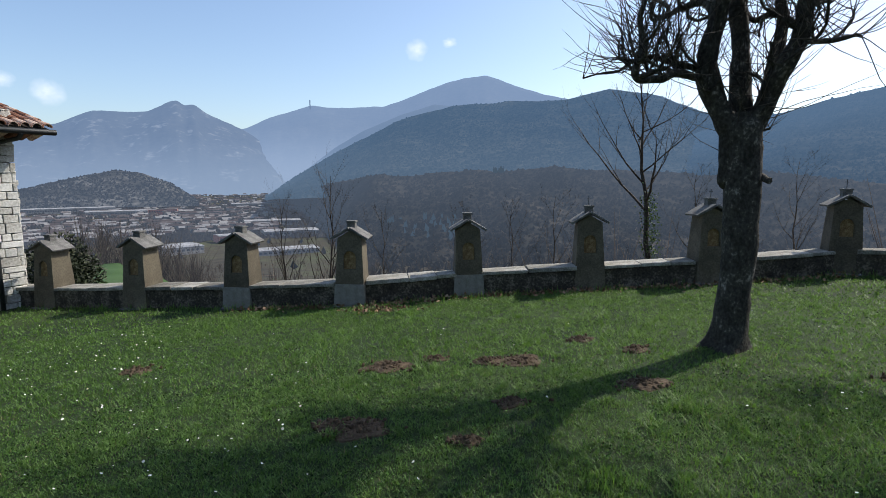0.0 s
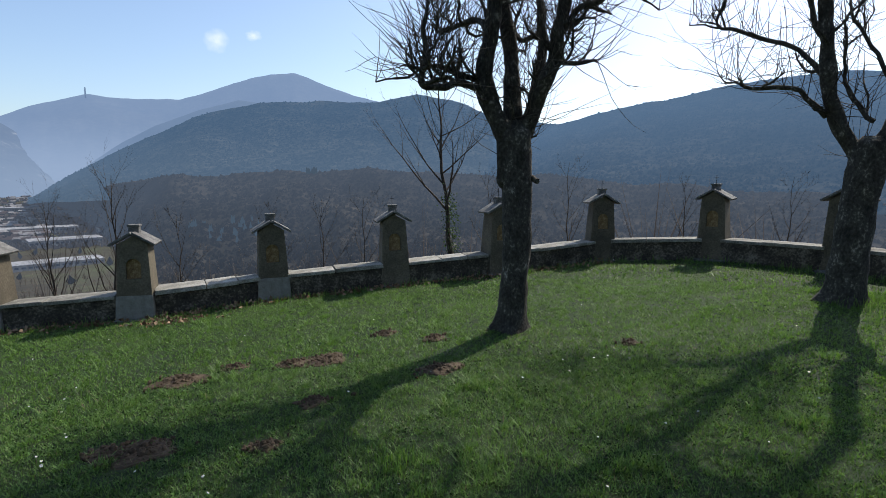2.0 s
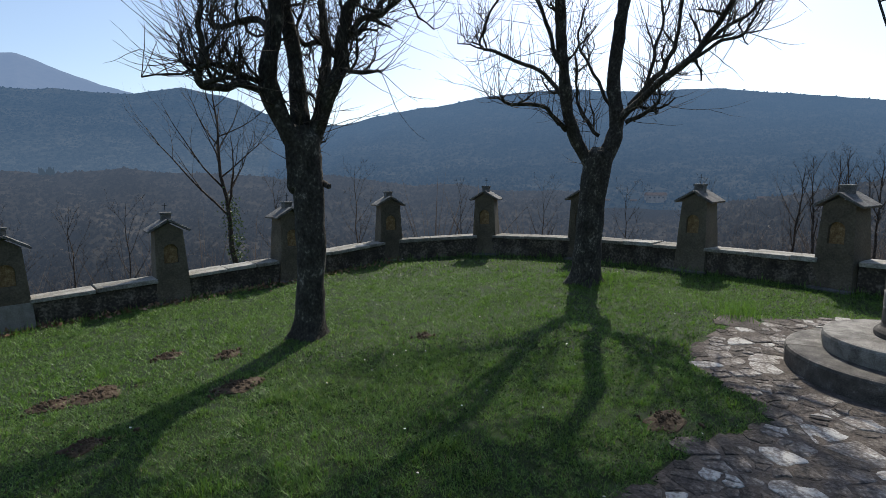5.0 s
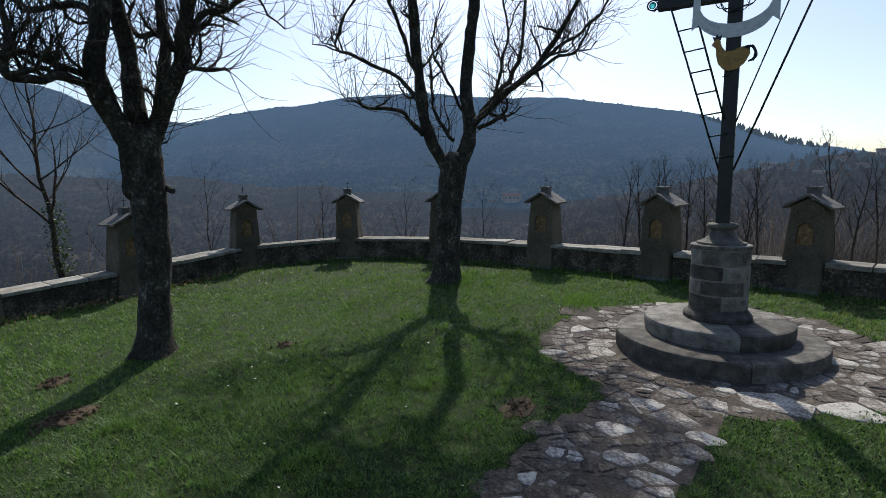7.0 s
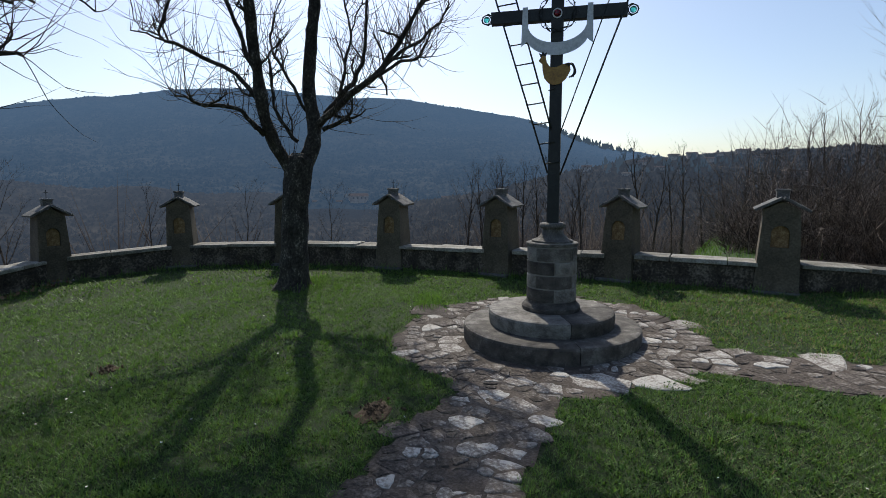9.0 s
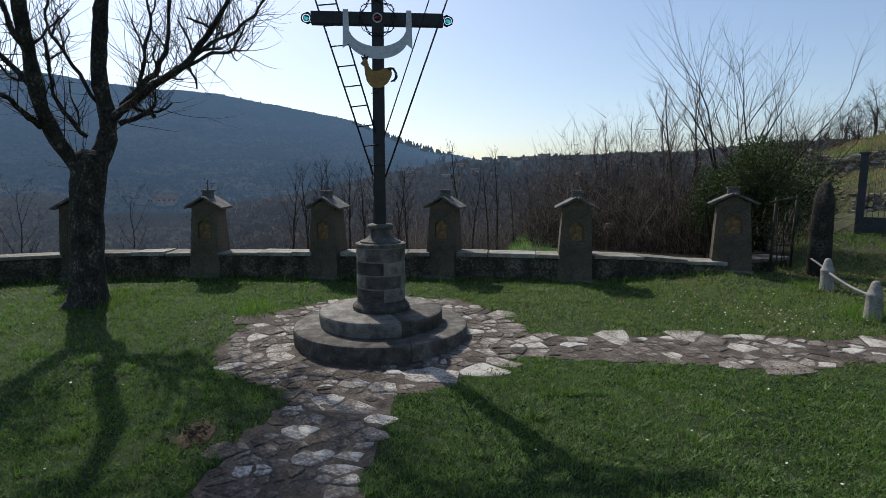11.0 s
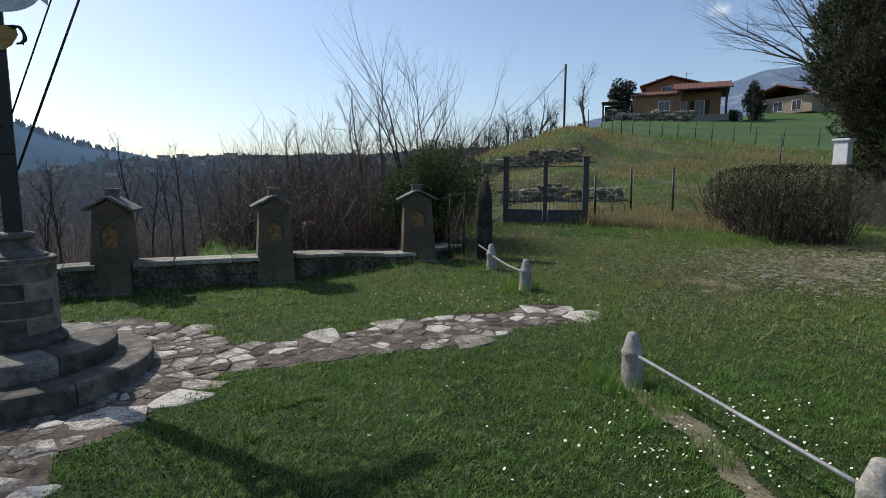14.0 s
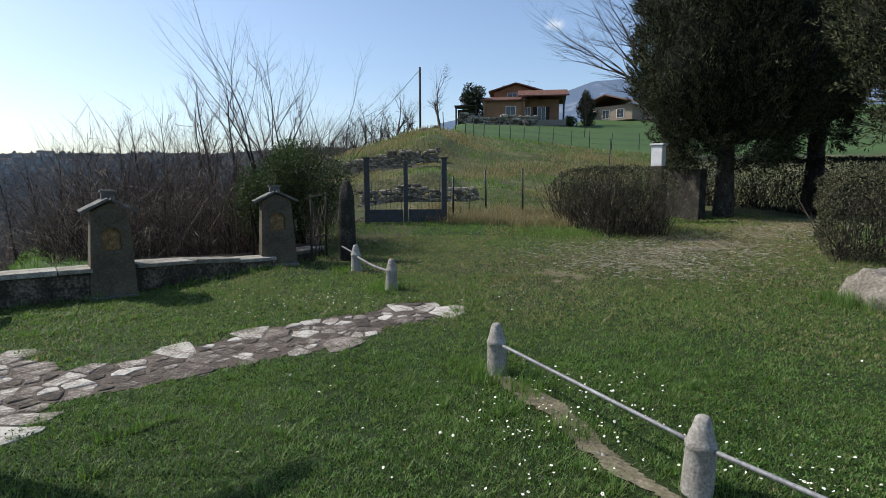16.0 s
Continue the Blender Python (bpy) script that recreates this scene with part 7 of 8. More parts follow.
# houses of the town, too many to count
def town(n):
    roofs, walls = [], []
    for _ in range(n):
        az = RNG.uniform(-40, -11)
        el = -1.35 - 4.2 * RNG.random() ** 1.5 
        if az > -17 and el < -3.2 - 0.7 * (-11 - az) * -0.5:
            continue
        r = 82 / math.tan(radians(-el))
        c = polar(az, r, 1.75 + r * math.tan(radians(el)))
        w, dd, h = RNG.uniform(7, 16) * (2.6 if RNG.random() < 0.12 else 1), RNG.uniform(7, 13), RNG.uniform(4, 7)
        a = RNG.uniform(-0.6, 0.6) - radians(az)
        ux, uy = Vector((math.cos(a), math.sin(a), 0)), Vector((-math.sin(a), math.cos(a), 0))
        def P(x, y, z):
            return c + ux * x + uy * y + Vector((0, 0, z))
        x, y = w / 2, dd / 2
        for q in ((P(-x, -y, -4), P(x, -y, -4), P(x, -y, h), P(-x, -y, h)), (P(x, -y, -4), P(x, y, -4), P(x, y, h), P(x, -y, h)), (P(-x, y, -4), P(-x, -y, -4), P(-x, -y, h), P(-x, y, h)),
                  (P(x, y, -4), P(-x, y, -4), P(-x, y, h), P(x, y, h))):
            walls.append(q)
        for q in ((P(-x - 1, -y - 1, h), P(x + 1, -y - 1, h), P(x + 1, 0, h + 2.5), P(-x - 1, 0, h + 2.5)), (P(x + 1, y + 1, h), P(-x - 1, y + 1, h), P(-x - 1, 0, h + 2.5), P(x + 1, 0, h + 2.5))):
            roofs.append(q)
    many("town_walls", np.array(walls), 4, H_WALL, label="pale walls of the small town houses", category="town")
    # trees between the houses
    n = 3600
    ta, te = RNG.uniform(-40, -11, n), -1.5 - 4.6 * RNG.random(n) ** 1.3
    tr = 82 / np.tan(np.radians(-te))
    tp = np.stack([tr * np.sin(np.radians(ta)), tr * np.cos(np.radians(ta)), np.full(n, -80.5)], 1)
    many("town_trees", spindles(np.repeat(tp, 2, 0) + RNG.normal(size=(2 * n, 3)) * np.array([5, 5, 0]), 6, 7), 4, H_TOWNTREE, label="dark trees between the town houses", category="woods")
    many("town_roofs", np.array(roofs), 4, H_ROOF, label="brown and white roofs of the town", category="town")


town(1300)
# a mast on the far ridge
p = polar(-13.4, 3850)
tagged(rod("radio_mast", None, [(p.x, p.y, 1.75 + 3850 * math.tan(radians(6.8))), (p.x, p.y, 1.75 + 3850 * math.tan(radians(7.7)))], 4.0, H_FAR, 5), "slim radio mast on the far ridge", "mast")
# pale roof just below the wall
p = polar(31.3, 12.6)
rf = thing("shed_roof", pose(p.x, p.y, -0.12, 0, 0, -31), "low pale sheet roof just below the wall", "shed")
bm = bmesh.new()
box(bm, 1.5, 1.6, 0.05, pose(0, 0, 0.02, -8, 0, 0), bevel=0.01)
part("roof_sheet", bm, M_FRAME, rf)
bm = bmesh.new()
box(bm, 1.3, 1.3, 5.0, pose(0, 0, -5.0), bevel=0.02)
part("wall", bm, M_CREAM, rf)


# ---- small clouds ----
def cloud_mat():
    m = bpy.data.materials.new("thin_cloud")
    m.use_nodes = True
    n, link = m.node_tree.nodes, m.node_tree.links.new
    n.remove(n["Principled BSDF"])
    co = n.new("ShaderNodeTexCoord")
    nz = n.new("ShaderNodeTexNoise")
    nz.inputs["Scale"].default_value, nz.inputs["Detail"].default_value, nz.inputs["Roughness"].default_value = 1.5, 6, 0.55
    link(co.outputs["Object"], nz.inputs["Vector"])
    nz.noise_dimensions = "4D"
    oi, sc = n.new("ShaderNodeObjectInfo"), n.new("ShaderNodeMath")
    sc.operation, sc.inputs[1].default_value = "MULTIPLY", 40
    link(oi.outputs["Random"], sc.inputs[0])
    link(sc.outputs[0], nz.inputs["W"])
    gr = n.new("ShaderNodeTexGradient")
    gr.gradient_type = "SPHERICAL"
    link(co.outputs["Object"], gr.inputs["Vector"])
    mul = n.new("ShaderNodeMath")
    mul.operation = "MULTIPLY"
    link(nz.outputs["Fac"], mul.inputs[0])
    link(gr.outputs["Fac"], mul.inputs[1])
    rng = n.new("ShaderNodeMapRange")
    rng.inputs["From Min"].default_value, rng.inputs["From Max"].default_value, rng.inputs["To Max"].default_value = 0.15, 0.5, 0.6
    link(mul.outputs[0], rng.inputs["Value"])
    tr, em, mx = n.new("ShaderNodeBsdfTransparent"), n.new("ShaderNodeEmission"), n.new("ShaderNodeMixShader")
    em.inputs["Color"].default_value = (0.86, 0.92, 1.0, 1)
    link(rng.outputs[0], mx.inputs[0])
    link(tr.outputs[0], mx.inputs[1])
    link(em.outputs[0], mx.inputs[2])
    link(mx.outputs[0], n["Material Output"].inputs["Surface"])
    return m


M_CLOUD = cloud_mat()
for az, el, w, h in ((-2.6, 12.6, 3.4, 3.4), (0.7, 13.3, 2.4, 1.6), (-35.3, 7.2, 4.0, 3.4), (-38.6, 8.0, 4.0, 2.4), (147.6, 15.2, 3.2, 2.2)):
    r = 4700
    V, F = [], []
    k = 8
    for i in range(k + 1):
        for j in range(k + 1):
            x, z = 2 * i / k - 1, 2 * j / k - 1
            V.append((x, 0.06 * math.sin(3 * x + 2 * z), z))
    for i in range(k):
        for j in range(k):
            q = i * (k + 1) + j
            F.append((q, q + k + 1, q + k + 2, q + 1))
    o = raw("cloud", V, F, M_CLOUD, smooth=True)
    p = polar(az, r, 1.75 + r * math.tan(radians(el)))
    o.matrix_basis = pose(p.x, p.y, p.z, 0, 0, -az) @ Matrix.Diagonal((r * math.tan(radians(w / 2)), r * 0.02, r * math.tan(radians(h / 2)), 1))
    tagged(o, "small thin white cloud in the blue sky", "cloud", "clouds", "structure")


# ---- stone paving round the cross ----
PATH_A = [(4.6, 0.62), (3.3, 0.72), (2.2, 0.80), (0.9, 0.9)]
PATH_B = [(5.35, -0.9), (5.12, -2.2), (4.95, -4.42)]


def seg_dist(x, y, line):
    best = np.full(np.shape(x), 1e9)
    for (ax, ay), (bx, by) in zip(line, line[1:]):
        dx, dy = bx - ax, by - ay
        t = np.clip(((x - ax) * dx + (y - ay) * dy) / (dx * dx + dy * dy), 0, 1)
        best = np.minimum(best, np.hypot(x - ax - t * dx, y - ay - t * dy))
    return best


def pave_depth(x, y):
    """How far inside the paving a place lies (negative: on the grass)."""
    wob = 0.09 * (vnoise(x, y, 3.1, 2) - 0.5) + 0.14 * (vnoise(x, y, 1.1, 5) - 0.5) + 0.11 * (vnoise(x, y, 7.3, 8) - 0.5)
    a = 1.56 - np.hypot(x - CROSS[0], y - CROSS[1])
    b = 0.44 - seg_dist(x, y, PATH_A)
    c = 0.40 - seg_dist(x, y, PATH_B)
    return np.maximum(np.maximum(a, b), c) + wob


def lawn_zs(x, y):
    return 0.03197 * x - 0.02895 * y + 0.00071 * x * x + 0.00261 * x * y + 0.00045 * y * y


M_BED = material("paving_bed", [(0.035, 0.028, 0.021), (0.085, 0.068, 0.054), (0.17, 0.14, 0.115)], 6, 45, bump=0.9, depth=0.025)
gx, gy = np.meshgrid(np.arange(0.6, 7.6, 0.05), np.arange(-5.0, 2.4, 0.05), indexing="ij")
cell = pave_depth(gx + 0.025, gy + 0.025) > 0
quads = []
for ox, oy in ((0, 0), (0.05, 0), (0.05, 0.05), (0, 0.05)):
    x, y = gx[cell] + ox, gy[cell] + oy
    quads.append(np.stack([x, y, lawn_zs(x, y) + 0.001 + 0.009 * vnoise(x, y, 9, 3)], 1))
pv = np.stack(quads, 1)
pavement = many("pavement", pv, 4, M_BED, label="irregular stone paving set in grey earth", category="paving", kind="structure")


def clip(poly, px, py, nx, ny):
    out = []
    for i in range(len(poly)):
        a, b = poly[i], poly[(i + 1) % len(poly)]
        da, db = (a[0] - px) * nx + (a[1] - py) * ny, (b[0] - px) * nx + (b[1] - py) * ny
        if da <= 0:
            out.append(a)
        if (da < 0 < db) or (db < 0 < da):
            t = da / (da - db)
            out.append((a[0] + (b[0] - a[0]) * t, a[1] + (b[1] - a[1]) * t))
    return out


M_PAVE_BROWN = material("brown_paving_stone", [(0.04, 0.032, 0.025), (0.085, 0.07, 0.056), (0.15, 0.127, 0.105), (0.30, 0.27, 0.235)], 6, 50, bump=1.0, depth=0.02, per_object=0.3)
rp = random.Random(23)
seeds = [(4.52, -0.05, 0.30)]
tries = 0
while tries < 16000:
    tries += 1
    x, y = rp.uniform(0.9, 7.5), rp.uniform(-4.9, 2.2)
    dpt = float(pave_depth(np.array(x), np.array(y)))
    if dpt < 0.065 or math.hypot(x - CROSS[0], y - CROSS[1]) < 0.90:
        continue
    r = rp.choice((0.035, 0.05, 0.06, 0.09, 0.13, 0.17)) if tries > 500 else rp.choice((0.1, 0.13, 0.16))
    if all(math.hypot((x - a) * 1.45, y - b) > (r + q) * 0.93 for a, b, q in seeds):
        seeds.append((x, y, r))
REST_V, REST_F, made = [], [], 0
for i, (x, y, r) in enumerate(sorted(seeds, key=lambda q: math.hypot(q[0] - 3.2, q[1]) - 9 * (q[2] == 0.30))):
    if i and rp.random() < 0.06:
        continue
    lim = r * rp.uniform(1.6, 2.3)
    ph, sq = rp.uniform(0, 6.28), rp.uniform(0.75, 1.0)
    poly = [(x + lim * sq * math.cos(ph + k * math.pi / 4) * rp.uniform(0.75, 1.1), y + lim * 1.2 * math.sin(ph + k * math.pi / 4) * rp.uniform(0.75, 1.1)) for k in range(8)]
    if i == 0:
        poly = [(4.36, -0.30), (4.60, -0.34), (4.74, -0.08), (4.68, 0.20), (4.52, 0.26), (4.42, 0.04)]
    for a, b, q in seeds:
        d = math.hypot(a - x, b - y)
        if d < 1e-6 or d > lim * 2.6 or i == 0:
            continue
        t = 0.5 + 0.25 * (r - q) / (r + q)
        gap = rp.uniform(0.004, 0.016)
        poly = clip(poly, x + (a - x) * t - (a - x) / d * gap, y + (b - y) * t - (b - y) / d * gap, (a - x) / d, (b - y) / d)
        if len(poly) < 3:
            break
    if len(poly) < 3 or math.hypot(x - CROSS[0], y - CROSS[1]) < 0.95 and i:
        continue
    # subdivide and roughen the outline
    ring = []
    for k in range(len(poly)):
        a, b = poly[k], poly[(k + 1) % len(poly)]
        ring.append(a)
        if math.hypot(a[0] - b[0], a[1] - b[1]) > 0.06:
            ring.append(((a[0] + b[0]) / 2, (a[1] + b[1]) / 2))
    ring = [(px + 0.02 * noise.noise(Vector((px * 17, py * 17, 1))), py + 0.02 * noise.noise(Vector((px * 17, py * 17, 5)))) for px, py in ring]
    hgt = rp.uniform(0.009, 0.016)
    tx, ty = rp.uniform(-0.035, 0.035), rp.uniform(-0.035, 0.035)
    V, F = [], []
    m = len(ring)
    for s, z in ((1.0, -0.02), (0.97, hgt * 0.6), (0.84, hgt)):
        for px, py in ring:
            qx, qy = x + (px - x) * s, y + (py - y) * s
            V.append((qx - x, qy - y, lawn_z(qx, qy) - lawn_z(x, y) + z + (0 if s == 1.0 else tx * (qx - x) + ty * (qy - y) + 0.006 * noise.noise(Vector((qx * 14, qy * 14, 2))))))
    for a in (0, 1):
        for k in range(m):
            F.append((a * m + k, a * m + (k + 1) % m, (a + 1) * m + (k + 1) % m, (a + 1) * m + k))
    F.append(tuple(range(2 * m, 3 * m)))
    if made < 300:
        o = raw("paving_stone", V, F, M_PAVE if r > 0.085 or rp.random() < 0.3 else M_PAVE_BROWN, pavement)
        o.location = (x, y, lawn_z(x, y))
        made += 1
    else:
        k = len(REST_V)
        REST_V += [(a + x, b + y, c + lawn_z(x, y)) for a, b, c in V]
        REST_F += [tuple(q + k for q in f) for f in F]
M_PAVE2 = material("paving_stone_far", [(0.05, 0.04, 0.033), (0.12, 0.10, 0.083), (0.24, 0.21, 0.18), (0.50, 0.475, 0.425)], 6, 50, bump=1.0, depth=0.02, island=0.34)
if REST_F:
    raw("paving_stones", REST_V, REST_F, M_PAVE2, pavement)["kind"] = "stuff"


# ---- grass, flowers, earth ----
POLY = np.array([(a, b) for a, b in WALL_LINE] + [(13.5, -9.0), (11.5, -12.5), (9.5, -14.0), (7.5, -19.0), (4.0, -20.0), (-2.0, -20.0), (-12.0, -6.0)])


def in_lawn(x, y):
    c = np.zeros(len(x), bool)
    n = len(POLY)
    for i in range(n):
        (ax, ay), (bx, by) = POLY[i], POLY[(i + 1) % n]
        hit = ((ay > y) != (by > y)) & (x < (bx - ax) * (y - ay) / (by - ay + 1e-12) + ax)
        c ^= hit
    return c


MOLES = [(0.80, 5.30, 0.30), (0.45, 5.35, 0.22), (-0.62, 3.88, 0.30), (-0.85, 3.95, 0.2), (1.74, 4.53, 0.27), (-0.58, 5.34, 0.30), (-3.3, 5.59, 0.22), (2.0, 5.48, 0.18), (3.57, 1.52, 0.22), (0.55, 4.25, 0.18), (0.15, 3.6, 0.16),
         (1.55, 5.95, 0.18), (3.75, 4.35, 0.14), (-0.1, 5.5, 0.16)]
STRIP = [(2.95, -3.58), (2.34, -3.40), (1.62, -2.97), (1.0, -2.86), (0.2, -2.7)]
TRACK = [(4.7, -7.2), (4.6, -9.0), (4.5, -11.5), (3.6, -15.6), (3.2, -19.0)]


def zone(x, y):
    """Share of blades that grow at a place."""
    f = np.where(pave_depth(x, y) > -0.01, 0.0, 1.0)
    for a, b, r in MOLES:
        d = np.hypot(x - a, y - b) + 0.22 * (vnoise(x, y, 7, 4) - 0.5)
        f = f * np.clip((d - r * 0.35) / (r * 0.6), 0.12, 1)
    f = f * np.clip((seg_dist(x, y, STRIP) + 0.10 * (vnoise(x, y, 6, 8) - 0.5) - 0.09) / 0.07, 0.0, 1)
    tr = seg_dist(x, y, TRACK) + 0.9 * (vnoise(x, y, 1.2, 6) - 0.5)
    f = f * np.clip(0.10 + tr / 2.6, 0.10, 1)
    f = f * (0.74 + 0.36 * vnoise(x, y, 2.3, 7))
    return f


def blades(n, r0, r1, az0, az1, h, w, seed, thin=True):
    g = np.random.default_rng(seed)
    r = np.sqrt(g.uniform(r0 * r0, r1 * r1, n))
    a = np.radians(g.uniform(az0, az1, n))
    x, y = r * np.sin(a), r * np.cos(a)
    # blades stand in small bunches
    x, y = x + g.normal(size=n) * 0.01, y + g.normal(size=n) * 0.01
    k = in_lawn(x, y)
    x, y = x[k], y[k]
    k = g.random(len(x)) < (zone(x, y) if thin else (pave_depth(x, y) < -0.01) * 0.8)
    x, y = x[k], y[k]
    n = len(x)
    z = lawn_zs(x, y) if r1 < 14 else np.array([ground_z(p, q) for p, q in zip(x, y)])
    # clumps a hand across, between hollows where the soil shows
    clump = 0.55 * vnoise(x, y, 13, 9) + 0.45 * vnoise(x, y, 27, 10)
    tall = 0.22 + 1.5 * clump ** 1.6 + 0.35 * vnoise(x, y, 1.7, 9) ** 1.5 + 1.1 * (vnoise(x, y, 5, 11) > 0.90)
    H = h * tall * g.uniform(0.5, 1.3, n)
    W = w * g.uniform(0.6, 1.4, n)
    t = g.uniform(0, 2 * math.pi, n)
    lean = g.uniform(0.1, 1.9, n) * H
    b = np.stack([x, y, z - 0.005], 1)
    s = np.stack([np.cos(t), np.sin(t), np.zeros(n)], 1) * (W / 2)[:, None]
    tip = b + np.stack([-np.sin(t) * lean, np.cos(t) * lean, H], 1)
    return np.stack([b - s, b + s, tip], 1)


many("grass", np.concatenate([blades(70000, 0.0, 2.0, -180, 180, 0.033, 0.010, 5), blades(45000, 2.0, 6.0, 178, 312, 0.035, 0.02, 6), blades(45000, 6.0, 14.0, 178, 316, 0.045, 0.035, 7), blades(480000, 2.0, 5.2, -48, 178, 0.030, 0.0075, 1), blades(400000, 5.2, 9.0, -48, 178, 0.033, 0.0115, 2), blades(160000, 9.0, 13.9, -44, 177, 0.040, 0.019, 3),
                              blades(47000, 13.9, 21.0, 118, 176, 0.075, 0.022, 4)]), 3, M_GRASS, label="short uneven lawn grass", category="grass")


def dry_zone(x, y):
    tr = seg_dist(x, y, TRACK)
    return np.clip(1.15 - tr / 2.6, 0, 1) * (vnoise(x, y, 0.9, 15) > 0.35) + 0.16 * (vnoise(x, y, 0.7, 16) > 0.6) * (y < -1.5) + 0.07 + 0.14 * (y < -0.5) + 0.24 * (y < -3.6) * (vnoise(x, y, 0.6, 18) > 0.30)


DB = np.concatenate([blades(110000, 2.0, 6.0, -48, 178, 0.030, 0.006, 31, False), blades(190000, 6.0, 13.9, 90, 178, 0.034, 0.015, 32, False), blades(60000, 13.9, 20.0, 140, 172, 0.045, 0.022, 33, False)])
DB = DB[RNG.random(len(DB)) < 2.1 * dry_zone(DB[:, 0, 0], DB[:, 0, 1])]
many("dead_grass", DB, 3, M_DRY, label="short dead straw in worn patches of the lawn", category="grass")


# low broad leaves between the blades
M_CLOVER = material("clover_leaves", [(0.014, 0.036, 0.008), (0.05, 0.115, 0.022), (0.12, 0.22, 0.06)], 2.0, 14, rough=0.85, bump=0, spec=0.08, island=0.6)
CL = np.concatenate([blades(75000, 2.0, 5.5, -48, 178, 0.03, 0.004, 41)[:, 2], blades(60000, 5.5, 10.0, -48, 172, 0.034, 0.004, 42)[:, 2]])
CL = CL[vnoise(CL[:, 0], CL[:, 1], 2.6, 21) > 0.35]
many("clover", leaf_quads(CL, 0.014, 0.012, 0.0, np.array([0.0, 0.0, 0.25]) + RNG.normal(size=CL.shape) * np.array([0.9, 0.9, 0.1])), 4, M_CLOVER, label="small clover leaves among the grass", category="grass")

# pale trodden earth of the track
wx, wy = np.meshgrid(np.arange(1.0, 8.5, 0.05), np.arange(-19.5, -5.6, 0.05), indexing="ij")
wx, wy = wx.ravel(), wy.ravel()
worn = seg_dist(wx, wy, TRACK) / 1.5 + 1.5 * (vnoise(wx, wy, 1.7, 31) - 0.5) + 1.1 * (vnoise(wx, wy, 5.5, 32) - 0.5) + 0.10 * np.maximum(0, wy + 11.5)
wk = worn < 0.05
wx, wy = wx[wk], wy[wk]
M_WORN = material("trodden_earth", [(0.06, 0.052, 0.03), (0.14, 0.122, 0.078), (0.28, 0.25, 0.18)], 3, 40, bump=0.8, depth=0.02)
many("trodden_earth", np.stack([np.stack([wx + a, wy + b, [ground_z(p, q) + 0.006 for p, q in zip(wx + a, wy + b)]], 1) for a, b in ((0, 0), (0.05, 0), (0.05, 0.05), (0, 0.05))], 1), 4, M_WORN,
     label="pale trodden earth of the worn track", category="earth", kind="structure")


def tuft(V, x, y, n, spread, h, w, g):
    px, py = x + g.normal(size=n) * spread, y + g.normal(size=n) * spread
    pz = np.array([ground_z(a, b) for a, b in zip(px, py)])
    t = g.uniform(0, 2 * math.pi, n)
    H = h * g.uniform(0.5, 1.2, n)
    b = np.stack([px, py, pz - 0.01], 1)
    s = np.stack([np.cos(t), np.sin(t), np.zeros(n)], 1) * (w / 2)
    d = np.stack([-np.sin(t), np.cos(t), np.zeros(n)], 1) * (H * g.uniform(0.1, 0.8, n))[:, None]
    mid = b + d * 0.35 + np.stack([0 * H, 0 * H, H * 0.65], 1)
    tip = b + d + np.stack([0 * H, 0 * H, H], 1)
    V.append(np.stack([b - s, b + s, mid + s * 0.7, mid - s * 0.7], 1))
    V.append(np.stack([mid - s * 0.7, mid + s * 0.7, tip + s * 0.05, tip - s * 0.05], 1))


g = np.random.default_rng(12)
V = []
for x, y, n, sp, h in ((6.5, 2.10, 220, 0.10, 0.26), (6.85, 2.2, 160, 0.1, 0.22), (6.95, 4.25, 160, 0.16, 0.25), (7.3, 4.3, 120, 0.12, 0.28), (3.10, -3.52, 260, 0.13, 0.24), (2.66, -3.52, 300, 0.14, 0.22), (2.05, -3.16, 200, 0.10, 0.2),
                        (6.05, -4.92, 260, 0.14, 0.24), (6.2, -5.1, 200, 0.14, 0.24), (7.5, -5.3, 160, 0.16, 0.25), (1.25, -3.2, 160, 0.10, 0.18), (1.15, -8.2, 380, 0.16, 0.32), (1.4, -8.4, 200, 0.14, 0.28), (0.95, 3.0, 160, 0.09, 0.16),
                        (7.0, -12.2, 500, 0.45, 0.35), (7.8, -11.8, 500, 0.5, 0.38), (1.0, 2.6, 120, 0.08, 0.14), (-2.2, 6.1, 160, 0.2, 0.12)):
    tuft(V, x, y, n, sp, h * 0.62, 0.006, g)
# a ragged fringe along the wall's foot
for (ax, ay), (bx, by) in zip(WALL_LINE[1:-1], WALL_LINE[2:]):
    L = math.hypot(bx - ax, by - ay)
    nx, ny = (by - ay) / L, -(bx - ax) / L
    for k in range(int(L / 0.16)):
        s = g.random()
        o = g.uniform(0.26, 0.5)
        tuft(V, ax + (bx - ax) * s + nx * o, ay + (by - ay) * s + ny * o, 10, 0.06, 0.13, 0.008, g)
many("grass_tufts", np.concatenate(V), 4, M_GRASS, label="taller grass tufts by posts and walls", category="grass")

V = []
for k in range(900):
    a, r = g.uniform(122, 156), g.uniform(17.5, 41)
    p = polar(a, r)
    if 122 < a < 138 and (17.0 < r < 20.3 or 25 < r < 30.6):
        continue
    if vnoise(np.array(p.x), np.array(p.y), 0.35, 3) > 0.50:
        tuft(V, p.x, p.y, 46, 0.30 * r / 18, 0.20 * (r / 18) ** 0.5, 0.014 * r / 16, g)
for k in range(150):
    p = polar(g.uniform(134, 149), g.uniform(15.6, 18.2))
    tuft(V, p.x, p.y, 40, 0.2, 0.30, 0.012, g)
many("dry_grass", np.concatenate(V), 4, M_DRY, label="tall straw-coloured dry grass on the bank", category="grass")
V = []
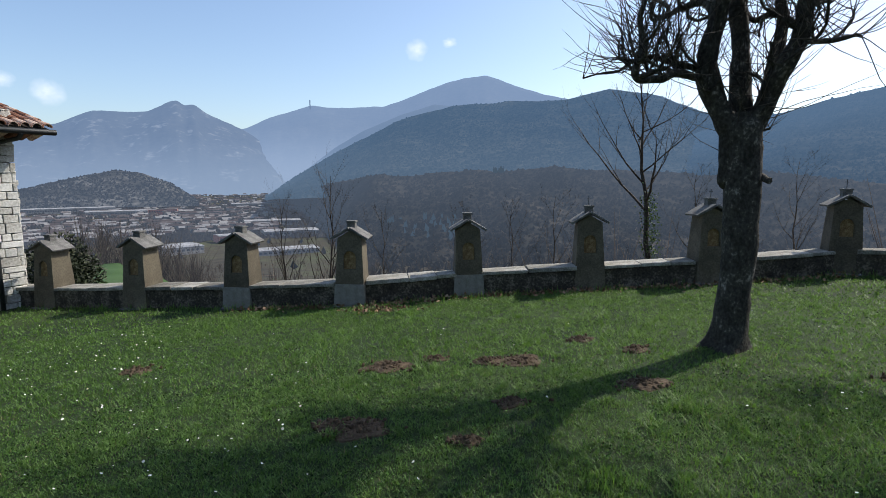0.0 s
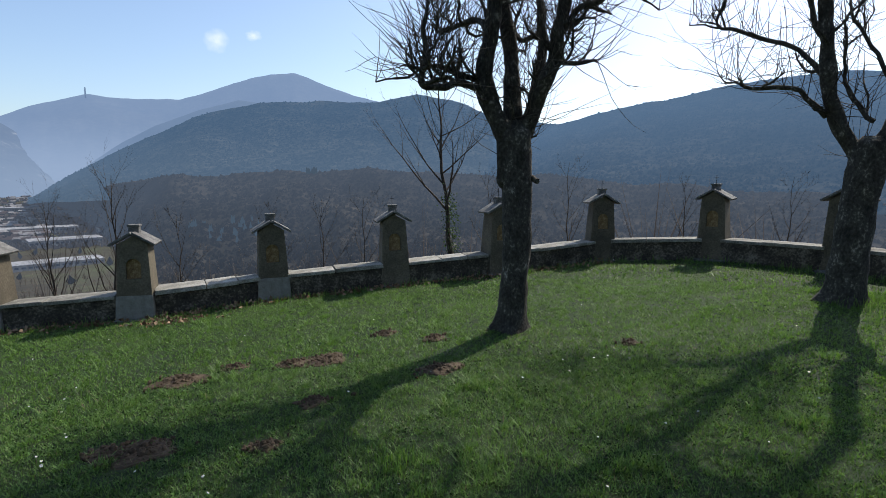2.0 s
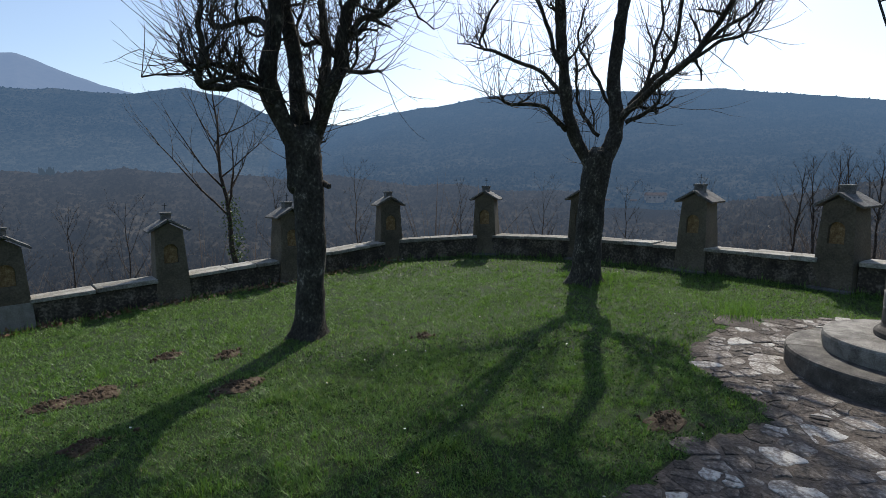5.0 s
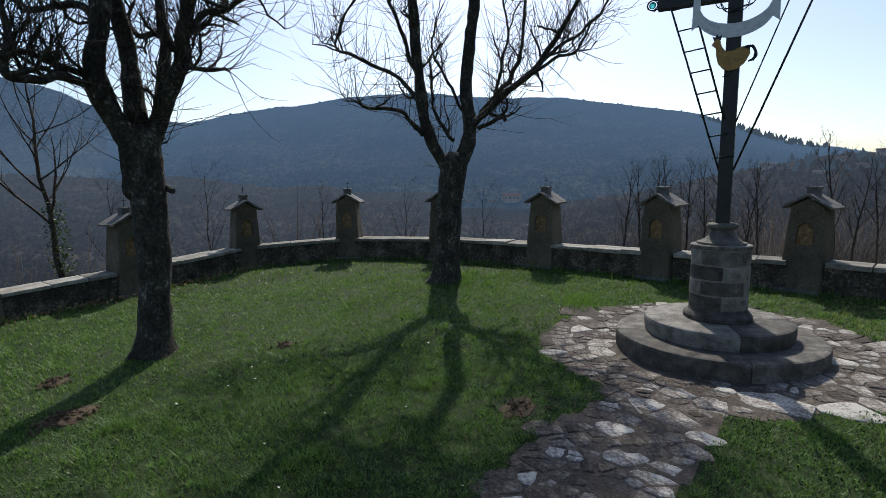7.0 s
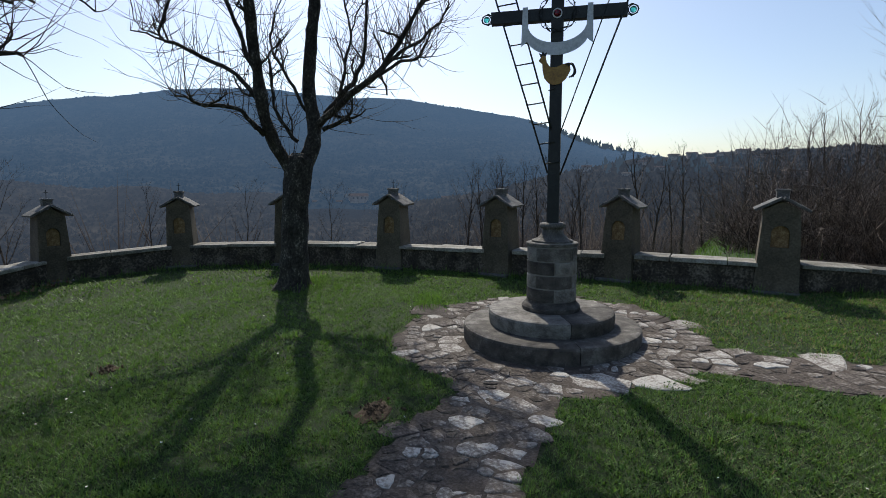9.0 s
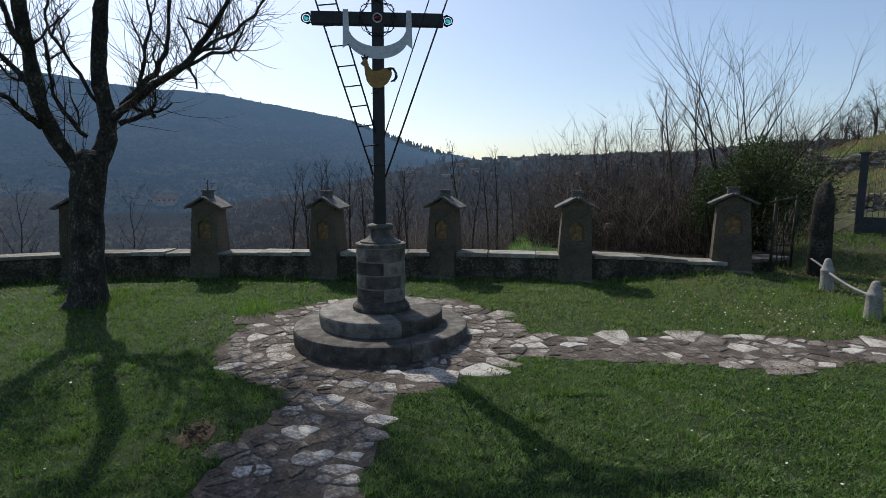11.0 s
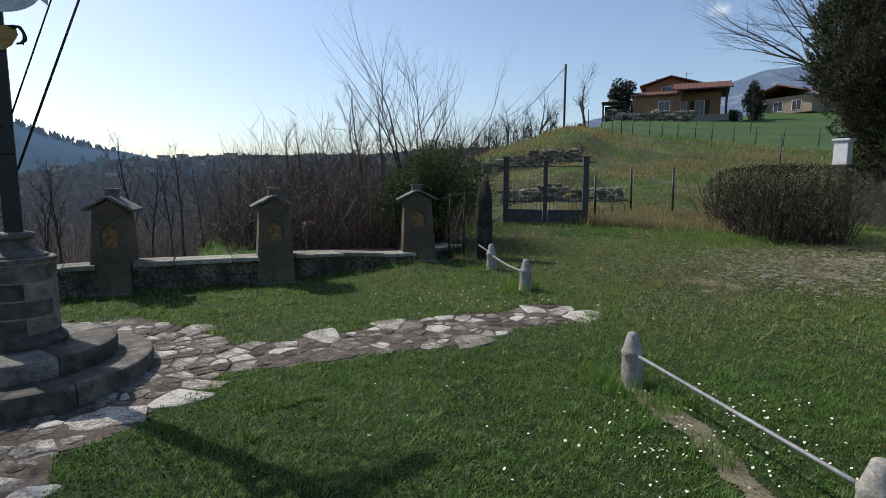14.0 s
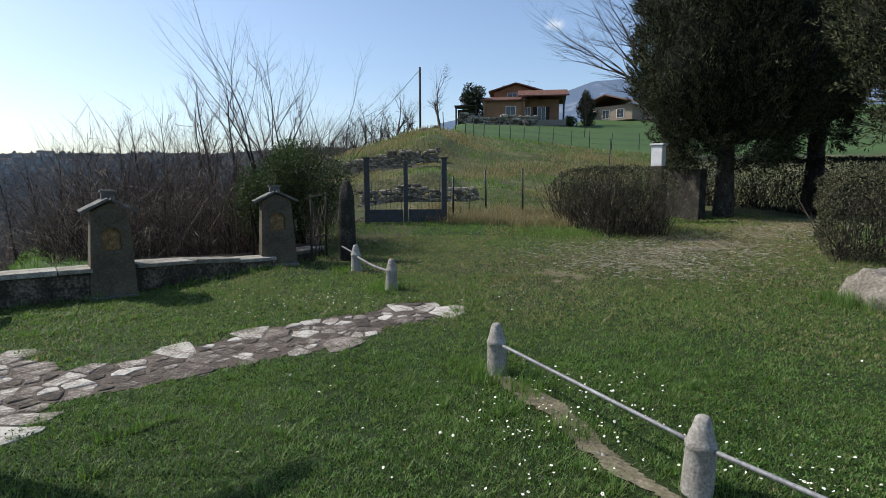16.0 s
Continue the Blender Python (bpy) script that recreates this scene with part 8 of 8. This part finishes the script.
for k in range(520):
    a, r = g.uniform(122, 158), g.uniform(15, 42)
    if 122 < a < 138 and (17.0 < r < 20.3 or 25 < r < 30.6):
        continue
    p = polar(a, r)
    tuft(V, p.x, p.y, 40, 0.4 * r / 18, 0.13 * (r / 18) ** 0.5, 0.014 * r / 16, g)
for k in range(45):
    p = polar(g.uniform(95.5, 104), g.uniform(10.4, 22))
    if outside(p.x, p.y) > 0.4:
        tuft(V, p.x, p.y, 40, 0.35, 0.12, 0.014, g)
many("bank_grass", np.concatenate(V), 4, M_GRASS, label="rough green grass on the bank", category="grass")

# daisies
M_PETAL = material("daisy_petals", [(0.72, 0.72, 0.70), (0.82, 0.82, 0.80), (0.88, 0.88, 0.87)], 10, 60, rough=0.7, bump=0)
M_YELLOW = material("yellow_centres", [(0.65, 0.42, 0.03), (0.75, 0.52, 0.05), (0.8, 0.6, 0.1)], 10, 60, rough=0.7, bump=0)
P = []
for x, y, n, sx, sy in ((-3.4, 5.3, 110, 1.2, 0.9), (-1.5, 3.6, 36, 0.7, 0.5), (-4.5, 6.6, 70, 1.2, 0.8), (5.7, -4.0, 150, 0.7, 0.45), (6.2, -3.3, 60, 0.6, 0.3), (2.4, -3.0, 70, 0.35, 0.3), (2.3, -3.8, 60, 0.35, 0.25), (1.5, -3.3, 50, 0.4, 0.3),
                         (0.8, -3.6, 50, 0.5, 0.3), (2.0, 5.0, 60, 3, 2), (3.0, -2.4, 40, 0.8, 0.8), (4, 3, 60, 2, 2), (3, -7, 40, 1.5, 1.5), (5.2, 8.0, 20, 0.6, 0.4), (1.9, -2.6, 30, 0.3, 0.3)):
    q = np.stack([g.normal(x, sx, n), g.normal(y, sy, n)], 1)
    P.append(q)
P = np.concatenate(P)
P = P[in_lawn(P[:, 0], P[:, 1]) & (pave_depth(P[:, 0], P[:, 1]) < -0.02)]
n = len(P)
z = lawn_zs(P[:, 0], P[:, 1]) + g.uniform(0.035, 0.07, n)
c = np.stack([P[:, 0], P[:, 1], z], 1)
nr = unit(g.normal(size=(n, 3)) * 0.35 + np.array([0.2, 0.1, 1]))
e1 = unit(np.cross(nr, np.array([0.3, 1, 0.1])))
e2 = np.cross(nr, e1)
R = g.uniform(0.0065, 0.0115, n)[:, None]
many("daisies", np.stack([c + (e1 * math.cos(k * math.pi / 5) + e2 * math.sin(k * math.pi / 5)) * R * (1.0 if k % 2 else 0.8) for k in range(10)], 1), 10, M_PETAL, label="white daisies scattered in the lawn", category="flowers")
many("daisy_centres", np.stack([c + nr * 0.002 + (e1 * math.cos(k * math.pi / 3) + e2 * math.sin(k * math.pi / 3)) * R * 0.36 for k in range(6)], 1), 6, M_YELLOW, label="yellow centres of the daisies", category="flowers")

# molehills and bare earth
for i, (x, y, r) in enumerate(MOLES):
    bm = bmesh.new()
    rings, sides = 12, 40
    rows = []
    for k in range(rings + 1):
        f = k / rings
        row = []
        for s in range(sides):
            a = 2 * math.pi * s / sides
            rr = 0.68 * r * f * (1 + 0.6 * noise.noise(Vector((math.cos(a) * 1.3, math.sin(a) * 1.3, i * 3.0))))
            px, py = rr * math.cos(a) * 1.25, rr * math.sin(a) * 0.85
            hz = 0.032 * (1 - f) ** 0.8 * (0.7 + 0.8 * abs(noise.noise(Vector((px * 16, py * 16, i))))) + 0.035 * abs(noise.noise(Vector((px * 45, py * 45, i)))) * (1 - f) - (0.012 if k == rings else 0)
            row.append(bm.verts.new((px, py, lawn_z(x + px, y + py) - lawn_z(x, y) + hz + 0.004)))
        rows.append(row)
    for a, b in zip(rows, rows[1:]):
        for s in range(sides):
            bm.faces.new((a[s], b[s], b[(s + 1) % sides], a[(s + 1) % sides]))
    bmesh.ops.remove_doubles(bm, verts=bm.verts, dist=0.0004)
    o = part("molehill", bm, M_EARTH, smooth=False, at=pose(x, y, lawn_z(x, y)))
    tagged(o, "low crumbly brown molehill in the grass", "molehill", "molehills")
    bc = bmesh.new()
    clods = random.Random(100 + i)
    for _ in range(int(150 * r)):
        px, py = clods.gauss(0, r * 0.42), clods.gauss(0, r * 0.32)
        q = clods.uniform(0.008, 0.026)
        bmesh.ops.create_icosphere(bc, subdivisions=1, radius=q, matrix=pose(px, py, lawn_z(x + px, y + py) - lawn_z(x, y) + 0.012 + 0.03 * max(0, 1 - math.hypot(px, py) / (r * 0.6)), clods.uniform(0, 90), clods.uniform(0, 90), 0)
                                  @ Matrix.Diagonal((clods.uniform(0.7, 1.4), clods.uniform(0.7, 1.4), clods.uniform(0.5, 0.9), 1)))
    part("loose_soil", bc, M_EARTH, o)["kind"] = "stuff"
q = []
for x, y in zip(*[v.ravel() for v in np.meshgrid(np.arange(0.0, 3.2, 0.02), np.arange(-3.9, -2.4, 0.02))]):
    q.append((x, y))
q = np.array(q)
q = q[seg_dist(q[:, 0], q[:, 1], STRIP) + 0.10 * (vnoise(q[:, 0], q[:, 1], 6, 8) - 0.5) < 0.085]
many("earth_strip", np.stack([np.stack([q[:, 0] + a, q[:, 1] + b, lawn_zs(q[:, 0] + a, q[:, 1] + b) + 0.005 + 0.014 * vnoise(q[:, 0] + a, q[:, 1] + b, 14, 2)], 1) for a, b in ((0, 0), (0.02, 0), (0.02, 0.02), (0, 0.02))], 1), 4, M_WORN,
     label="bare trodden earth strip under the rail", category="earth", kind="structure")

# loose stones of the worn track, and dry leaves by the wall
n = 3800
s = 0.2 + 0.8 * g.random(n)
k = np.minimum((s * 4).astype(int), 3)
T = np.array(TRACK)
f = (s * 4 - k)[:, None]
c2 = T[k] * (1 - f) + T[k + 1] * f + g.normal(size=(n, 2)) * np.array([1.15, 0.5])
c = np.stack([c2[:, 0], c2[:, 1], [ground_z(a, b) + 0.004 for a, b in c2]], 1)
M_CHIP = material("track_stones", [(0.22, 0.19, 0.14), (0.38, 0.34, 0.26), (0.56, 0.51, 0.41)], 9, 60, bump=0.3, depth=0.01, island=0.5)
many("track_stones", spindles(c, 0.018, 0.10)[:, [0, 1, 2, 3]], 4, M_CHIP, label="small pale stones trodden into the track", category="gravel")
M_DEADLEAF = material("dead_leaves", [(0.10, 0.055, 0.03), (0.22, 0.13, 0.075), (0.36, 0.24, 0.15)], 9, 60, bump=0, island=0.6)
P = []
for (ax, ay), (bx, by) in zip(WALL_LINE[3:8], WALL_LINE[4:9]):
    L = math.hypot(bx - ax, by - ay)
    nx, ny = (by - ay) / L, -(bx - ax) / L
    m = 220
    s, o = g.random(m), 0.24 + np.abs(g.normal(size=m)) * 0.14
    P.append(np.stack([ax + (bx - ax) * s + nx * o, ay + (by - ay) * s + ny * o], 1))
P = np.concatenate(P + [np.stack([g.normal(-1.0, 0.3, 160), g.normal(8.05, 0.12, 160)], 1)])
many("dead_leaves", leaf_quads(np.stack([P[:, 0], P[:, 1], lawn_zs(P[:, 0], P[:, 1]) + 0.02], 1), 0.06, 0.045, 0.0), 4, M_DEADLEAF, label="brown dead leaves along the wall's foot", category="leaves")
